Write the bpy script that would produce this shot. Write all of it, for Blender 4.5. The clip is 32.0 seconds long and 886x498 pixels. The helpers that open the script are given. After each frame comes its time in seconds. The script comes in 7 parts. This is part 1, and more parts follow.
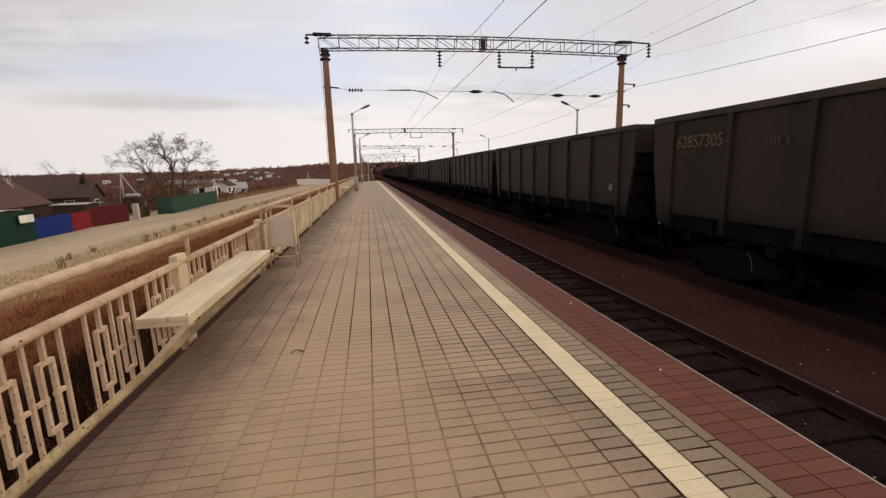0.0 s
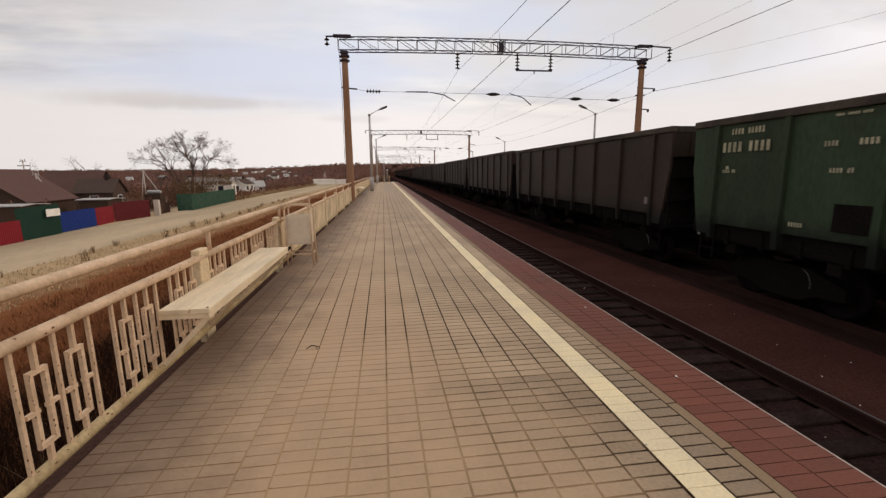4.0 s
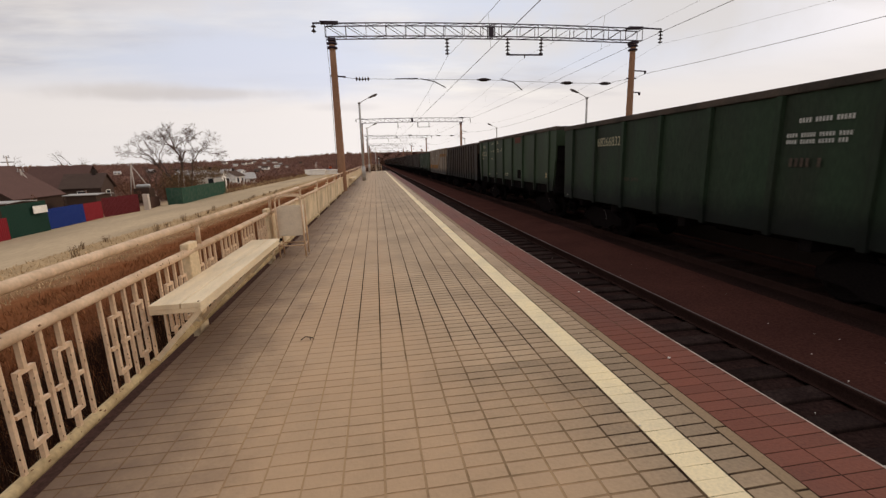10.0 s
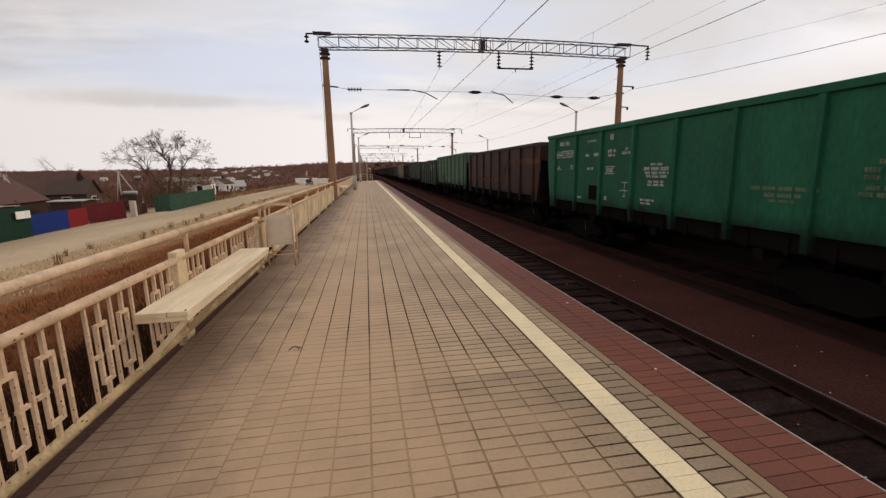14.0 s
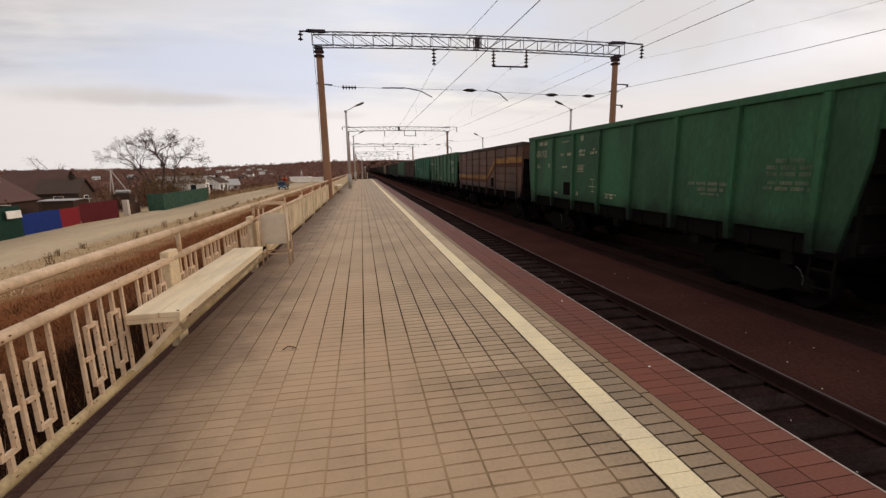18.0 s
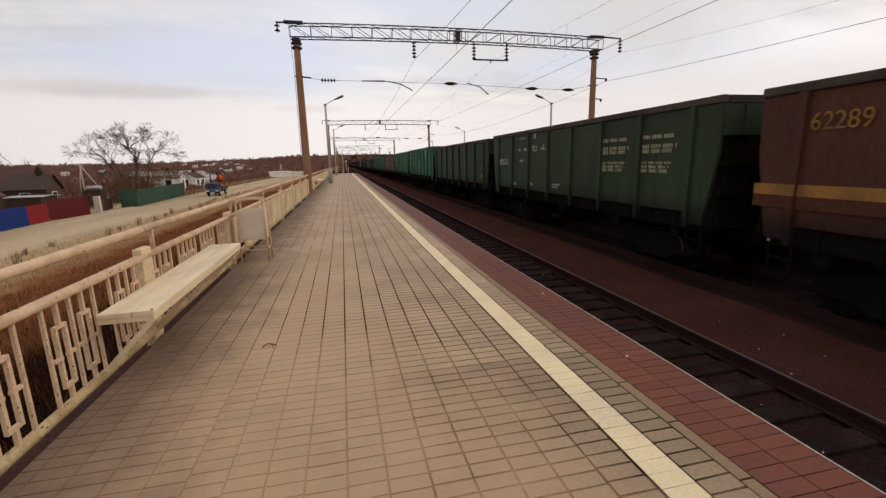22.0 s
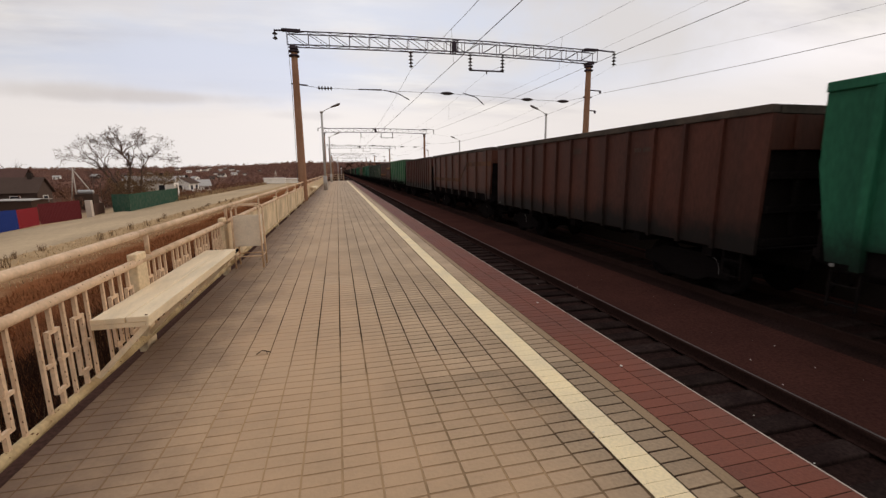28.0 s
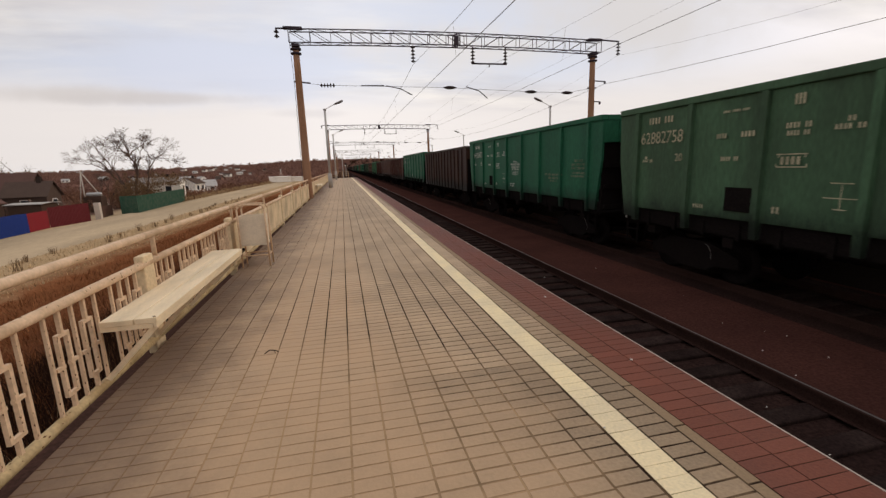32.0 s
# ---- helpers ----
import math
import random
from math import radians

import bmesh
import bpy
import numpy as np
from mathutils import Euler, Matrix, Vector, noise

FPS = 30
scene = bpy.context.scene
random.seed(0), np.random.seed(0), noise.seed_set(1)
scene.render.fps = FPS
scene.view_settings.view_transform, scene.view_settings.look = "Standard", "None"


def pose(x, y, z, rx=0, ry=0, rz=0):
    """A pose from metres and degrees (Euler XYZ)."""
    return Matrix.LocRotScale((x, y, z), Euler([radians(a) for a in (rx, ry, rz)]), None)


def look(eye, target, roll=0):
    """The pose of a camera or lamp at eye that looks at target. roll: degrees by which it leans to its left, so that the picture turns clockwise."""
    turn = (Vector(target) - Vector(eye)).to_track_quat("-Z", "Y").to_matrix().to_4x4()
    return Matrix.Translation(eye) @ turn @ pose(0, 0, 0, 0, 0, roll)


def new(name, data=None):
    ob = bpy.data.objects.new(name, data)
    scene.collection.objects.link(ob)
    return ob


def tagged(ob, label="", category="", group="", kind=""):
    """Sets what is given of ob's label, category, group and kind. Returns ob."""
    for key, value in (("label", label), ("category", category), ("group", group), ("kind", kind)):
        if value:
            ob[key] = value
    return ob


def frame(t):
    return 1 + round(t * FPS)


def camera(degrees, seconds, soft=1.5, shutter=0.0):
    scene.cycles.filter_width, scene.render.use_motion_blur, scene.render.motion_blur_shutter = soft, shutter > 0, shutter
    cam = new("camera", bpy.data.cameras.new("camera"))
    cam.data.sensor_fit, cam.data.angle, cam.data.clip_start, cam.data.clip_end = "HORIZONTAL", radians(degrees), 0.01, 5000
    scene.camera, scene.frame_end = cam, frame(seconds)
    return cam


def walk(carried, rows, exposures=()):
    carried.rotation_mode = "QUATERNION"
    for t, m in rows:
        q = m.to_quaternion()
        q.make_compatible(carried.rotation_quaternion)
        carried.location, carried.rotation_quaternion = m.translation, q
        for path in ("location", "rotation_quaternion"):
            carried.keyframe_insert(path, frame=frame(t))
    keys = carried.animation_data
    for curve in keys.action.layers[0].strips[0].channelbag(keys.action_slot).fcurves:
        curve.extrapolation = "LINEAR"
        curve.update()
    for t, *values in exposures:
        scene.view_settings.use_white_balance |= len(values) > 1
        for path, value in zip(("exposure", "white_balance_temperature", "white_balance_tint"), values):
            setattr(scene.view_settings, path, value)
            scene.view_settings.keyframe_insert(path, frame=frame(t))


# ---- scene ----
cam = camera(92.0, 32.0, soft=1.4, shutter=0.1)
EYE = 1.6
# seconds, sway of the eye in metres, yaw, pitch, roll in degrees; y runs along the platform
ROWS = [
    (0, 0.004, 0.026, 0.009, -9.57, -10.50, 1.57),
    (0.5, 0.004, 0.020, -0.001, -8.61, -9.90, 1.30),
    (1, -0.001, 0.023, -0.005, -8.64, -11.34, 0.53),
    (1.5, -0.006, 0.014, -0.004, -8.93, -9.54, 0.19),
    (2, 0.007, 0.000, 0.002, -8.36, -9.05, 0.45),
    (2.5, -0.009, 0.012, -0.001, -8.07, -9.75, 0.56),
    (3, -0.019, 0.013, -0.005, -7.95, -10.07, 0.16),
    (3.5, -0.028, 0.005, -0.002, -7.89, -10.09, 0.35),
    (5.5, -0.006, -0.001, -0.004, -7.61, -10.65, 1.10),
    (6, -0.012, -0.004, 0.001, -7.92, -10.51, 1.09),
    (6.5, -0.011, -0.007, -0.002, -7.89, -10.57, 1.28),
    (7, -0.008, -0.013, -0.002, -8.06, -10.53, 1.02),
    (7.5, -0.017, -0.017, 0.000, -8.14, -10.70, 1.09),
    (8, -0.012, -0.012, -0.004, -8.20, -10.65, 1.40),
    (8.5, -0.009, -0.009, -0.006, -8.48, -10.95, 1.28),
    (9, -0.012, 0.005, -0.003, -8.49, -10.87, 1.28),
    (9.5, -0.010, 0.012, -0.006, -8.75, -10.78, 1.24),
    (10, -0.004, 0.018, -0.009, -8.51, -11.80, 1.78),
    (10.5, -0.000, 0.020, -0.008, -8.31, -12.11, 2.12),
    (11, 0.007, 0.021, -0.010, -8.50, -11.93, 1.60),
    (11.5, -0.006, 0.013, -0.005, -9.46, -11.05, 1.43),
    (12, 0.001, -0.002, -0.001, -9.79, -10.06, 0.86),
    (12.5, -0.001, -0.005, 0.003, -10.16, -10.02, 0.70),
    (13, 0.000, -0.012, -0.002, -10.18, -9.95, 0.73),
    (13.5, -0.005, -0.008, -0.000, -10.07, -10.14, 0.81),
    (15.5, -0.005, 0.016, -0.010, -9.51, -11.71, 1.51),
    (16, -0.000, 0.026, -0.010, -10.74, -12.01, 1.13),
    (16.5, 0.005, 0.022, -0.003, -10.76, -11.55, 1.48),
    (17, 0.009, 0.006, -0.000, -10.60, -10.98, 1.47),
    (17.5, 0.008, -0.008, 0.003, -10.67, -10.54, 1.32),
    (18, 0.008, 0.003, 0.001, -10.45, -10.71, 1.11),
    (18.5, 0.004, 0.001, -0.004, -10.71, -10.97, 0.93),
    (19, 0.010, -0.027, 0.004, -12.50, -11.19, 0.43),
    (19.5, 0.011, -0.073, 0.018, -16.63, -11.61, 0.72),
    (20, 0.015, -0.062, 0.008, -15.08, -10.87, 0.69),
    (20.5, 0.026, -0.020, 0.003, -12.51, -11.18, 0.86),
    (21, 0.027, 0.000, 0.002, -11.95, -11.58, 1.00),
    (21.5, 0.028, -0.002, 0.003, -12.88, -11.48, 1.07),
    (22, 0.029, 0.003, -0.000, -12.77, -11.54, 1.31),
    (22.5, 0.024, 0.002, -0.002, -12.86, -11.92, 1.43),
    (23, 0.018, 0.005, -0.003, -13.25, -12.25, 1.35),
    (23.5, 0.015, 0.007, -0.004, -13.08, -12.36, 1.31),
    (24, 0.016, 0.009, 0.007, -12.14, -11.23, 1.65),
    (24.5, 0.017, 0.005, 0.004, -12.30, -9.59, 1.33),
    (25, 0.012, -0.010, 0.006, -12.80, -9.99, 0.90),
    (25.5, 0.003, -0.002, 0.005, -13.74, -10.23, 0.47),
    (27.5, 0.009, -0.004, 0.004, -13.53, -10.80, 0.84),
    (28, 0.004, -0.012, 0.004, -13.59, -10.43, 0.54),
    (28.5, -0.008, -0.005, 0.002, -13.74, -10.54, 0.23),
    (29, -0.007, -0.002, -0.001, -13.50, -10.81, 0.50),
    (29.5, 0.006, 0.000, 0.003, -13.15, -10.77, 0.57),
    (30, 0.011, 0.011, 0.002, -13.03, -11.22, 0.70),
    (30.5, 0.011, 0.018, -0.004, -13.45, -11.57, 0.71),
    (31, 0.009, 0.015, 0.004, -13.30, -11.41, 1.34),
    (31.5, 0.012, 0.018, 0.004, -13.06, -11.08, 1.66),
    (32, 0.012, 0.017, 0.006, -12.76, -11.07, 1.81),
]


def held(x, y, z, yaw, pitch, roll):
    return pose(x, y, EYE + z, 0, 0, yaw) @ pose(0, 0, 0, pitch) @ pose(0, 0, 0, 0, roll) @ pose(0, 0, 0, 90)


walk(cam, [(r[0], held(*r[1:])) for r in ROWS], exposures=((0, 0.0, 7300, 12), (32, 0.0, 7300, 12)))

# ---- world, sun, exposure ----
SUN_EL, SUN_ROT = 24.0, 60.0
world = bpy.data.worlds.new("world")
scene.world = world
world.use_nodes = True
wn = world.node_tree
wn.nodes.clear()


def wnode(kind, **props):
    n = wn.nodes.new(kind)
    for k, val in props.items():
        n.inputs[k].default_value = val
    return n


sky = wn.nodes.new("ShaderNodeTexSky")
sky.sky_type = "NISHITA"
sky.sun_disc = False
sky.sun_elevation, sky.sun_rotation = radians(SUN_EL), radians(SUN_ROT)
sky.air_density, sky.dust_density = 1.0, 2.0
tc = wn.nodes.new("ShaderNodeTexCoord")
sep = wn.nodes.new("ShaderNodeSeparateXYZ")
wn.links.new(tc.outputs["Generated"], sep.inputs[0])
# cloud deck: direction projected on a flat layer
lift = wn.nodes.new("ShaderNodeMath"); lift.operation = "ADD"; lift.inputs[1].default_value = 0.12
wn.links.new(sep.outputs["Z"], lift.inputs[0])
flo = wn.nodes.new("ShaderNodeMath"); flo.operation = "MAXIMUM"; flo.inputs[1].default_value = 0.02
wn.links.new(lift.outputs[0], flo.inputs[0])
div = wn.nodes.new("ShaderNodeVectorMath"); div.operation = "DIVIDE"
wn.links.new(tc.outputs["Generated"], div.inputs[0])
comb = wn.nodes.new("ShaderNodeCombineXYZ")
for i in range(3):
    wn.links.new(flo.outputs[0], comb.inputs[i])
wn.links.new(comb.outputs[0], div.inputs[1])
mapn = wn.nodes.new("ShaderNodeMapping")
mapn.inputs["Scale"].default_value = (0.35, 0.75, 0.0)
mapn.inputs["Location"].default_value = (0.35, 0.1, 0.0)
mapn.inputs["Rotation"].default_value = (0, 0, radians(-12))
wn.links.new(div.outputs[0], mapn.inputs[0])
cl = wnode("ShaderNodeTexNoise", Scale=0.85, Detail=7.0, Roughness=0.52)
wn.links.new(mapn.outputs[0], cl.inputs["Vector"])
cover = wn.nodes.new("ShaderNodeValToRGB")
cover.color_ramp.elements[0].position, cover.color_ramp.elements[1].position = 0.42, 0.58
wn.links.new(cl.outputs["Fac"], cover.inputs[0])
cl2 = wnode("ShaderNodeTexNoise", Scale=2.3, Detail=6.0, Roughness=0.55)
wn.links.new(mapn.outputs[0], cl2.inputs["Vector"])
shade = wn.nodes.new("ShaderNodeValToRGB")
shade.color_ramp.elements[0].position, shade.color_ramp.elements[1].position = 0.40, 0.60
shade.color_ramp.elements[0].color = (5.3, 5.5, 6.3, 1)
shade.color_ramp.elements[1].color = (8.3, 8.42, 8.7, 1)
wn.links.new(cl2.outputs["Fac"], shade.inputs[0])
mix = wn.nodes.new("ShaderNodeMixRGB")
haze = wn.nodes.new("ShaderNodeMixRGB")
blue = wn.nodes.new("ShaderNodeMixRGB")
blue.inputs[0].default_value = 0.9
blue.inputs[2].default_value = (6.35, 7.15, 8.95, 1)
wn.links.new(sky.outputs[0], blue.inputs[1])
wn.links.new(cover.outputs[0], mix.inputs[0])
wn.links.new(blue.outputs[0], mix.inputs[1])
wn.links.new(shade.outputs[0], mix.inputs[2])
low = wn.nodes.new("ShaderNodeMapRange")
for k, val in (("From Min", 0.105), ("From Max", 0.185), ("To Min", 0.96), ("To Max", 0.0)):
    low.inputs[k].default_value = val
low.interpolation_type = "SMOOTHSTEP"
# ragged lower edge of the cloud deck over a clear bright horizon
edge = wn.nodes.new("ShaderNodeMath"); edge.operation = "MULTIPLY_ADD"
edge.inputs[1].default_value = 0.10
wn.links.new(cl.outputs["Fac"], edge.inputs[0])
shift = wn.nodes.new("ShaderNodeMath"); shift.operation = "ADD"; shift.inputs[1].default_value = -0.05
wn.links.new(sep.outputs["Z"], shift.inputs[0])
wn.links.new(shift.outputs[0], edge.inputs[2])
wn.links.new(edge.outputs[0], low.inputs[0])
wn.links.new(low.outputs[0], haze.inputs[0])
wn.links.new(mix.outputs[0], haze.inputs[1])
haze.inputs[2].default_value = (7.95, 7.98, 8.45, 1)


def wmath(op, *vals):
    n = wn.nodes.new("ShaderNodeMath")
    n.operation = op
    for i, val in enumerate(vals):
        if isinstance(val, (int, float)):
            n.inputs[i].default_value = val
        else:
            wn.links.new(val, n.inputs[i])
    return n.outputs[0]


ahead = wmath("MAXIMUM", sep.outputs["Y"], 0.05)
SKY_U, SKY_V = wmath("DIVIDE", sep.outputs["X"], ahead), wmath("DIVIDE", sep.outputs["Z"], ahead)
wisp = wnode("ShaderNodeTexNoise", Scale=7.0, Detail=6.0, Roughness=0.6)
wn.links.new(tc.outputs["Generated"], wisp.inputs["Vector"])


def cloud(under, u, v, wide, high, color, amount):
    """One ragged patch of the cloud deck, its middle given as slopes to the side and upwards from straight ahead."""
    du = wmath("DIVIDE", wmath("SUBTRACT", SKY_U, u), wide)
    dv = wmath("DIVIDE", wmath("SUBTRACT", SKY_V, v), high)
    r = wmath("SQRT", wmath("ADD", wmath("MULTIPLY", du, du), wmath("MULTIPLY", dv, dv)))
    r = wmath("MULTIPLY_ADD", wisp.outputs["Fac"], 1.6, wmath("SUBTRACT", r, 0.8))
    fall = wn.nodes.new("ShaderNodeMapRange")
    fall.interpolation_type = "SMOOTHSTEP"
    for k, val in (("From Min", 0.2), ("From Max", 1.25), ("To Min", amount), ("To Max", 0.0)):
        fall.inputs[k].default_value = val
    wn.links.new(r, fall.inputs[0])
    m = wn.nodes.new("ShaderNodeMixRGB")
    m.inputs[2].default_value = (*color, 1)
    wn.links.new(fall.outputs[0], m.inputs[0])
    wn.links.new(under, m.inputs[1])
    return m.outputs[0]


heaven = haze.outputs[0]
heaven = cloud(heaven, -0.23, 0.205, 0.32, 0.080, (6.2, 6.95, 8.8), 0.8)
heaven = cloud(heaven, -0.50, 0.155, 0.16, 0.020, (6.1, 6.05, 6.35), 0.75)
heaven = cloud(heaven, -0.34, 0.148, 0.20, 0.014, (5.9, 5.9, 6.35), 0.8)
heaven = cloud(heaven, -0.06, 0.118, 0.10, 0.010, (6.6, 6.7, 7.3), 0.6)
heaven = cloud(heaven, -0.45, 0.34, 0.35, 0.05, (6.7, 6.8, 7.4), 0.6)
heaven = cloud(heaven, 0.30, 0.26, 0.30, 0.06, (7.0, 7.15, 7.6), 0.8)
heaven = cloud(heaven, 0.75, 0.34, 0.40, 0.12, (6.7, 6.8, 7.2), 0.8)
# brighter towards the side of the hidden sun
side = wn.nodes.new("ShaderNodeMapRange")
for k, val in (("From Min", -0.65), ("From Max", 0.0), ("To Min", 0.84), ("To Max", 1.0)):
    side.inputs[k].default_value = val
wn.links.new(sep.outputs["X"], side.inputs[0])
# thicker grey cloud over the tracks
grey = wn.nodes.new("ShaderNodeMapRange")
for k, val in (("From Min", 0.05), ("From Max", 0.5), ("To Min", 1.0), ("To Max", 0.90)):
    grey.inputs[k].default_value = val
wn.links.new(sep.outputs["X"], grey.inputs[0])
side = wmath("MULTIPLY", side.outputs[0], grey.outputs[0])
lit = wn.nodes.new("ShaderNodeMixRGB")
lit.blend_type = "MULTIPLY"
lit.inputs[0].default_value = 1.0
wn.links.new(heaven, lit.inputs[1])
wn.links.new(side, lit.inputs[2])
bg = wnode("ShaderNodeBackground", Strength=0.112)
wn.links.new(lit.outputs[0], bg.inputs[0])
wo = wn.nodes.new("ShaderNodeOutputWorld")
wn.links.new(bg.outputs[0], wo.inputs[0])

sun = new("sun", bpy.data.lights.new("sun", "SUN"))
sun.data.energy, sun.data.angle, sun.data.color = 0.8, radians(14), (1.0, 0.93, 0.84)
# from the far right, behind the passing train
sun.matrix_world = look((0, 0, 0), (-math.cos(radians(SUN_EL)) * math.sin(radians(SUN_ROT)), -math.cos(radians(SUN_EL)) * math.cos(radians(SUN_ROT)), -math.sin(radians(SUN_EL))))

# ---- materials ----
MATS = {}


def mat(name, color, rough=0.8, metal=0.0, vary=0.25, scale=6.0, fine=60.0, bump=0.15, dist=0.01, second=None, amount=0.4, stretch=(1, 1, 1), island=False, rand=0.0, spec=0.12, place=False):
    """A node material: a base colour broken at two scales, a second colour in patches, fine relief."""
    if name in MATS:
        return MATS[name]
    if rough >= 0.95:
        spec = 0.0
    m = bpy.data.materials.new(name)
    m.use_nodes = True
    nt = m.node_tree
    b = nt.nodes["Principled BSDF"]
    b.inputs["Roughness"].default_value, b.inputs["Metallic"].default_value = rough, metal
    b.inputs["Specular IOR Level"].default_value = spec
    co = nt.nodes.new("ShaderNodeTexCoord")
    mp = nt.nodes.new("ShaderNodeMapping")
    mp.inputs["Scale"].default_value = stretch
    if place:
        nt.links.new(nt.nodes.new("ShaderNodeNewGeometry").outputs["Position"], mp.inputs[0])
    else:
        nt.links.new(co.outputs["Object"], mp.inputs[0])
    src = mp.outputs[0]
    if rand and not place:
        oi = nt.nodes.new("ShaderNodeObjectInfo")
        ad = nt.nodes.new("ShaderNodeVectorMath"); ad.operation = "ADD"
        ml = nt.nodes.new("ShaderNodeMath"); ml.operation = "MULTIPLY"; ml.inputs[1].default_value = 37.0
        nt.links.new(oi.outputs["Random"], ml.inputs[0])
        nt.links.new(src, ad.inputs[0])
        nt.links.new(ml.outputs[0], ad.inputs[1])
        src = ad.outputs[0]
    n1 = nt.nodes.new("ShaderNodeTexNoise")
    n1.inputs["Scale"].default_value, n1.inputs["Detail"].default_value = scale, 5
    n2 = nt.nodes.new("ShaderNodeTexNoise")
    n2.inputs["Scale"].default_value, n2.inputs["Detail"].default_value = fine, 3
    nt.links.new(src, n1.inputs["Vector"])
    nt.links.new(src, n2.inputs["Vector"])
    r1 = nt.nodes.new("ShaderNodeValToRGB")
    e = r1.color_ramp.elements
    e[0].position, e[1].position = 0.38, 0.66
    c2 = second or tuple(c * (1 - vary) for c in color)
    e[0].color, e[1].color = (*color, 1), (*(c * (1 - amount) + d * amount for c, d in zip(color, c2)), 1)
    nt.links.new(n1.outputs["Fac"], r1.inputs[0])
    mr = nt.nodes.new("ShaderNodeMapRange")
    for k, val in (("From Min", 0.25), ("From Max", 0.75), ("To Min", 1 - vary), ("To Max", 1 + vary)):
        mr.inputs[k].default_value = val
    nt.links.new(n2.outputs["Fac"], mr.inputs[0])
    mu = nt.nodes.new("ShaderNodeMixRGB"); mu.blend_type = "MULTIPLY"; mu.inputs[0].default_value = 1
    nt.links.new(r1.outputs[0], mu.inputs[1])
    nt.links.new(mr.outputs[0], mu.inputs[2])
    out = mu.outputs[0]
    if island or rand:
        pick = nt.nodes.new("ShaderNodeNewGeometry" if island else "ShaderNodeObjectInfo")
        mr2 = nt.nodes.new("ShaderNodeMapRange")
        k2 = rand or 0.15
        mr2.inputs["To Min"].default_value, mr2.inputs["To Max"].default_value = 1 - k2, 1 + k2
        nt.links.new(pick.outputs["Random Per Island" if island else "Random"], mr2.inputs[0])
        mu2 = nt.nodes.new("ShaderNodeMixRGB"); mu2.blend_type = "MULTIPLY"; mu2.inputs[0].default_value = 1
        nt.links.new(out, mu2.inputs[1])
        nt.links.new(mr2.outputs[0], mu2.inputs[2])
        out = mu2.outputs[0]
    nt.links.new(out, b.inputs["Base Color"])
    if bump:
        bp = nt.nodes.new("ShaderNodeBump")
        bp.inputs["Strength"].default_value, bp.inputs["Distance"].default_value = bump, dist
        nt.links.new(n2.outputs["Fac"], bp.inputs["Height"])
        nt.links.new(bp.outputs[0], b.inputs["Normal"])
    MATS[name] = m
    return m


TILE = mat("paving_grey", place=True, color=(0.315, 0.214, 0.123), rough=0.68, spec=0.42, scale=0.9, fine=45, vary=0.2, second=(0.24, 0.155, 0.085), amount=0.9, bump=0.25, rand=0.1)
# the same tiles further along, paler: grazing sheen painted into the base colour
TILE_FAR_SHEEN = mat("paving_grey_far_sheen", place=True, color=(0.455, 0.308, 0.180), rough=0.68, spec=0.42, scale=0.9, fine=45, vary=0.16, second=(0.33, 0.22, 0.125), amount=0.9, bump=0.2, island=True, rand=0.07)
JOINT = mat("joint_sand", place=True, color=(0.034, 0.020, 0.013), rough=1.0, scale=0.7, fine=90, vary=0.3, second=(0.035, 0.025, 0.018), amount=1.0)


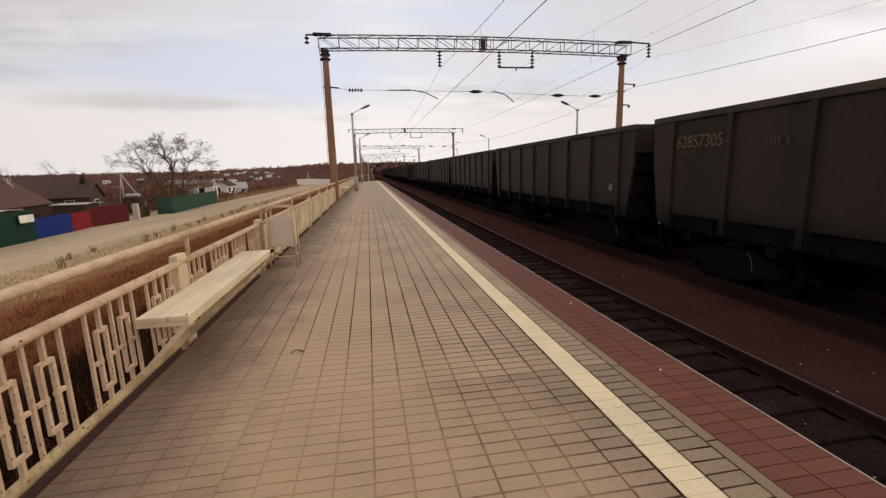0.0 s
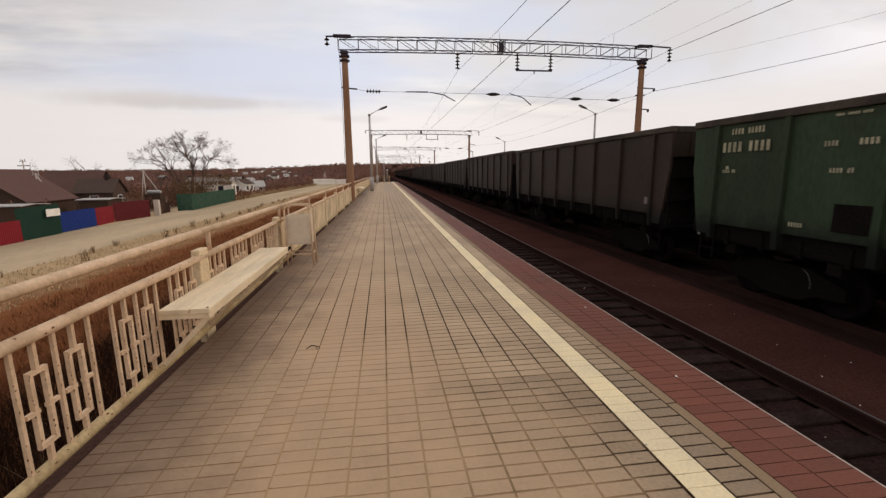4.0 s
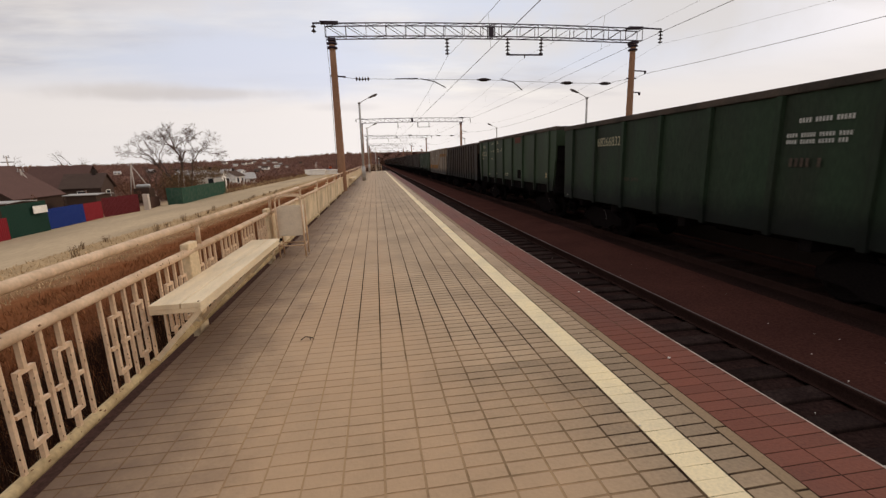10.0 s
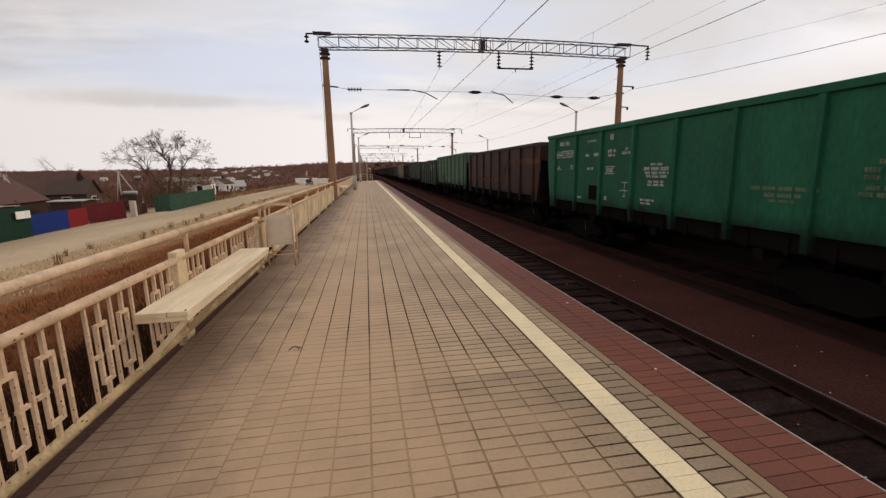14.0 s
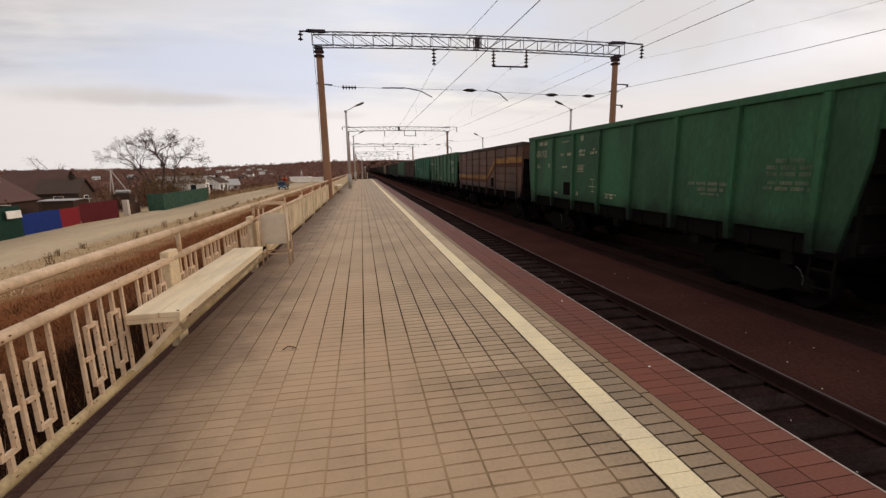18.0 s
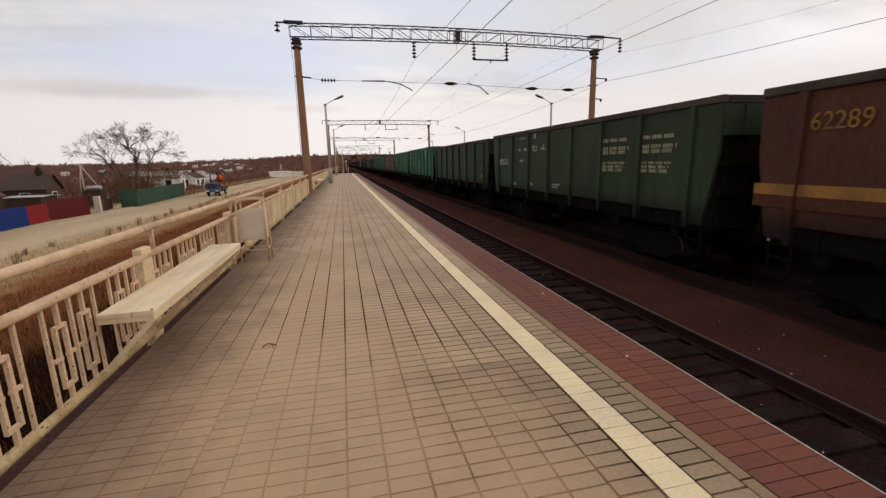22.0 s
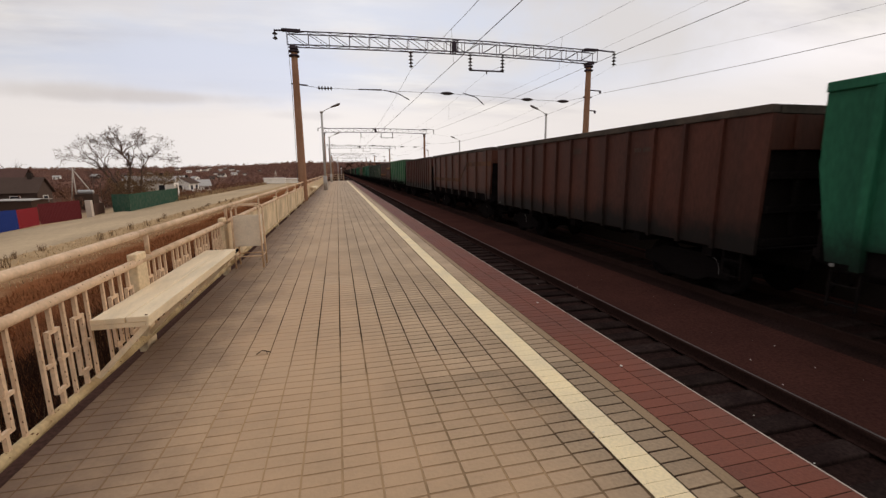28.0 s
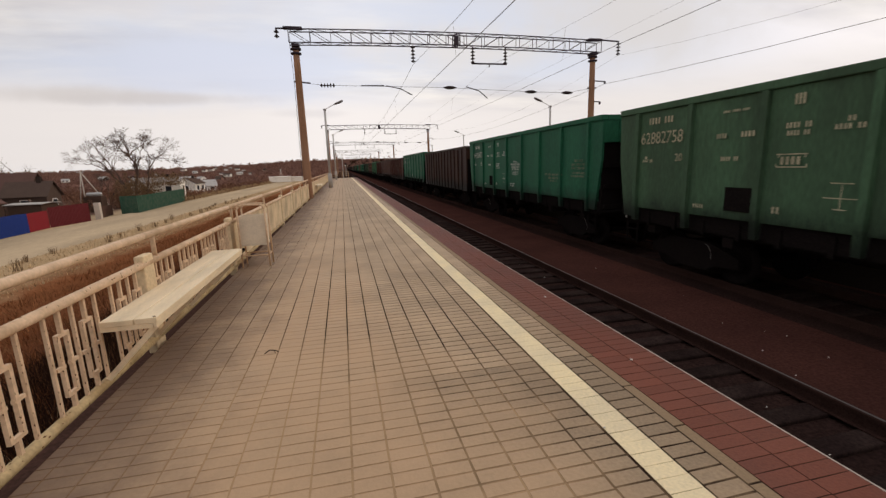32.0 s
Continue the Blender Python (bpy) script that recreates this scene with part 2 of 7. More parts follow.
def dusted(m, color, most, left=0.35, thins=(3.6, 9.5, -0.55), patchy=1.8, drifts=0.55):
    """Blown sand lies along the middle of the platform, in patches, and is worn away towards both edges."""
    nt = m.node_tree
    b = nt.nodes["Principled BSDF"]
    old = b.inputs["Base Color"].links[0].from_socket
    pos = nt.nodes.new("ShaderNodeNewGeometry").outputs["Position"]
    se = nt.nodes.new("ShaderNodeSeparateXYZ")
    nt.links.new(pos, se.inputs[0])
    mr = nt.nodes.new("ShaderNodeMapRange")
    mr.inputs["From Min"].default_value, mr.inputs["From Max"].default_value = -2.0, 2.0
    # the sandy belt drifts towards the railing further along
    drift = nt.nodes.new("ShaderNodeMapRange")
    for key, val in (("From Min", 1.5), ("From Max", 5.0), ("To Min", -0.60), ("To Max", drifts)):
        drift.inputs[key].default_value = val
    nt.links.new(se.outputs["Y"], drift.inputs[0])
    across = nt.nodes.new("ShaderNodeMath")
    nt.links.new(se.outputs["X"], across.inputs[0])
    open_side = nt.nodes.new("ShaderNodeMapRange")
    open_side.inputs["From Min"].default_value, open_side.inputs["From Max"].default_value = -0.5, 0.5
    nt.links.new(se.outputs["X"], open_side.inputs[0])
    gain = nt.nodes.new("ShaderNodeMath"); gain.operation = "MULTIPLY"
    nt.links.new(drift.outputs[0], gain.inputs[0])
    nt.links.new(open_side.outputs[0], gain.inputs[1])
    nt.links.new(gain.outputs[0], across.inputs[1])
    nt.links.new(across.outputs[0], mr.inputs[0])
    ramp = nt.nodes.new("ShaderNodeValToRGB")
    e = ramp.color_ramp.elements
    e[0].position, e[0].color = 0.05, (left - 0.25, left - 0.25, left - 0.25, 1)
    e[1].position, e[1].color = 0.92, (0.03, 0.03, 0.03, 1)
    for p, v in ((0.20, left), (0.32, max(0.90, left - 0.1)), (0.44, 0.92), (0.56, 0.82), (0.65, 0.48), (0.74, 0.08)):
        q = e.new(p)
        q.color = (v, v, v, 1)
    nt.links.new(mr.outputs[0], ramp.inputs[0])
    n = nt.nodes.new("ShaderNodeTexNoise")
    n.inputs["Scale"].default_value, n.inputs["Detail"].default_value, n.inputs["Roughness"].default_value = 1.3, 7, 0.66
    nt.links.new(pos, n.inputs["Vector"])
    k = nt.nodes.new("ShaderNodeMath"); k.operation = "MULTIPLY_ADD"
    k.inputs[1].default_value, k.inputs[2].default_value = patchy, -0.5 * patchy
    nt.links.new(n.outputs["Fac"], k.inputs[0])
    ad = nt.nodes.new("ShaderNodeMath"); ad.operation = "ADD"; ad.use_clamp = True
    nt.links.new(k.outputs[0], ad.inputs[0])
    nt.links.new(ramp.outputs[0], ad.inputs[1])
    # the sand thins out further along
    fade = nt.nodes.new("ShaderNodeMapRange")
    for key, val in (("From Min", thins[0]), ("From Max", thins[1]), ("To Min", 0.0), ("To Max", thins[2])):
        fade.inputs[key].default_value = val
    nt.links.new(se.outputs["Y"], fade.inputs[0])
    thin = nt.nodes.new("ShaderNodeMath"); thin.operation = "ADD"; thin.use_clamp = True
    nt.links.new(ad.outputs[0], thin.inputs[0])
    nt.links.new(fade.outputs[0], thin.inputs[1])
    ad = thin
    lim = nt.nodes.new("ShaderNodeMath"); lim.operation = "MULTIPLY"
    lim.inputs[1].default_value = most
    nt.links.new(ad.outputs[0], lim.inputs[0])
    mx = nt.nodes.new("ShaderNodeMixRGB")
    mx.inputs[2].default_value = (*color, 1)
    nt.links.new(lim.outputs[0], mx.inputs[0])
    nt.links.new(old, mx.inputs[1])
    nt.links.new(mx.outputs[0], b.inputs["Base Color"])


SEAM = mat("seam_dirt", place=True, color=(0.034, 0.020, 0.013), rough=1.0, scale=0.9, fine=70, vary=0.3, second=(0.06, 0.04, 0.026), amount=1.0)
dusted(JOINT, (0.425, 0.27, 0.15), 0.95, 1.6, (3.6, 9.5, 0.3), 2.7, 0.80)
dusted(SEAM, (0.42, 0.268, 0.148), 0.93, 2.6, (3.2, 5.2, -1.4), 3.2, 0.0)
dusted(TILE, (0.495, 0.311, 0.172), 0.85)
dusted(TILE_FAR_SHEEN, (0.495, 0.311, 0.172), 0.85)


def stained(m):
    """Dark trodden dirt along the foot of the railing."""
    nt = m.node_tree
    b = nt.nodes["Principled BSDF"]
    old = b.inputs["Base Color"].links[0].from_socket
    pos = nt.nodes.new("ShaderNodeNewGeometry").outputs["Position"]
    n = nt.nodes.new("ShaderNodeTexNoise")
    n.inputs["Scale"].default_value, n.inputs["Detail"].default_value, n.inputs["Roughness"].default_value = 1.7, 7, 0.65
    nt.links.new(pos, n.inputs["Vector"])
    se = nt.nodes.new("ShaderNodeSeparateXYZ")
    nt.links.new(pos, se.inputs[0])
    k = nt.nodes.new("ShaderNodeMath"); k.operation = "MULTIPLY_ADD"
    k.inputs[1].default_value = -1.6
    nt.links.new(n.outputs["Fac"], k.inputs[0])
    nt.links.new(se.outputs["X"], k.inputs[2])
    mr = nt.nodes.new("ShaderNodeMapRange"); mr.interpolation_type = "SMOOTHSTEP"
    for key, val in (("From Min", -2.6), ("From Max", -1.40), ("To Min", 0.92), ("To Max", 0.0)):
        mr.inputs[key].default_value = val
    nt.links.new(k.outputs[0], mr.inputs[0])
    mx = nt.nodes.new("ShaderNodeMixRGB")
    mx.inputs[2].default_value = (0.145, 0.085, 0.052, 1)
    nt.links.new(mr.outputs[0], mx.inputs[0])
    nt.links.new(old, mx.inputs[1])
    nt.links.new(mx.outputs[0], b.inputs["Base Color"])


for m in (TILE, TILE_FAR_SHEEN, JOINT, SEAM):
    stained(m)
STRIP = mat("edge_strip", (0.50, 0.41, 0.34), 0.8, scale=3.0, fine=40, vary=0.2)
LOWPAINT = mat("dirty_cream_paint", (0.56, 0.41, 0.22), 0.7, scale=3.0, fine=35, vary=0.2, second=(0.30, 0.19, 0.09), amount=0.7, bump=0.1)
LEDGE = mat("dark_gap_ledge", (0.085, 0.045, 0.034), 1.0, scale=2.0, fine=40, vary=0.3)
YELLOW = mat("line_paint", place=True, color=(0.88, 0.69, 0.395), spec=0.6, rough=0.75, scale=2.0, fine=50, vary=0.1, second=(0.66, 0.53, 0.34), amount=0.6, bump=0.2)
RED = mat("paving_red", place=True, color=(0.180, 0.051, 0.0285), spec=0.18, rough=0.65, scale=1.2, fine=60, vary=0.15, second=(0.13, 0.046, 0.03), amount=0.6, bump=0.2, rand=0.1)
KERB = mat("concrete_kerb", (0.285, 0.185, 0.102), 0.8, spec=0.3, scale=2.0, fine=60, vary=0.15, bump=0.2)
CONCRETE = mat("concrete", (0.048, 0.034, 0.028), 0.95, scale=1.5, fine=40, vary=0.2, bump=0.3)
RAILPAINT = mat("cream_paint", (0.72, 0.50, 0.325), 0.6, scale=5.0, fine=35, vary=0.14, second=(0.42, 0.26, 0.15), amount=0.5, bump=0.1)
BENCHPAINT = mat("bench_paint", (0.86, 0.68, 0.45), 0.6, scale=2.0, fine=30, vary=0.1, second=(0.5, 0.4, 0.26), amount=0.4, bump=0.15, stretch=(4, 0.6, 4))
RUST = mat("rust", (0.16, 0.075, 0.04), 0.95, vary=0.4, scale=20, fine=120)
BALLAST = mat("ballast", (0.074, 0.0290, 0.0218), 0.95, scale=0.8, fine=26, vary=0.3, second=(0.056, 0.0226, 0.0175), amount=0.8, bump=0.7, dist=0.04)
OILY_SHADED = mat("oily_shaded_ballast", (0.036, 0.0192, 0.0155), 0.95, scale=1.2, fine=26, vary=0.4, second=(0.027, 0.0155, 0.0130), amount=0.8, bump=0.7, dist=0.04)
SLEEPER = mat("sleeper", (0.024, 0.0145, 0.0125), 0.95, scale=2.2, fine=30, vary=0.35, second=(0.042, 0.027, 0.0225), amount=0.9, rand=0.2)
STEELRAIL = mat("rail_side", (0.042, 0.0215, 0.0170), 0.95, vary=0.3, scale=4, fine=50)
SHADED_TOP = mat("shaded_rail_top", (0.030, 0.019, 0.015), 0.95, 0.0, vary=0.15, scale=2, fine=50)
RAILTOP = mat("rail_top", (0.13, 0.11, 0.10), 0.5, 0.2, vary=0.15, scale=2, fine=50)
GRASS = mat("dry_grass", (0.135, 0.048, 0.020), 1.0, vary=0.35, scale=0.35, fine=5, second=(0.21, 0.088, 0.040), amount=0.8, bump=0.8, dist=0.1)


def dark_strip(m):
    """Strips of different growth alongside the platform, with shade painted in at its foot."""
    nt = m.node_tree
    b = nt.nodes["Principled BSDF"]
    old = b.inputs["Base Color"].links[0].from_socket
    pos = nt.nodes.new("ShaderNodeNewGeometry").outputs["Position"]
    se = nt.nodes.new("ShaderNodeSeparateXYZ")
    nt.links.new(pos, se.inputs[0])
    n = nt.nodes.new("ShaderNodeTexNoise")
    n.inputs["Scale"].default_value, n.inputs["Detail"].default_value = 0.6, 6
    nt.links.new(pos, n.inputs["Vector"])
    ad = nt.nodes.new("ShaderNodeMath"); ad.operation = "MULTIPLY_ADD"
    ad.inputs[1].default_value = 5.0
    nt.links.new(n.outputs["Fac"], ad.inputs[0])
    nt.links.new(se.outputs["X"], ad.inputs[2])
    mr = nt.nodes.new("ShaderNodeMapRange")
    mr.inputs["From Min"].default_value, mr.inputs["From Max"].default_value = -40.0, 0.0
    nt.links.new(ad.outputs[0], mr.inputs[0])
    # yards, straw verge along the road, red-brown field, dark weedy soil with shade painted in
    ramp = nt.nodes.new("ShaderNodeValToRGB")
    e = ramp.color_ramp.elements
    e[0].position, e[0].color = 0.16, (0.15, 0.085, 0.062, 1)
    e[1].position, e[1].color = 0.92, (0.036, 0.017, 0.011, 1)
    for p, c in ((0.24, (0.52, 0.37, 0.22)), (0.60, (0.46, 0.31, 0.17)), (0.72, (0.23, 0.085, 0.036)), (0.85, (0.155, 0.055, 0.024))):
        q = e.new(p)
        q.color = (*c, 1)
    nt.links.new(mr.outputs[0], ramp.inputs[0])
    mx = nt.nodes.new("ShaderNodeMixRGB"); mx.blend_type = "MULTIPLY"; mx.inputs[0].default_value = 1
    g = nt.nodes.new("ShaderNodeMapRange")
    g.inputs["From Max"].default_value, g.inputs["To Min"].default_value, g.inputs["To Max"].default_value = 0.15, 0.55, 1.25
    bw = nt.nodes.new("ShaderNodeRGBToBW")
    nt.links.new(old, bw.inputs[0])
    nt.links.new(bw.outputs[0], g.inputs[0])
    nt.links.new(ramp.outputs[0], mx.inputs[1])
    nt.links.new(g.outputs[0], mx.inputs[2])
    nt.links.new(mx.outputs[0], b.inputs["Base Color"])


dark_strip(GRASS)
DIRT = mat("dirt_road", (0.52, 0.385, 0.245), 1.0, vary=0.12, scale=0.25, fine=8, second=(0.36, 0.27, 0.175), amount=0.7, bump=0.4, dist=0.05, stretch=(1, 0.15, 1))
POLE = mat("pole_concrete", (0.30, 0.155, 0.09), 0.95, vary=0.18, scale=1.5, fine=30, second=(0.36, 0.20, 0.125), amount=0.6, stretch=(1, 1, 0.4))
TRUSS = mat("truss_steel", (0.06, 0.045, 0.055), 0.8, vary=0.3, scale=5, fine=40)
WIRE = mat("wire_copper", (0.09, 0.075, 0.075), 0.7, vary=0.1, scale=2, fine=10, bump=0)
INSUL = mat("insulator_glaze", (0.035, 0.022, 0.02), 0.3, vary=0.2, scale=10, fine=40, bump=0)
GALV = mat("galvanised", (0.50, 0.47, 0.44), 0.6, 0.3, vary=0.15, scale=4, fine=40)
BLACK = mat("underframe", (0.0120, 0.0090, 0.0082), 0.95, vary=0.4, scale=3, fine=30)


# ---- shape helpers ----
def box(bm, x0, y0, z0, x1, y1, z1, bevel=0.0):
    vs = [bm.verts.new((x, y, z)) for x in (x0, x1) for y in (y0, y1) for z in (z0, z1)]
    fs = [bm.faces.new([vs[i] for i in q]) for q in ((0, 1, 3, 2), (4, 6, 7, 5), (0, 4, 5, 1), (2, 3, 7, 6), (0, 2, 6, 4), (1, 5, 7, 3))]
    if bevel:
        bmesh.ops.bevel(bm, geom=list({e for f in fs for e in f.edges}), offset=bevel, segments=2, affect="EDGES", profile=0.5)
    return vs


def tube(bm, a, b, r0, r1=None, n=10, caps=True):
    a, b = Vector(a), Vector(b)
    q = (b - a).to_track_quat("Z", "Y")
    r1 = r0 if r1 is None else r1
    rings = []
    for p, r in ((a, r0), (b, r1)):
        rings.append([bm.verts.new(p + q @ Vector((r * math.cos(2 * math.pi * i / n), r * math.sin(2 * math.pi * i / n), 0))) for i in range(n)])
    for i in range(n):
        f = bm.faces.new((rings[0][i], rings[0][(i + 1) % n], rings[1][(i + 1) % n], rings[1][i]))
        f.smooth = n > 6
    if caps:
        bm.faces.new(rings[0][::-1])
        bm.faces.new(rings[1])


def bar(bm, a, b, w, d=None, up=(0, 0, 1)):
    """A straight square bar from a to b."""
    a, b = Vector(a), Vector(b)
    d = d or w
    t = (b - a).normalized()
    s = t.cross(Vector(up))
    if s.length < 1e-4:
        s = t.cross(Vector((1, 0, 0)))
    s.normalize()
    u = s.cross(t)
    r = [[bm.verts.new(p + s * (sx * w / 2) + u * (sz * d / 2)) for sx, sz in ((-1, -1), (1, -1), (1, 1), (-1, 1))] for p in (a, b)]
    for i in range(4):
        bm.faces.new((r[0][i], r[0][(i + 1) % 4], r[1][(i + 1) % 4], r[1][i]))
    bm.faces.new(r[0][::-1])
    bm.faces.new(r[1])


def strand(bm, pts, r, n):
    """One continuous thin tube along points that run mainly along y."""
    rings = [[bm.verts.new((x + r * math.cos(2 * math.pi * i / n), y, z + r * math.sin(2 * math.pi * i / n))) for i in range(n)] for x, y, z in pts]
    for a, b in zip(rings, rings[1:]):
        for i in range(n):
            bm.faces.new((a[i], b[i], b[(i + 1) % n], a[(i + 1) % n]))


def sweep(bm, pts, r, n=8):
    for a, b in zip(pts, pts[1:]):
        tube(bm, a, b, r, n=n)


def lathe(bm, prof, n=16, axis="z", at=(0, 0, 0)):
    rings = []
    for rad, z in prof:
        ring = []
        for i in range(n):
            c, s = rad * math.cos(2 * math.pi * i / n), rad * math.sin(2 * math.pi * i / n)
            p = (c, s, z) if axis == "z" else ((z, c, s) if axis == "x" else (c, z, s))
            ring.append(bm.verts.new(Vector(p) + Vector(at)))
        rings.append(ring)
    for a, b in zip(rings, rings[1:]):
        for i in range(n):
            f = bm.faces.new((a[i], a[(i + 1) % n], b[(i + 1) % n], b[i]))
            f.smooth = True
    bm.faces.new(rings[0][::-1])
    bm.faces.new(rings[-1])


def done(bm, name, *mats):
    bmesh.ops.recalc_face_normals(bm, faces=bm.faces)
    me = bpy.data.meshes.new(name)
    bm.to_mesh(me)
    bm.free()
    for m in mats:
        me.materials.append(m)
    return me


def part(name, bm, material, parent, label="", kind=""):
    me = bm if isinstance(bm, bpy.types.Mesh) else done(bm, name, *(material if isinstance(material, (list, tuple)) else (material,)))
    ob = new(name, me)
    ob.parent = parent
    return tagged(ob, label, kind=kind)


def thing(name, label, category, group="", at=None, data=None, kind=""):
    ob = new(name, data)
    if data is None:
        ob.empty_display_size = 0.2
    if at is not None:
        ob.matrix_basis = at if isinstance(at, Matrix) else Matrix.Translation(at)
    return tagged(ob, label, category, group, kind)

# ---- ground, road ----
RAIL_Z = -1.1
TRACK1, TRACK2 = 4.46, 8.85
ROAD_Z = -3.6


def ground_z(x, y):
    pts = ((-4000, -3.0), (-300, -3.0), (-90, -3.5), (-31, -3.75), (-30, -3.7), (-18, ROAD_Z - 0.06), (-11, -3.2), (-6, -2.2), (-2.4, -1.35), (-1.9, -1.45), (15, -1.45), (40, -1.6), (300, -1), (4000, 0))
    for (xa, za), (xb, zb) in zip(pts, pts[1:]):
        if xa <= x <= xb:
            z = za + (zb - za) * (x - xa) / (xb - xa)
            break
    if x < -31 or x > 20:
        z += 0.7 * noise.noise(Vector((x * 0.03, y * 0.02, 0))) * min(1, (abs(x) - 20) / 40)
    if -14 < x < -2.5:
        z += 0.16 * noise.noise(Vector((x * 0.5, y * 0.4, 3)))
    # hills that rise all round, seen under a low angle
    r = math.hypot(x, y)
    az = max(-90.0, min(90.0, math.degrees(math.atan2(x, y))))
    hills = ((-90, 0.35), (-32, 0.35), (-20, 0.48), (-11, 0.76), (-5, 1.08), (2, 1.1), (20, 1.0), (90, 0.8))
    for (aa, ea), (ab, eb) in zip(hills, hills[1:]):
        if aa <= az <= ab:
            e = ea + (eb - ea) * (az - aa) / (ab - aa)
            break
    k = min(1.0, max(0.0, (r - 420) / 1080))
    k = k * k * (3 - 2 * k)
    e += 0.10 * noise.noise(Vector((x * 0.0035, y * 0.0035, 7)))
    return z + k * (1.6 + min(r, 2500) * math.tan(radians(e)) - z)


def build_ground():
    xs = [-4000, -2500, -1500, -1200, -900, -700, -550, -400, -300, -250, -200, -140, -90, -60, -45, -38, -32, -31, -30, -27, -24, -21, -18, -16, -14, -12, -11, -9.5, -8, -6.5, -5, -4, -3, -2.4, -1.9, 2, 6, 10, 15, 25, 40, 80, 150, 300, 600, 900, 1600, 4000]
    ys = [-600, -300, -150, -80, -50, -30, -20] + list(range(-15, 60, 2)) + list(range(60, 140, 6)) + [160, 190, 230, 280, 340, 420, 480, 560, 660, 800, 1000, 1300, 1700, 2300, 3200, 4500]
    bm = bmesh.new()
    g = [[bm.verts.new((x, y, ground_z(x, y))) for x in xs] for y in ys]
    for j in range(len(ys) - 1):
        for i in range(len(xs) - 1):
            f = bm.faces.new((g[j][i], g[j][i + 1], g[j + 1][i + 1], g[j + 1][i]))
            f.smooth = True
    new_ob = new("ground", done(bm, "ground", GRASS))
    tagged(new_ob, "brown dry autumn grass and earth around the station", "ground", kind="structure")
    bm = bmesh.new()
    y = -200
    prev = None
    while y < 420:
        w = 0.35 * noise.noise(Vector((y * 0.07, 0, 0)))
        row = [bm.verts.new((x, y, ROAD_Z + dz)) for x, dz in ((-30.2 + w, -0.12), (-29.0, 0.03), (-25.5, 0.07), (-21.6, 0.03), (-20.4 + w, -0.12))]
        if prev:
            for a in range(4):
                bm.faces.new((prev[a], prev[a + 1], row[a + 1], row[a])).smooth = True
        prev = row
        y += 4
    tagged(new("road", done(bm, "road", DIRT)), "pale dusty dirt road running beside the railway", "road", kind="structure")


build_ground()


# ---- platform ----
P_L, P_R, P_Y0, P_Y1 = -1.785, 2.46, -12.0, 77.0


def build_platform():
    bm = bmesh.new()
    box(bm, P_L, P_Y0, -1.5, P_R - 0.012, P_Y1, -0.0026)
    ob = new("platform", done(bm, "platform", JOINT))
    tagged(ob, "high railway platform paved with small concrete tiles", "platform", kind="structure")
    bm = bmesh.new()
    box(bm, P_R - 0.012, P_Y0, -0.25, P_R, P_Y1, -0.003)
    part("edge_strip", bm, STRIP, ob, "pale concrete edge strip of the platform")
    # ledge added for the posts; the gap's darkness is put into its colour
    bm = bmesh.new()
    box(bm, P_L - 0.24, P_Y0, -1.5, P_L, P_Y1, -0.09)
    part("ledge", bm, LEDGE, ob, "added ledge under the railing, dark like the open gap")
    return ob


platform = build_platform()

# unseen, assumed from lamps beyond; blocks light, and its dark colour paints shade
bm = bmesh.new()
box(bm, TRACK2 + 1.92, -60.0, -1.6, 24.0, 150.0, 0.0, 0.02)
tagged(new("opposite_platform", done(bm, "opposite_platform", CONCRETE)), "unseen dark concrete platform assumed on the far side of the tracks", "platform", kind="structure")


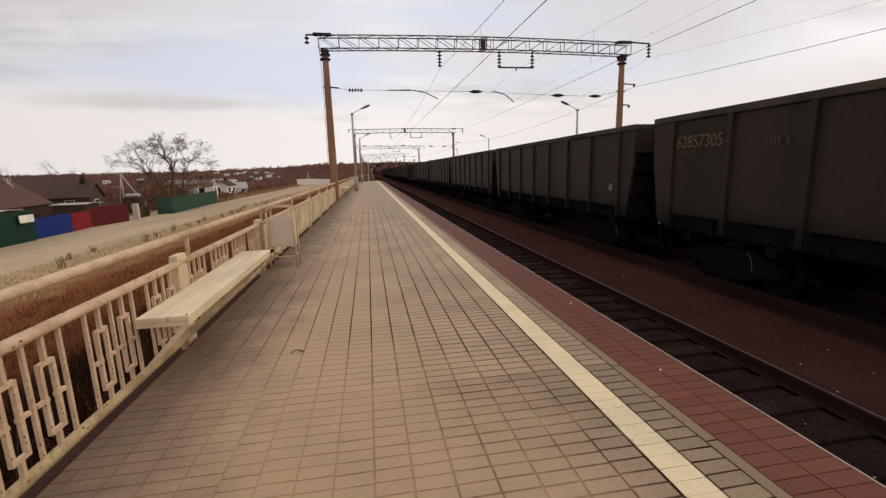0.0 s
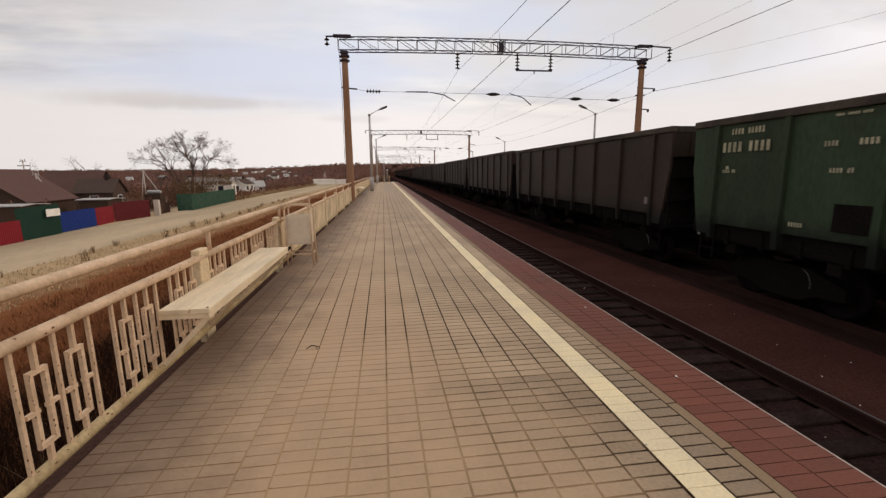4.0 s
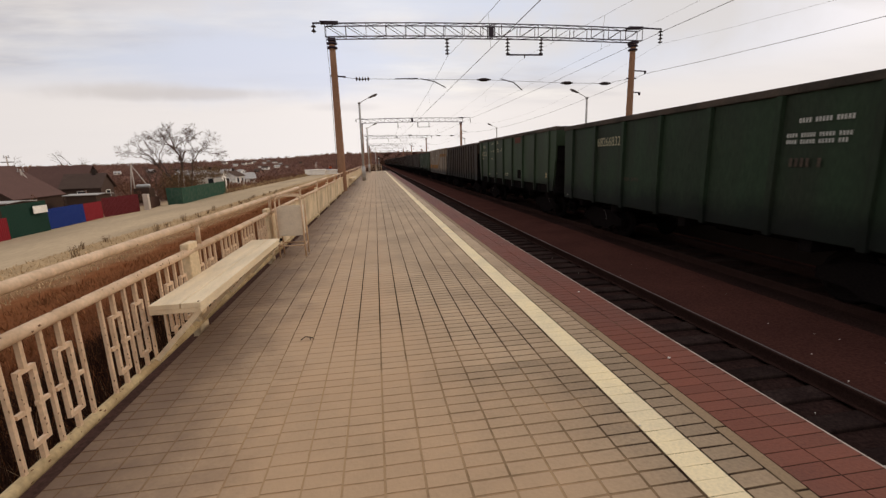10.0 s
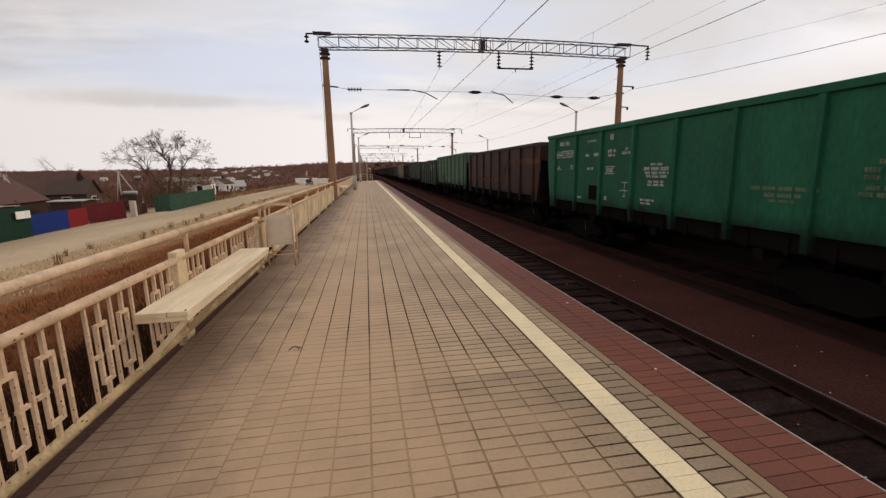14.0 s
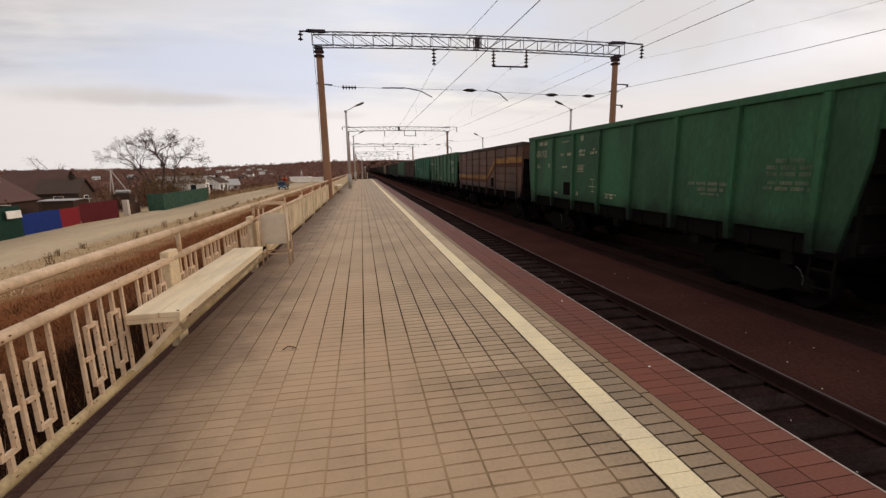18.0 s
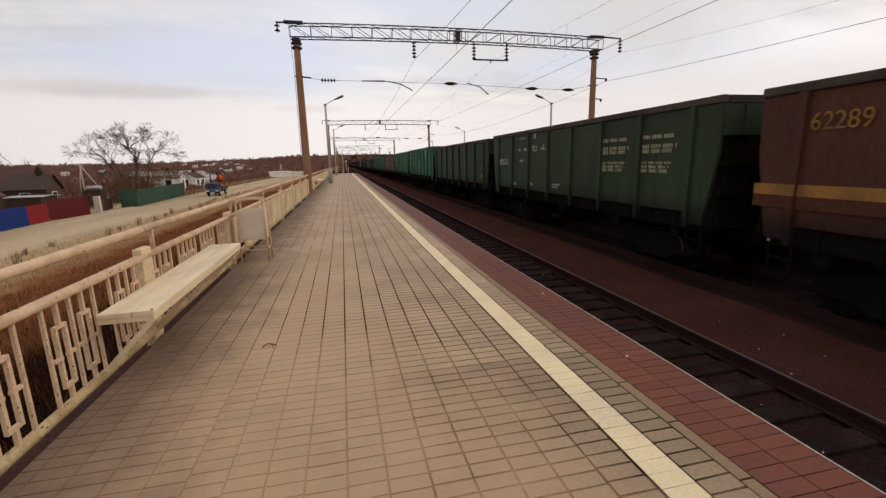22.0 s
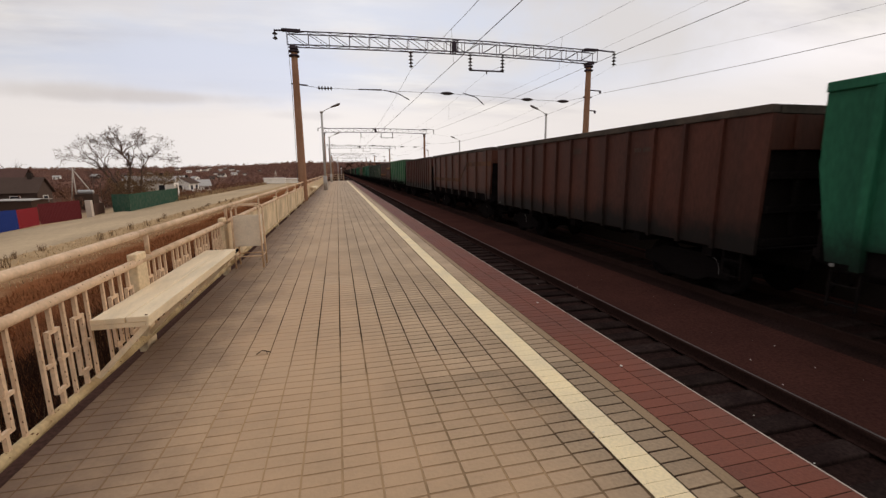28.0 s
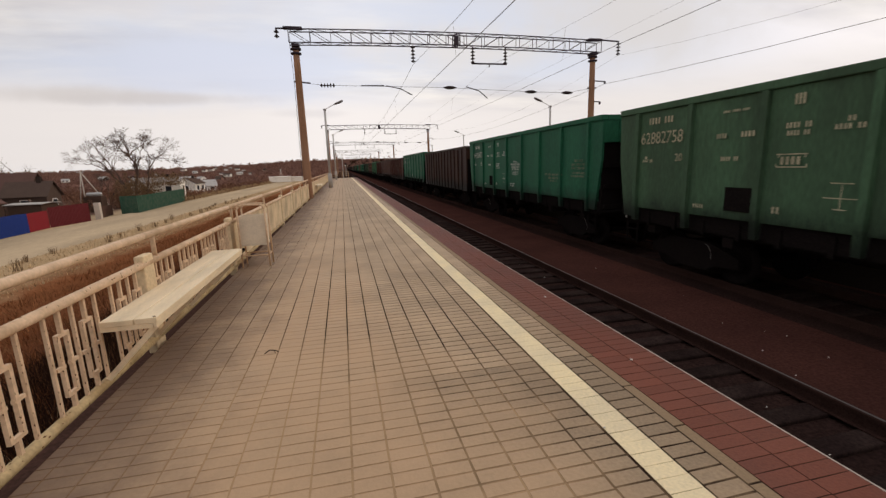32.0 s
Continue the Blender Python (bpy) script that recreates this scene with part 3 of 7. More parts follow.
def build_tracks():
    bm = bmesh.new()
    prof = ((2.3, -1.45), (2.5, -1.33), (5.27, -1.33), (5.34, -1.268), (6.1, -1.258), (6.9, -1.25), (7.5, -1.262), (8.02, -1.268), (8.1, -1.30), (10.6, -1.30), (24.0, -1.42))
    prev = None
    for y in range(-80, 420, 10):
        row = [bm.verts.new((x, y, z)) for x, z in prof]
        if prev:
            for i in range(len(prof) - 1):
                f = bm.faces.new((prev[i], prev[i + 1], row[i + 1], row[i]))
                # oil and brake dust between the rails, and painted shade under the train
                f.material_index = 1 if prof[i][0] < 5.2 or 7.4 < prof[i][0] < 10 else 0
        prev = row
    bed = tagged(new("track_bed", done(bm, "track_bed", BALLAST, OILY_SHADED)), "dark reddish-brown crushed stone ballast between the tracks", "ballast", kind="structure")
    for x in (TRACK1, TRACK2):
        tr = thing("railway_track", "railway track of steel rails on concrete sleepers in dark ballast", "track", "tracks beside the platform", kind="structure")
        for side in (-0.76, 0.76):
            bm = bmesh.new()
            cx = x + side
            box(bm, cx - 0.07, -80, RAIL_Z - 0.18, cx + 0.07, 420, RAIL_Z - 0.165)
            box(bm, cx - 0.01, -80, RAIL_Z - 0.165, cx + 0.01, 420, RAIL_Z - 0.04)
            box(bm, cx - 0.036, -80, RAIL_Z - 0.04, cx + 0.036, 420, RAIL_Z - 0.004)
            rail = part("rail", bm, STEELRAIL, tr)
            bm = bmesh.new()
            box(bm, cx - 0.004, -80, RAIL_Z - 0.004, cx + 0.024, 420, RAIL_Z)
            # rails under the train take a darker top with the shade painted in
            part("running_surface", bm, RAILTOP if x == TRACK1 else SHADED_TOP, rail, "worn shiny top of the rail")
        bm = bmesh.new()
        box(bm, -1.35, -0.13, -0.16, 1.35, 0.13, 0.0, 0.02)
        me = done(bm, "sleeper", SLEEPER)
        for i in range(130):
            s = new("sleeper", me)
            s.parent = tr
            s.location = (x, -2 + i * 0.545, RAIL_Z - 0.182)
        bm = bmesh.new()
        for i in range(420):
            y = -2 + (130 + i) * 0.545
            box(bm, x - 1.35, y - 0.13, RAIL_Z - 0.34, x + 1.35, y + 0.13, RAIL_Z - 0.182)
        part("far_sleepers", bm, SLEEPER, tr, kind="stuff")


build_tracks()

# ---- freight train ----
PITCH, BODY = 13.92, 13.1
HALF = 1.57


# small unevenness of the run, metres ahead of the smooth path at whole seconds
SLIP = {0: 0.23, 1: 0.15, 2: 0.18, 3: -0.19, 5: 0.1, 6: 0.09, 7: 0.13, 8: 0.16, 9: 0.11, 10: -0.1, 11: 0.19, 12: -0.33, 13: 0.13, 14: 0.0, 15: -0.15, 16: -0.21, 17: -0.10, 18: 0.2, 19: 0.35, 20: -0.28, 21: 0.12, 22: 0.12, 23: 0.05, 24: 0.38, 25: 0.15, 26: 0.2, 27: 0.25, 28: 0.38, 29: 0.33, 30: 0.08, 31: 0.01, 32: 0.07}


def train_y(t):
    """Where the leading end of wagon 0 stands."""
    return 9.977 + 10.2939 * t + 0.002028 * t * t + 0.0005136 * t ** 3 + SLIP.get(t, 0.0)


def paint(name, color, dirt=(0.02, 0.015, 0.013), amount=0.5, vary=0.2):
    """Wagon paint, streaked with dirt, with ragged brake soot and painted shade rising from the hatches."""
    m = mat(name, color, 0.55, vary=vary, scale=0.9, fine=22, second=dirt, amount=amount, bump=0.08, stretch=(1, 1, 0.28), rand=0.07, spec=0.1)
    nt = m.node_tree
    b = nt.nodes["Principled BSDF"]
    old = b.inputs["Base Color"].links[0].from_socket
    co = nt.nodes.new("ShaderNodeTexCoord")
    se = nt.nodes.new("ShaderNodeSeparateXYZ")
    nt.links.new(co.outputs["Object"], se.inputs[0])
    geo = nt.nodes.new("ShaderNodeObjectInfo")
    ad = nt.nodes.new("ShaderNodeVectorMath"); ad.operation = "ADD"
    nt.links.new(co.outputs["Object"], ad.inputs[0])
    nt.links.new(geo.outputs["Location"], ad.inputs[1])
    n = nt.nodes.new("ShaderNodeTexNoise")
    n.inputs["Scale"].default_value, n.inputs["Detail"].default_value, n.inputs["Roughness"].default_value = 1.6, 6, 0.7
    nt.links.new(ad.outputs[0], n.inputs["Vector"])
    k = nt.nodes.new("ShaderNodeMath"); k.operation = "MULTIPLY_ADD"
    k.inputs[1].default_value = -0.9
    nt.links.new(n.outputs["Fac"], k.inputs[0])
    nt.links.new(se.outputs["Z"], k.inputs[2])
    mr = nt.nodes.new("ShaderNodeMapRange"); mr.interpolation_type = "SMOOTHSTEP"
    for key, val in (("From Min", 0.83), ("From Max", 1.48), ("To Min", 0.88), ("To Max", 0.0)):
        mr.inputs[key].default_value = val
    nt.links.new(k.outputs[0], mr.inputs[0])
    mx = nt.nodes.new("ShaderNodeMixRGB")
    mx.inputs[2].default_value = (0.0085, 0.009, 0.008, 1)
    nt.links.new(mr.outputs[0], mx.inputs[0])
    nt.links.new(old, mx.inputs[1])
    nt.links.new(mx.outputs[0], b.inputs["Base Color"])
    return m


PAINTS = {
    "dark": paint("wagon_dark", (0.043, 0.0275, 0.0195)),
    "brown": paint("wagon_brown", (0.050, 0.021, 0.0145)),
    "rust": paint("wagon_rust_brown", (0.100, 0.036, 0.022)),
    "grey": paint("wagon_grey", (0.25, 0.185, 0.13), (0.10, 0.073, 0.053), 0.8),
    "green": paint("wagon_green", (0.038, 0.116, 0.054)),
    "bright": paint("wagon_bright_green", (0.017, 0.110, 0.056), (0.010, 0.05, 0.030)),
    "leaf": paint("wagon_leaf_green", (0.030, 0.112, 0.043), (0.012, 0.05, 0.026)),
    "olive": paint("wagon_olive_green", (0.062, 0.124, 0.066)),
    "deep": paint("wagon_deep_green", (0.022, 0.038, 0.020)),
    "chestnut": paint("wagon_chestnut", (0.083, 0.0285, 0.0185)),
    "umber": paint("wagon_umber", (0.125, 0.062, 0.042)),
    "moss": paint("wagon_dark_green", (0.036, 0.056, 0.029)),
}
RIMDUST = mat("dusty_rim", (0.082, 0.061, 0.047), 0.9, vary=0.25, scale=1.5, fine=25, second=(0.032, 0.028, 0.022), amount=0.8)
SOOT_SHADE = mat("hatch_soot_shade", (0.0115, 0.0090, 0.0082), 0.95, vary=0.4, scale=3, fine=30)
ORANGE = mat("stripe_orange", (0.30, 0.125, 0.022), 0.75, vary=0.25, scale=1.3, fine=25, second=(0.11, 0.055, 0.025), amount=0.9)
OCHRE = mat("stripe_ochre", (0.32, 0.155, 0.042), 0.75, vary=0.2, scale=2, fine=25, second=(0.11, 0.06, 0.03), amount=0.7)
UNDERBAND = mat("band_brown", (0.085, 0.032, 0.017), 0.8, vary=0.3, scale=1.5, fine=25)
FAINT = mat("stripe_faint", (0.125, 0.054, 0.024), 0.8, vary=0.3, scale=0.5, fine=25, second=(0.04, 0.018, 0.011), amount=1.0)
TAN = mat("stencil_tan", (0.17, 0.115, 0.06), 0.8, vary=0.3, scale=4, fine=40, bump=0)
ROUTE = mat("worn_stencil", (0.19, 0.19, 0.125), 0.8, vary=0.4, scale=3, fine=30, second=(0.05, 0.09, 0.05), amount=0.7, bump=0)
WHITE = mat("stencil_white", (0.50, 0.48, 0.42), 0.8, vary=0.2, scale=4, fine=40, bump=0)
CREAM = mat("stencil_cream", (0.45, 0.40, 0.26), 0.8, vary=0.25, scale=4, fine=40, second=(0.12, 0.11, 0.07), amount=0.5, bump=0)
FADED = mat("stencil_faded", (0.085, 0.058, 0.043), 0.85, vary=0.3, scale=4, fine=40, second=(0.05, 0.04, 0.03), amount=0.7, bump=0)
HOSE = mat("hose_end", (0.20, 0.185, 0.17), 0.6, vary=0.2, scale=4, fine=40, bump=0)
WORDS = {"dark": "soot-dark brown", "brown": "dark brown", "chestnut": "reddish brown", "rust": "rusty brown", "grey": "weathered grey", "green": "green", "bright": "bright green", "leaf": "leaf green", "moss": "dull dark green", "olive": "dusty green", "umber": "dull brown", "deep": "dark green"}
MESH = {}


def cuts_of(ribs):
    n, first = (8, 0.72) if ribs < 10 else (13, 0.96)
    return [first + (BODY - 2 * first) * i / (n - 1) for i in range(n)]


def poly_slab(bm, outline, x0, x1):
    """A flat slab between x0 and x1 with the outline in (y, z)."""
    a = [bm.verts.new((x0, y, z)) for y, z in outline]
    b = [bm.verts.new((x1, y, z)) for y, z in outline]
    bm.faces.new(a)
    bm.faces.new(b[::-1])
    for i in range(len(a)):
        j = (i + 1) % len(a)
        bm.faces.new((a[i], a[j], b[j], b[i]))


def wagon_meshes(ribs, hatch, top, press):
    """Meshes in the wagon's own space: d runs back from the leading end at y = 0, z up from the rail head."""
    key = (ribs, hatch, top, press)
    if key in MESH:
        return MESH[key]
    d = {}
    sheet = 1.50 if hatch else 1.14
    rim = top - 0.15
    posts = cuts_of(ribs)
    bm = bmesh.new()
    for s in (-1, 1):
        x0, x1 = sorted((s * (HALF - 0.09), s * (HALF - 0.14)))
        box(bm, x0, -BODY + 0.30, sheet, x1, -0.30, rim)
    d["tub"] = done(bm, "tub")
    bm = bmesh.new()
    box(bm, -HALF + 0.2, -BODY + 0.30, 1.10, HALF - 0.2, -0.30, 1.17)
    d["floor"] = done(bm, "floor_plate", SOOT_SHADE)
    bm = bmesh.new()
    box(bm, -HALF + 0.1, -0.16, 1.25, HALF - 0.1, -0.10, rim)
    d["end"] = done(bm, "end_wall")
    bm = bmesh.new()
    box(bm, -HALF + 0.05, -0.10, rim - 0.62, HALF - 0.05, -0.015, rim - 0.004, 0.012)
    for x in (-1.0, -0.35, 0.35, 1.0):
        box(bm, x - 0.04, -0.012, rim - 0.60, x + 0.04, 0.012, rim - 0.02)
    d["header"] = done(bm, "end_header")
    bm = bmesh.new()
    box(bm, -HALF + 0.14, -0.098, -0.07, HALF - 0.14, -0.01, 0.07, 0.015)
    d["beam"] = done(bm, "end_beam")
    bm = bmesh.new()
    box(bm, -0.06, -0.098, 1.45, 0.06, -0.02, rim - 0.64, 0.01)
    d["stiffener"] = done(bm, "end_stiffener")
    bm = bmesh.new()
    for s in (-1, 1):
        x0, x1 = sorted((s * (HALF - 0.16), s * (HALF + 0.035)))
        box(bm, x0, -BODY, rim, x1, 0, top, 0.02)
    for y in (-0.16, -BODY):
        box(bm, -HALF + 0.17, y, rim, HALF - 0.17, y + 0.16, top - 0.006)
    d["rim"] = done(bm, "top_rim")

    def panel(w):
        bm = bmesh.new()
        k, deep = (5, 0.036) if press == "deep" else ((2, 0.007) if press == "soft" else (1, 0.004))
        zs = [sheet + (rim - sheet) * i / k for i in range(k + 1)]
        prof = [(0.0, zs[0])]
        for a, b in zip(zs, zs[1:]):
            prof += [(deep, a + 0.03), (deep, b - 0.03), (0.0, b)]
        rows = [[bm.verts.new((-px, y, z)) for y in (-w / 2, w / 2)] for px, z in prof]
        for p, q in zip(rows, rows[1:]):
            bm.faces.new((p[0], p[1], q[1], q[0]))
        bk = [[bm.verts.new((0.05, y, z)) for y in (-w / 2, w / 2)] for z in (sheet, rim)]
        bm.faces.new((bk[0][1], bk[0][0], bk[1][0], bk[1][1]))
        bm.faces.new((rows[0][1], rows[0][0], bk[0][0], bk[0][1]))
        bm.faces.new((rows[-1][0], rows[-1][1], bk[1][1], bk[1][0]))
        return done(bm, "side_panel")
    d["panel"] = panel(posts[1] - posts[0])
    bm = bmesh.new()
    f = posts[0]
    low = 1.26 if hatch else 1.12
    cut = 0.30 if hatch else 0.06
    poly_slab(bm, [(0, rim), (-0.03, 2.7), (-cut, low), (-f, low), (-f, rim)], -0.02, 0.05)
    d["corner"] = done(bm, "corner_panel")
    bm = bmesh.new()
    zb = 1.18 if hatch else 1.10
    w = 0.075 if ribs < 10 else 0.05
    bot = [bm.verts.new(p) for p in ((-0.05, -w * 0.9, zb), (-0.05, w * 0.9, zb), (0.05, w * 0.9, zb), (0.05, -w * 0.9, zb))]
    mid = [bm.verts.new(p) for p in ((-0.085, -w * 0.8, 1.6), (-0.085, w * 0.8, 1.6), (0.05, w, 1.6), (0.05, -w, 1.6))]
    tp = [bm.verts.new(p) for p in ((-0.085, -w * 0.8, rim), (-0.085, w * 0.8, rim), (0.05, w, rim), (0.05, -w, rim))]
    for a, b in ((bot, mid), (mid, tp)):
        for i in range(4):
            bm.faces.new((a[i], a[(i + 1) % 4], b[(i + 1) % 4], b[i]))
    bm.faces.new(bot[::-1])
    bm.faces.new(tp)
    d["rib"] = done(bm, "rib")
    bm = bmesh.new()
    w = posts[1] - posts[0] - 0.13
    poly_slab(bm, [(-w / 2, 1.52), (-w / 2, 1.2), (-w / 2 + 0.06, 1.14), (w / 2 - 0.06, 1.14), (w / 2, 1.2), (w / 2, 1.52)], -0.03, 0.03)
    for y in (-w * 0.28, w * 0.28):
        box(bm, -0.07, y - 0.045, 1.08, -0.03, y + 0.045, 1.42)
    d["hatch"] = done(bm, "hatch_door", SOOT_SHADE)
    MESH[key] = d
    return d


def running_gear():
    d = {}
    bm = bmesh.new()
    box(bm, -0.25, -BODY, 0.78, 0.25, 0, 1.10)
    for y in (-1.2, -3.4, -BODY / 2, -BODY + 3.4, -BODY + 1.2):
        box(bm, -1.42, y - 0.12, 0.9, 1.42, y + 0.12, 1.10)
    tube(bm, (0.55, -5.6, 0.72), (0.55, -6.6, 0.72), 0.18, n=12)
    d["underframe"] = done(bm, "underframe", BLACK)
    bm = bmesh.new()
    box(bm, -0.11, -0.12, 0.92, 0.11, 0.16, 1.14, 0.03)
    box(bm, -0.19, 0.13, 0.90, 0.19, 0.405, 1.22, 0.06)
    d["coupler"] = done(bm, "coupler", BLACK)
    bm = bmesh.new()
    sweep(bm, [(-0.45, 0.0, 0.98), (-0.48, 0.16, 0.9), (-0.46, 0.24, 0.62), (-0.40, 0.31, 0.50), (-0.30, 0.38, 0.58)], 0.024, 6)
    d["hose"] = done(bm, "brake_hose", BLACK)
    bm = bmesh.new()
    for s in (-1, 1):
        x0, x1 = sorted((s * 1.10, s * 0.96))
        poly_slab(bm, [(-1.25, 0.62), (-1.25, 0.40), (-0.7, 0.36), (-0.42, 0.22), (0.42, 0.22), (0.7, 0.36), (1.25, 0.40), (1.25, 0.62), (0.5, 0.86), (-0.5, 0.86)], x0, x1)
    box(bm, -1.0, -0.2, 0.5, 1.0, 0.2, 0.84, 0.03)
    d["bogie"] = done(bm, "bogie", BLACK)
    bm = bmesh.new()
    for s in (-1, 1):
        lathe(bm, [(0.30, s * 0.69), (0.475, s * 0.69), (0.50, s * 0.70), (0.475, s * 0.73), (0.46, s * 0.83), (0.38, s * 0.82), (0.36, s * 0.78), (0.14, s * 0.80), (0.12, s * 0.9)], 20, "x")
    tube(bm, (-0.9, 0, 0), (0.9, 0, 0), 0.08, n=10)
    d["wheel"] = done(bm, "wheelset", BLACK)
    bm = bmesh.new()
    for z in (0.62, 0.92):
        bar(bm, (0, -0.2, z), (0, 0.2, z), 0.03)
    for y in (-0.2, 0.2):
        bar(bm, (0, y, 0.55), (0, y, 1.25), 0.03)
    d["step"] = done(bm, "footstep", BLACK)
    bm = bmesh.new()
    sweep(bm, [(0, 0.10, 0.90), (0, 0.02, 0.86), (0, -0.04, 0.78), (0, -0.065, 0.68), (0, -0.06, 0.58)], 0.0032, 5)
    d["rod"] = done(bm, "release_rod", HOSE)
    bm = bmesh.new()
    box(bm, -0.01, -0.03, 1.20, 0.01, 0.03, 1.25, 0.006)
    d["tag"] = done(bm, "hook_plate", HOSE)
    return d


GEAR = running_gear()


def skinned(me, material):
    key = (me.name, material.name)
    if key not in MESH:
        c = me.copy()
        c.materials.clear()
        c.materials.append(material)
        MESH[key] = c
    return MESH[key]


def digits(text, width, height, material, parent, d, z, name="wagon_number", x=-HALF - 0.009):
    """Lettering on the platform side, from d along the wagon, at the height z."""
    cu = bpy.data.curves.new(name, "FONT")
    cu.body = text
    tmp = bpy.data.objects.new(name, cu)
    scene.collection.objects.link(tmp)
    bpy.context.view_layer.update()
    me = bpy.data.meshes.new_from_object(tmp)
    bpy.data.objects.remove(tmp)
    co = np.array([v.co[:] for v in me.vertices])
    lo, hi = co.min(0), co.max(0)
    for v in me.vertices:
        u, w = (v.co.x - lo[0]) / (hi[0] - lo[0]), (v.co.y - lo[1]) / (hi[1] - lo[1])
        v.co = (0, -u * width, w * height)
    me.materials.append(material)
    ob = new(name, me)
    ob.parent = parent
    ob.location = (x, -d, z)
    return ob


def marks(name, rects, material, parent, label="", x=-HALF - 0.009):
    bm = bmesh.new()
    for d0, z0, d1, z1 in rects:
        vs = [bm.verts.new((x, -a, b)) for a, b in ((d0, z0), (d1, z0), (d1, z1), (d0, z1))]
        bm.faces.new(vs)
    return part(name, bm, material, parent, label, "stuff" if len(rects) > 6 else "")


def dashes(d0, z, d1, h, n=4):
    """A line of writing that cannot be read, as at least n thin upright bars with gaps between words."""
    n = max(n, round((d1 - d0) / (0.62 * h + 0.008)))
    w = (d1 - d0) / n
    return [(d0 + i * w, z, d0 + (i + 0.56) * w, z + h) for i in range(n) if i % 6 != 4 or n < 6]


def stripe(parent, material, zl, zh, d0=7.5, d1=8.95):
    """The painted band: low on the leading half, rising in one bay, high on the rest."""
    bm = bmesh.new()
    posts = [0.02] + cuts_of(7) + [BODY - 0.02]

    def band(a, b, x, f):
        if b - a < 0.01:
            return
        vs = [bm.verts.new((x, -p, z)) for p, z in ((a, f(a)[0]), (b, f(b)[0]), (b, f(b)[1]), (a, f(a)[1]))]
        bm.faces.new(vs)

    def f(p):
        k = min(1, max(0, (p - d0) / (d1 - d0)))
        return zl[0] + (zh[0] - zl[0]) * k, zl[1] + (zh[1] - zl[1]) * k
    for a, b in zip(posts, posts[1:]):
        lo, hi = a + (0.06 if a > 0.1 else 0), b - (0.06 if b < BODY - 0.1 else 0)
        pts = sorted({lo, hi, *(p for p in (d0, d1) if lo < p < hi)})
        for p, q in zip(pts, pts[1:]):
            band(p, q, -HALF - 0.009, f)
    for p in posts[1:-1]:
        band(p - 0.058, p + 0.058, -HALF - 0.062, f)
    return part("painted_band", bm, material, parent, "faded yellow-orange painted band")


def wagon(style, ribs, hatch, top, press, label):
    m = PAINTS[style]
    d = wagon_meshes(ribs, hatch, top, press)
    w = thing("gondola_wagon", label, "freight wagon", "wagons of the passing train")
    part("tub", skinned(d["tub"], m), None, w, "open sooty inside of the wagon")
    part("floor_plate", d["floor"], None, w, "sooty floor plate")
    part("top_rim", skinned(d["rim"], m if style in ("bright", "leaf", "grey", "green", "olive") else RIMDUST), None, w, "dusty top rim")
    for e in (0, 1):
        flip = pose(0, -BODY * e, 0, 0, 0, 180 * e)
        # one black holds the end wall's soot and the shade between wagons
        p = part("end_wall", skinned(d["end"], SOOT_SHADE), None, w, "black end wall with soot and shade in its colour")
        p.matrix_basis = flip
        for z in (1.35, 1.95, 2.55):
            q = part("end_beam", skinned(d["beam"], SOOT_SHADE), None, p)
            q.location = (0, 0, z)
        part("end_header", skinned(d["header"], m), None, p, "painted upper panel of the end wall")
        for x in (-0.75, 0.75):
            q = part("end_stiffener", skinned(d["stiffener"], SOOT_SHADE), None, p)
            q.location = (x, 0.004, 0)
    part("underframe", GEAR["underframe"], None, w, "black underframe with brake gear")
    posts = cuts_of(ribs)
    for s in (-1, 1):
        side = Matrix.Diagonal((-s, 1, 1, 1))
        for a, b in zip(posts, posts[1:]):
            p = part("side_panel", skinned(d["panel"], m), None, w)
            p.matrix_basis = pose(s * (HALF - 0.03), -(a + b) / 2, 0) @ side
            if hatch:
                q = part("hatch_door", d["hatch"], None, w, "black bottom hatch door")
                q.matrix_basis = pose(s * (HALF - 0.16), -(a + b) / 2, 0) @ side
        for e in (0, 1):
            p = part("corner_panel", skinned(d["corner"], m), None, w)
            p.matrix_basis = pose(s * (HALF - 0.03), -BODY * e, 0) @ side @ Matrix.Diagonal((1, -1 if e else 1, 1, 1))
            c = part("footstep", GEAR["step"], None, w, "black steel footstep")
            c.location = (s * (HALF - 0.1), -0.55 - (BODY - 1.1) * e, 0)
        for c in posts:
            p = part("rib", skinned(d["rib"], m), None, w)
            p.matrix_basis = pose(s * (HALF - 0.03), -c, 0) @ side
    for y in (-3.0, -BODY + 0.9):
        c = part("release_rod", GEAR["rod"], None, w, "thin pale bent release rod")
        c.location = (-HALF + 0.12, y, 0)
    c = part("hook_plate", GEAR["tag"], None, w, "small pale hook plate")
    c.location = (-HALF - 0.01, -0.42, 0)
    for e in (0, 1):
        c = part("coupler", GEAR["coupler"], None, w, "black coupler")
        c.matrix_basis = pose(0, -BODY * e, 0, 0, 0, 180 * e)
        c = part("brake_hose", GEAR["hose"], None, w, "black rubber brake hose")
        c.matrix_basis = pose(0, -BODY * e, 0, 0, 0, 180 * e)
        b = part("bogie", GEAR["bogie"], None, w, "black cast bogie")
        b.location = (0, -2.15 - (BODY - 4.3) * e, 0)
        for y in (-0.925, 0.925):
            q = part("wheelset", GEAR["wheel"], None, b, "dark steel wheelset")
            q.location = (0, y, 0.475)
    return w


# wagon 0 stands beside the camera at the start, the rest follow it; negative ones have gone ahead
H, S = True, False
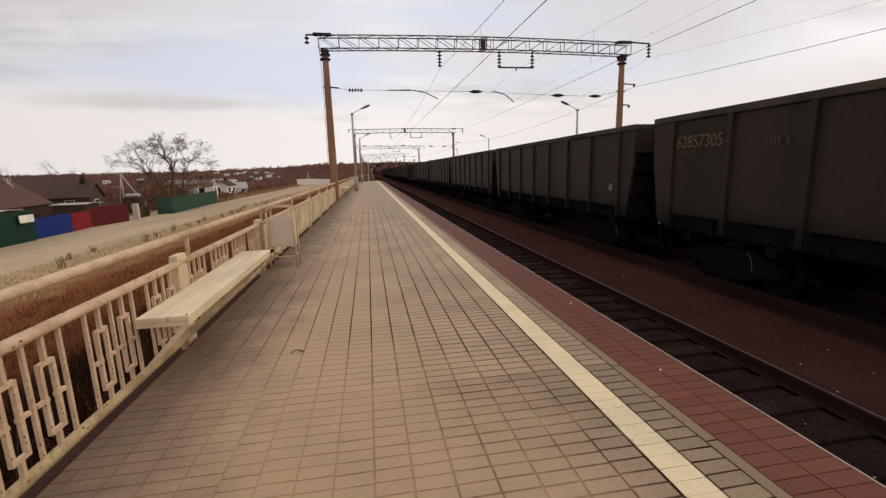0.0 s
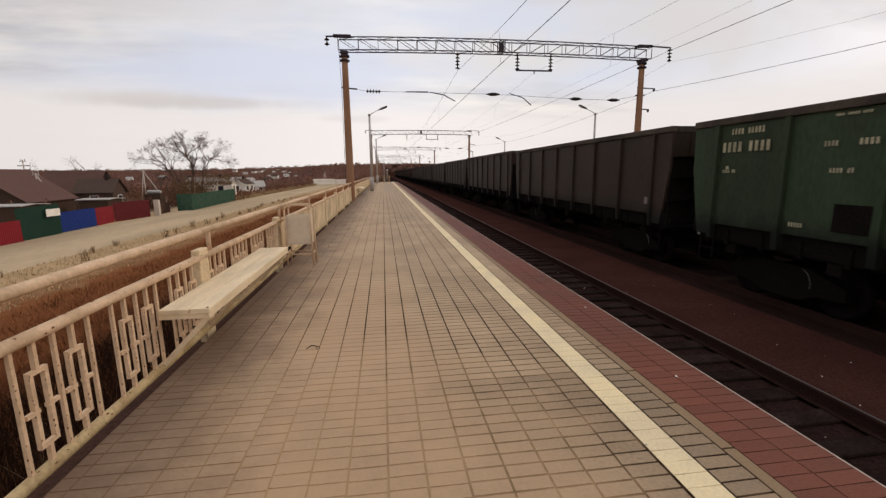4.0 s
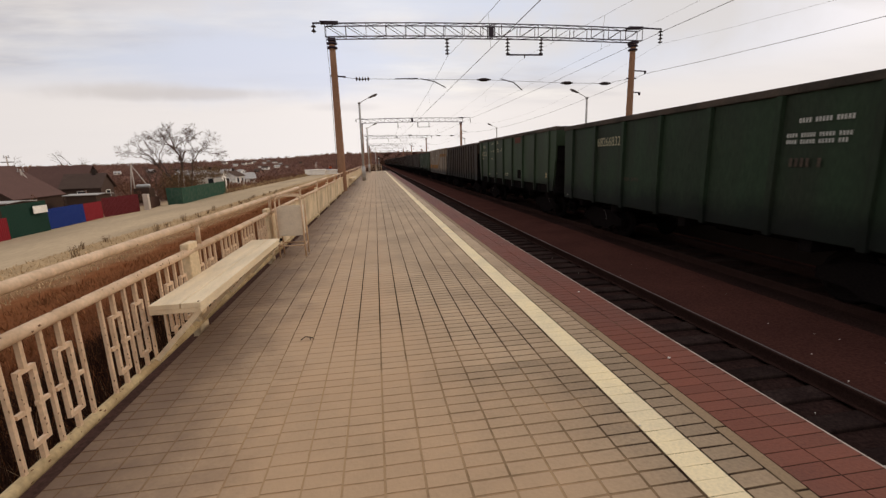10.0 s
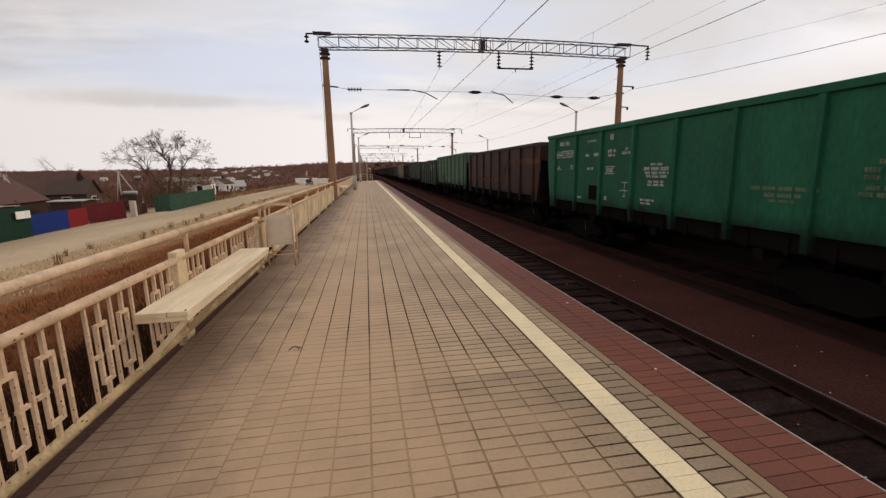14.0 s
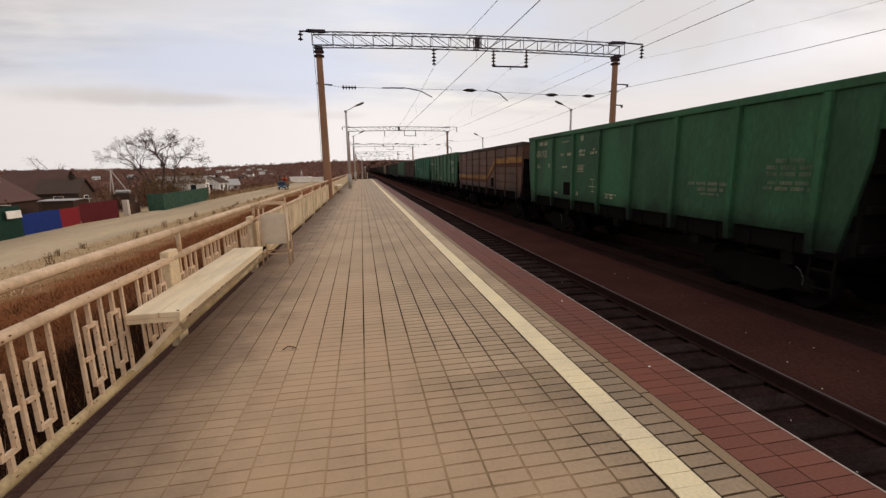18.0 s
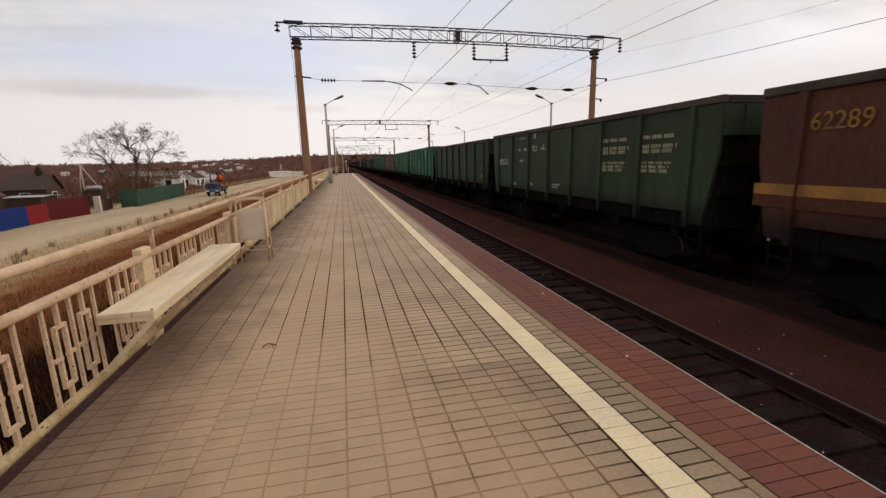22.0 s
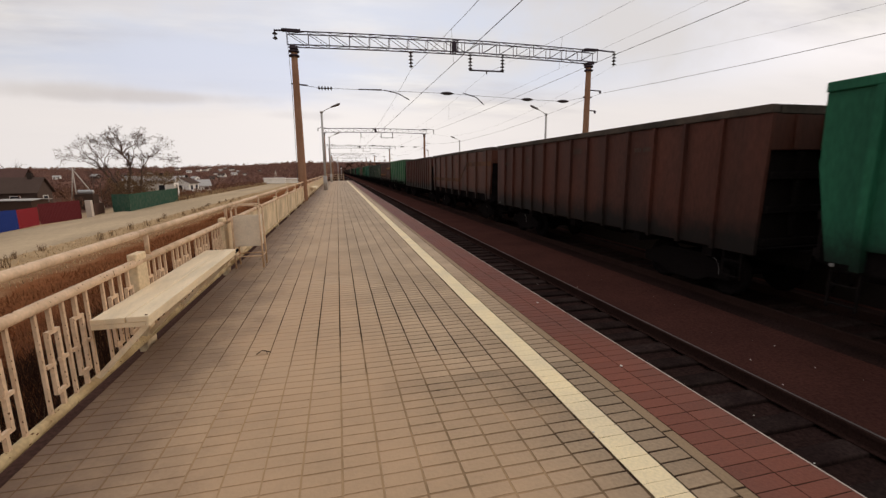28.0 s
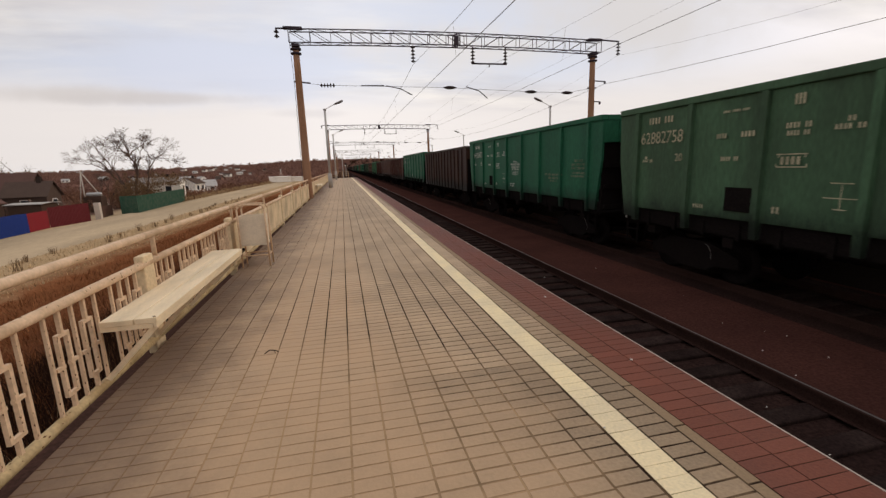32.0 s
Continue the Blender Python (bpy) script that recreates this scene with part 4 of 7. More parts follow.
CONSIST = {
    0: ("dark", 7, H, 3.77, "flat", "62857305", TAN), 1: ("dark", 7, H, 3.81, "flat", "62938927", FADED), 2: ("dark", 7, H, 3.74, "flat", "", FADED),
    3: ("moss", 7, H, 3.72, "flat", "", CREAM), 4: ("grey", 7, S, 3.81, "deep", "60898543", WHITE), 5: ("dark", 14, S, 3.76, "flat", "", FADED),
    6: ("moss", 7, H, 3.82, "flat", "62435532", CREAM), 7: ("deep", 7, S, 3.72, "flat", "68266832", CREAM), 8: ("olive", 7, H, 3.90, "flat", "63391874", CREAM),
    9: ("brown", 7, H, 3.74, "flat", "", FADED), 10: ("bright", 7, H, 3.90, "flat", "64427859", WHITE), 11: ("green", 7, H, 3.84, "flat", "", WHITE),
    12: ("umber", 7, H, 3.76, "deep", "", FADED), 13: ("green", 7, H, 3.86, "flat", "63411128", CREAM), 14: ("bright", 7, H, 3.90, "flat", "64430150", WHITE),
    15: ("deep", 7, H, 3.74, "flat", "62287008", TAN), 16: ("moss", 7, H, 3.80, "flat", "6255125-1", WHITE), 17: ("rust", 7, H, 3.76, "flat", "62289", OCHRE),
    18: ("leaf", 7, H, 3.88, "flat", "63623326", CREAM), 19: ("chestnut", 14, S, 3.72, "flat", "", FADED), 20: ("rust", 7, H, 3.74, "flat", "", FADED),
    21: ("chestnut", 14, S, 3.72, "flat", "", FADED), 22: ("bright", 7, H, 3.90, "flat", "63758213", WHITE), 23: ("brown", 14, S, 3.74, "flat", "", FADED),
    24: ("bright", 7, H, 3.92, "flat", "64450802", WHITE), 25: ("olive", 7, H, 3.90, "flat", "62882758", CREAM), 26: ("dark", 7, H, 3.74, "flat", "", FADED), 27: ("brown", 7, H, 3.74, "flat", "", FADED),
}
for k in range(-16, 0):
    CONSIST[k] = ("brown", 14, S, 3.72, "flat", "", FADED) if k in (-5, -9, -12) else ("dark", 7, H, 3.74, "flat", "", FADED)
BANDED = {4: (ORANGE, (1.68, 2.11), (3.0, 3.3)), 9: (FAINT, (2.0, 2.2), (2.9, 3.15)), 12: (OCHRE, (2.01, 2.22), (2.89, 3.15)), 17: (OCHRE, (2.01, 2.2), (2.92, 3.16)), 20: (FAINT, (2.0, 2.2), (2.9, 3.12))}
TRAIN = {}
# where a number stands off its usual place: along the wagon, height
NUMBER_W = {6: 1.19, 13: 1.0, 24: 1.37, 25: 1.33}
NUMBER_AT = {15: (0.80, 2.88), 16: (0.82, 2.50), 4: (2.45, 2.76), 6: (0.86, 2.83), 7: (2.55, 2.95)}
for k, (style, ribs, hatch, top, press, number, ink) in sorted(CONSIST.items()):
    extra = " with a yellow band" if k in BANDED else (" lettered in white" if ink is WHITE else " on the far track")
    w = TRAIN[k] = wagon(style, ribs, hatch, top + 0.05, press, WORDS[style] + " steel open-top gondola wagon" + extra)
    if k in BANDED:
        stripe(w, BANDED[k][0], BANDED[k][1], BANDED[k][2])
        if k in (12, 17):
            stripe(w, UNDERBAND, (1.80, 2.005), (2.68, BANDED[k][2][0] - 0.005))
    if k < -2:
        continue
    if number:
        nd, nz = NUMBER_AT.get(k, (0.86, 3.05))
        digits(number, NUMBER_W.get(k, 1.34) * len(number) / 8 if "-" not in number else 1.15, 0.27, ink, w, nd, nz)
        if k in (6, 15):
            marks("owner_mark", dashes(nd + 0.38, nz + 0.50, nd + 0.92, 0.19, 3), ink, w)
        elif k not in (0, 4, 7, 16, 17):
            marks("owner_mark", dashes(nd + 0.25, nz + 0.45, nd + 1.05, 0.14, 6), ink, w)
    elif k in (2, 3, 11, 26):
        marks("owner_mark", dashes(1.10, 3.40, 2.00, 0.12, 5) + dashes(0.9, 3.05, 2.1, 0.2, 8), ink, w)
    if k == 15:
        marks("faded_writing", dashes(5.4, 2.5, 6.2, 0.12, 4) + dashes(9.3, 3.2, 10.3, 0.14, 5) + dashes(9.2, 2.6, 10.4, 0.08, 7) + dashes(9.2, 2.3, 10.2, 0.08, 6), FADED, w)
    elif ribs == 7 and hatch and ink not in (FADED, TAN) and k != 17:
        marks("small_writing", [(1.02, 2.70, 1.10, 2.76)] + dashes(0.94, 2.62, 1.30, 0.07, 4) + dashes(3.08, 3.05, 3.32, 0.09, 3) + dashes(3.62, 3.05, 3.92, 0.10, 3) + dashes(3.22, 2.62, 3.62, 0.08, 4) + dashes(3.2, 3.52, 3.75, 0.045, 6), ink, w)
        marks("plate_writing", dashes(4.45, 3.13, 4.88, 0.09, 5) + dashes(4.48, 3.01, 4.86, 0.08, 4) + dashes(5.20, 3.05, 5.62, 0.08, 5) + dashes(5.36, 3.16, 5.48, 0.08, 2), ink, w)
        marks("inspection_mark", dashes(4.55, 3.50, 4.74, 0.17, 3), ink, w)
        marks("loading_writing", dashes(6.15, 1.79, 6.75, 0.06, 6) + dashes(6.18, 1.70, 6.6, 0.06, 5) + dashes(4.36, 1.70, 4.52, 0.12, 2) + dashes(2.62, 1.66, 2.9, 0.08, 3), ink, w)
        if style in ("green", "bright", "leaf", "olive"):
            digits("20", 0.21, 0.16, ink, w, 2.0, 2.64, "axle_figure")
            marks("maker_badge", [(4.34, 2.70, 4.86, 2.718), (4.34, 2.49, 4.86, 2.508), (4.34, 2.50, 4.358, 2.55), (4.842, 2.50, 4.86, 2.55), (4.37, 2.65, 4.388, 2.71), (4.81, 2.65, 4.828, 2.71)] + dashes(4.42, 2.54, 4.78, 0.13, 3), ink, w)
            marks("jacking_mark", [(5.16, 2.02, 5.66, 2.034), (5.40, 1.86, 5.414, 2.26), (5.24, 2.248, 5.56, 2.262), (5.32, 1.85, 5.50, 1.864)], ink, w)
        if k != 16:
            marks("label_patch", [(8.3, 1.62, 8.9, 2.06)] if k == 6 else [(3.38, 1.66, 4.0, 2.12)], SOOT_SHADE, w, "black painted square")
        if k in (8, 18, 22, 24, 25, 13, 10):
            marks("route_writing", dashes(11.62, 2.68, 12.2, 0.07, 7) + dashes(11.45, 2.56, 12.45, 0.075, 9) + dashes(11.45, 2.45, 12.45, 0.075, 9) + dashes(11.5, 2.30, 12.4, 0.065, 8) + dashes(11.42, 2.20, 12.48, 0.065, 9), ROUTE, w)
            marks("owner_writing", dashes(9.55, 2.23, 10.85, 0.07, 12) + dashes(9.85, 2.11, 10.55, 0.075, 7) + dashes(9.95, 2.02, 10.45, 0.05, 6), ROUTE, w)
        if k == 16:
            lines = []
            for a in (9.18, 10.85):
                for z, e, h in ((3.12, 1.1, 0.09), (2.90, 1.15, 0.09), (2.79, 1.0, 0.09), (2.53, 1.0, 0.06), (2.43, 0.95, 0.07), (2.33, 0.9, 0.08)):
                    lines += dashes(a, z, a + e, h, 7)
            marks("route_writing", lines, CREAM, w)
        if k in (10, 14, 24):
            marks("route_writing", dashes(6.52, 2.72, 7.02, 0.06, 6) + dashes(6.24, 2.60, 7.28, 0.085, 9) + dashes(6.30, 2.50, 7.22, 0.07, 8) + dashes(6.36, 2.41, 7.16, 0.07, 8) + dashes(6.44, 2.28, 7.06, 0.06, 6) + dashes(6.42, 2.20, 7.06, 0.06, 6), ink, w)
    elif k == 5:
        marks("wagon_number", dashes(2.52, 2.78, 3.85, 0.27, 8), FADED, w)
    elif k not in (4, 7, 17):
        marks("faded_writing", dashes(1.0, 2.9, 1.5, 0.1, 3) + dashes(3.2, 3.0, 3.7, 0.12, 3) + dashes(6.7, 3.15, 7.2, 0.16, 3) + dashes(9.6, 3.1, 10.2, 0.1, 3), FADED, w)


def ring_mark(parent, d, z, r, ink):
    bm = bmesh.new()
    for i in range(10):
        a, b = 2 * math.pi * i / 10, 2 * math.pi * (i + 0.72) / 10
        vs = [bm.verts.new((-HALF - 0.009, -d - q * math.cos(p), z + q * math.sin(p))) for p, q in ((a, r), (b, r), (b, r * 0.55), (a, r * 0.55))]
        bm.faces.new(vs)
    return part("emblem", bm, ink, parent, "round segmented emblem")


ring_mark(TRAIN[7], 11.1, 3.12, 0.2, mat("emblem_tan", (0.32, 0.19, 0.10), 0.8))
marks("emblem_writing", dashes(11.45, 3.05, 12.1, 0.16, 4), CREAM, TRAIN[7])
marks("route_writing", dashes(9.45, 3.12, 10.35, 0.08, 6) + dashes(9.25, 2.88, 10.35, 0.07, 8) + dashes(9.25, 2.77, 10.3, 0.07, 8), WHITE, TRAIN[7])
marks("route_writing", dashes(9.35, 2.38, 9.95, 0.15, 3) + dashes(4.2, 1.92, 5.0, 0.1, 5), FADED, TRAIN[7])
for k in (6, 15):
    marks("rust_patch", [(7.87, 3.40, 8.75, 3.68)], mat("rust_patch", (0.12, 0.048, 0.034), 0.9), TRAIN[k], "rusty repainted patch")
ring_mark(TRAIN[11], 11.1, 3.12, 0.2, WHITE)
marks("emblem_writing", dashes(11.4, 3.05, 12.05, 0.16, 4) + dashes(11.1, 2.66, 12.0, 0.07, 6) + dashes(11.1, 2.52, 12.0, 0.07, 6) + dashes(11.15, 2.38, 11.9, 0.05, 6) + dashes(11.15, 2.29, 11.9, 0.05, 6), WHITE, TRAIN[11])
ring_mark(TRAIN[4], 6.22, 3.16, 0.15, WHITE)
marks("emblem_writing", dashes(6.5, 3.07, 7.05, 0.16, 4), WHITE, TRAIN[4])
# company plate of wagon 14: roof shape, word bars, underlines
ROOF = [(9.15, 3.42, 10.15, 3.46), (9.3, 3.46, 10.0, 3.52), (9.45, 3.52, 9.85, 3.58)] + dashes(8.9, 3.18, 10.4, 0.2, 9) + [(8.75, 3.02, 10.4, 3.05), (8.75, 2.72, 10.4, 2.75), (8.85, 2.86, 10.3, 2.88)] + dashes(8.85, 2.93, 10.3, 0.06, 12) + [(8.9, 2.77, 9.2, 2.84), (9.95, 2.77, 10.25, 2.84)]
marks("company_mark", [(9.72 + (d0 - 8.75) * 0.53, 2.98 + (z0 - 2.72) * 0.84, 9.72 + (d1 - 8.75) * 0.53, 2.98 + (z1 - 2.72) * 0.84) for d0, z0, d1, z1 in ROOF], WHITE, TRAIN[14])
marks("repair_plate", [(11.95, 1.78, 12.25, 2.0)], mat("primer_patch", (0.30, 0.14, 0.05), 0.8), TRAIN[15], "orange primer patch")
marks("repair_plate", [(12.08, 1.78, 12.38, 2.0)], mat("cream_patch", (0.36, 0.27, 0.14), 0.8), TRAIN[6], "cream paper label")
marks("repair_plate", [(11.9, 1.95, 12.1, 2.14)], mat("grey_patch", (0.20, 0.17, 0.15), 0.8), TRAIN[-1], "pale paper label")
marks("chalk_patch", [(10.74, 3.56, 10.84, 3.70)], WHITE, TRAIN[0], "small white spot near the top edge")
for k in (0, 1, 2):
    marks("repair_plate", [(12.1, 1.76, 12.38, 1.95)], mat("grey_patch", (0.20, 0.17, 0.15), 0.8), TRAIN[k], "pale paper label")
marks("rust_door", [(8.42, 1.6, 8.97, 2.06)], mat("dark_plate", (0.045, 0.038, 0.035), 0.9), TRAIN[4], "dark repair plate")
for k in (12, 17):
    marks("repair_plate", [(8.2, 1.62, 8.75, 2.1)], SOOT_SHADE, TRAIN[k], "black painted square")

# ---- gantries, lamps, wires ----
GANTRIES = (25.5, 78.6, 132.5, 186.5, 240.5)


def disc_string(bm, x, y, z0, z1, n=5, r=0.125):
    """A hanging string of insulator discs."""
    step = (z0 - z1) / n
    prof = []
    for i in range(n):
        t = z0 - i * step
        prof += [(0.03, t), (0.045, t - step * 0.3), (r, t - step * 0.62), (r * 0.9, t - step * 0.72), (0.03, t - step * 0.78)]
    prof.append((0.03, z1))
    lathe(bm, prof, 10, "z", (x, y, 0))


def bead_string(bm, x0, x1, y, z, n, r):
    step = (x1 - x0) / n
    prof = [(0.02, x0)]
    for i in range(n):
        t = x0 + i * step
        prof += [(0.025, t + step * 0.2), (r, t + step * 0.4), (r, t + step * 0.6), (0.025, t + step * 0.8)]
    prof.append((0.02, x1))
    lathe(bm, prof, 10, "x", (0, y, z))


def beam_bars(g, bars, near, name):
    """The bars of a lattice beam, each a part on the near gantries, joined on the far ones."""
    if near:
        for n, p, q, w in bars:
            bm = bmesh.new()
            bar(bm, p, q, w)
            part(n, bm, TRUSS, g)
        return
    bm = bmesh.new()
    for n, p, q, w in bars:
        bar(bm, p, q, w)
    part(name, bm, TRUSS, g, kind="stuff")


def gantry(Y, near):
    xl, xr = -1.9, 15.7
    g = thing("catenary_gantry", "dark steel lattice catenary gantry on two brown concrete poles", "gantry", "gantries over the tracks")
    for x in (xl, xr):
        bm = bmesh.new()
        base = ground_z(x, Y) - 0.3
        lathe(bm, [(0.245 - 0.085 * i / 8, base + (8.0 - base) * i / 8) for i in range(9)], 16, "z", (x, Y, 0))
        p = part("pole", bm, POLE, g, "brown tapered round concrete pole")
        bm = bmesh.new()
        for z in (7.9, 7.68):
            lathe(bm, [(0.2, z - 0.05), (0.27, z - 0.04), (0.27, z + 0.04), (0.2, z + 0.05)], 14, "z", (x, Y, 0))
        box(bm, x - 0.2, Y - 0.28, 8.0, x + 0.2, Y + 0.28, 8.14)
        part("pole_cap", bm, TRUSS, p, "dark steel collar and bearing plate")
    bm = bmesh.new()
    sweep(bm, [(xl - 0.28, Y - 0.1, 8.1), (xl - 0.22, Y - 0.12, 6.3), (xl - 0.24, Y - 0.12, 3.0), (xl - 0.27, Y - 0.12, ground_z(xl, Y))], 0.011, 5)
    part("earth_wire", bm, WIRE, g, "thin earthing wire down the pole")
    a, b, y0, y1 = -2.2, 16.1, Y - 0.27, Y + 0.27
    N = 34
    xs = [a + (b - a) * i / N for i in range(N + 1)]

    def zz(x, top):
        k = (x - (a + b) / 2) / ((b - a) / 2)
        return (8.83 if top else 8.17) + 0.13 * (1 - k * k) - 0.04 * (k + 1) / 2
    for y in (y0, y1):
        for top in (0, 1):
            bm = bmesh.new()
            rows = [[bm.verts.new((x, y + sy * 0.024, zz(x, top) + sz * 0.024)) for sy, sz in ((-1, -1), (1, -1), (1, 1), (-1, 1))] for x in xs]
            for p, q in zip(rows, rows[1:]):
                for i in range(4):
                    bm.faces.new((p[i], p[(i + 1) % 4], q[(i + 1) % 4], q[i]))
            bm.faces.new(rows[0][::-1])
            bm.faces.new(rows[-1])
            part("chord", bm, TRUSS, g, "dark steel angle chord")
        bars = []
        for i in range(0, N + 1, 2):
            bars.append(("upright", (xs[i], y, zz(xs[i], 0)), (xs[i], y, zz(xs[i], 1)), 0.028))
            if i < N:
                p, q = (i, i + 2) if i < N / 2 else (i + 2, i)
                bars.append(("lattice_bar", (xs[p], y, zz(xs[p], 1)), (xs[q], y, zz(xs[q], 0)), 0.024))
        beam_bars(g, bars, near, "lattice")
    for top in (0, 1):
        bars = []
        for i in range(0, N, 2):
            s = (y0, y1) if (i // 2) % 2 else (y1, y0)
            bars.append(("brace", (xs[i], s[0], zz(xs[i], top)), (xs[i + 2], s[1], zz(xs[i + 2], top)), 0.022))
        beam_bars(g, bars, near, "bracing")
    xm = (a + b) / 2
    for dx in (-0.14, -0.05, 0.05, 0.14):
        for y in (y0, y1):
            bm = bmesh.new()
            bar(bm, (xm + dx, y, zz(xm, 0)), (xm + dx, y, zz(xm, 1)), 0.05)
            part("splice_plate", bm, TRUSS, g, "bolted splice plate of the beam")
    # side brackets with insulators
    bm = bmesh.new()
    box(bm, -2.45, Y - 0.2, 8.9, -1.5, Y + 0.2, 8.98)
    bar(bm, (-2.85, Y, 8.9), (-2.2, Y, 8.93), 0.07)
    part("bracket", bm, TRUSS, g, "short steel end bracket")
    bm = bmesh.new()
    disc_string(bm, -2.8, Y, 8.88, 8.42, 2, 0.14)
    part("insulator", bm, INSUL, g, "dark brown insulator")
    bm = bmesh.new()
    box(bm, 15.3, Y - 0.2, 8.86, 16.2, Y + 0.2, 8.94)
    bar(bm, (15.5, Y, 8.94), (17.5, Y, 8.86), 0.07)
    part("bracket", bm, TRUSS, g, "long steel end bracket")
    bm = bmesh.new()
    disc_string(bm, 17.46, Y, 8.84, 8.05, 4, 0.14)
    part("insulator", bm, INSUL, g, "dark brown insulator string")
    for x, z in ((4.4, 8.27), (7.92, 8.3), (9.93, 8.3)):
        bm = bmesh.new()
        disc_string(bm, x, Y, z, z - 0.92, 5, 0.135)
        part("insulator", bm, INSUL, g, "dark brown insulator string")
    bm = bmesh.new()
    bar(bm, (7.85, Y, 7.38), (10.02, Y, 7.38), 0.075)
    bar(bm, (8.94, Y, 7.38), (8.94, Y, 7.2), 0.05)
    part("hanger_bar", bm, TRUSS, g, "dark hanger bar between two insulators")
    # cross wire with its insulators and the steady arms
    pts = [(-1.9, 6.25), (-0.8, 6.11), (1.4, 6.08), (6.5, 6.03), (11.5, 5.83), (14.0, 5.79), (15.7, 6.08)]
    bm = bmesh.new()
    for (xa, za), (xb, zb) in zip(pts, pts[1:]):
        bar(bm, (xa, Y, za), (xb, Y, zb), 0.016)
    bar(bm, (-2.15, Y, 6.27), (-1.3, Y, 6.2), 0.07)
    bar(bm, (15.4, Y, 6.08), (16.0, Y, 6.08), 0.07)
    bar(bm, (1.4, Y, 6.09), (2.7, Y, 6.11), 0.05)
    part("cross_wire", bm, TRUSS, g, "thin cross wire between the poles")
    bm = bmesh.new()
    bead_string(bm, -0.8, 0.0, Y, 6.09, 5, 0.11)
    part("insulator", bm, INSUL, g, "row of dark discs")
    for x, z in ((6.5, 6.03), (11.58, 5.83), (14.0, 5.79)):
        bm = bmesh.new()
        lathe(bm, [(0.03, x - 0.4), (0.05, x - 0.3), (0.095, x - 0.15), (0.095, x + 0.15), (0.05, x + 0.3), (0.03, x + 0.4)], 10, "x", (0, Y, z))
        part("insulator", bm, INSUL, g, "long dark rod insulator")
    for arm in (((2.8, 6.1), (3.6, 5.95), (4.25, 5.62)), ((7.5, 6.08), (8.28, 5.87), (8.8, 5.45))):
        bm = bmesh.new()
        for (xa, za), (xb, zb) in zip(arm, arm[1:]):
            tube(bm, (xa, Y, za), (xb, Y, zb), 0.028, n=6)
        part("steady_arm", bm, TRUSS, g, "bent steady arm")
    bm = bmesh.new()
    for z, l in ((6.53, 0.95), (5.3, 0.65)):
        bar(bm, (15.5, Y, z), (15.7 + l, Y, z - 0.05), 0.06)
        lathe(bm, [(0.05, z - 0.2), (0.07, z - 0.12), (0.05, z - 0.02)], 8, "z", (15.65 + l, Y, 0))
    part("line_bracket", bm, TRUSS, g, "small brackets on the pole")
    return g


for Y in GANTRIES:
    gantry(Y, Y < 100)


def wire(name, x, zs, sag, label, r=0.011, y0=-28.4):
    """A wire along the track, hung at every gantry at the height zs, sagging between."""
    pts = []
    hang = [y0] + list(GANTRIES)
    for ya, yb in zip(hang, hang[1:]):
        for i in range(10):
            t = i / 10
            pts.append((x, ya + (yb - ya) * t, zs - sag * 4 * t * (1 - t)))
    pts.append((x, GANTRIES[-1], zs))
    bm = bmesh.new()
    strand(bm, pts, r, 5)
    return tagged(new(name, done(bm, name, WIRE)), label, "wire", "wires over the tracks")


def catenary(x, dx, r, thin):
    wire("messenger_wire", x, 7.28, 0.95, "thin dark messenger wire hung below the gantries", r)
    wire("contact_wire", x + dx, 5.55, 0.0, "straight dark contact wire above the track", thin)
    bm = bmesh.new()
    hang = [-28.4] + list(GANTRIES[:3])
    for ya, yb in zip(hang, hang[1:]):
        for i in range(1, 6):
            t = i / 6
            y = ya + (yb - ya) * t
            bar(bm, (x, y, 7.28 - 0.95 * 4 * t * (1 - t)), (x + dx, y, 5.55), 0.006)
    tagged(new("droppers", done(bm, "droppers", WIRE)), "thin droppers between messenger and contact wire", "wire", kind="stuff")


catenary(4.4, 0.08, 0.0085, 0.011)
catenary(8.94, -0.1, 0.0042, 0.0026)
wire("feeder_wire", 17.46, 8.70, 0.12, "dark feeder wire carried on the end brackets", 0.015)
wire("feeder_wire", 17.46, 8.03, 1.65, "dark feeder wire below the end insulators", 0.0042)
wire("line_wire", 16.6, 6.34, 0.9, "dark line wire on the pole brackets", 0.010)


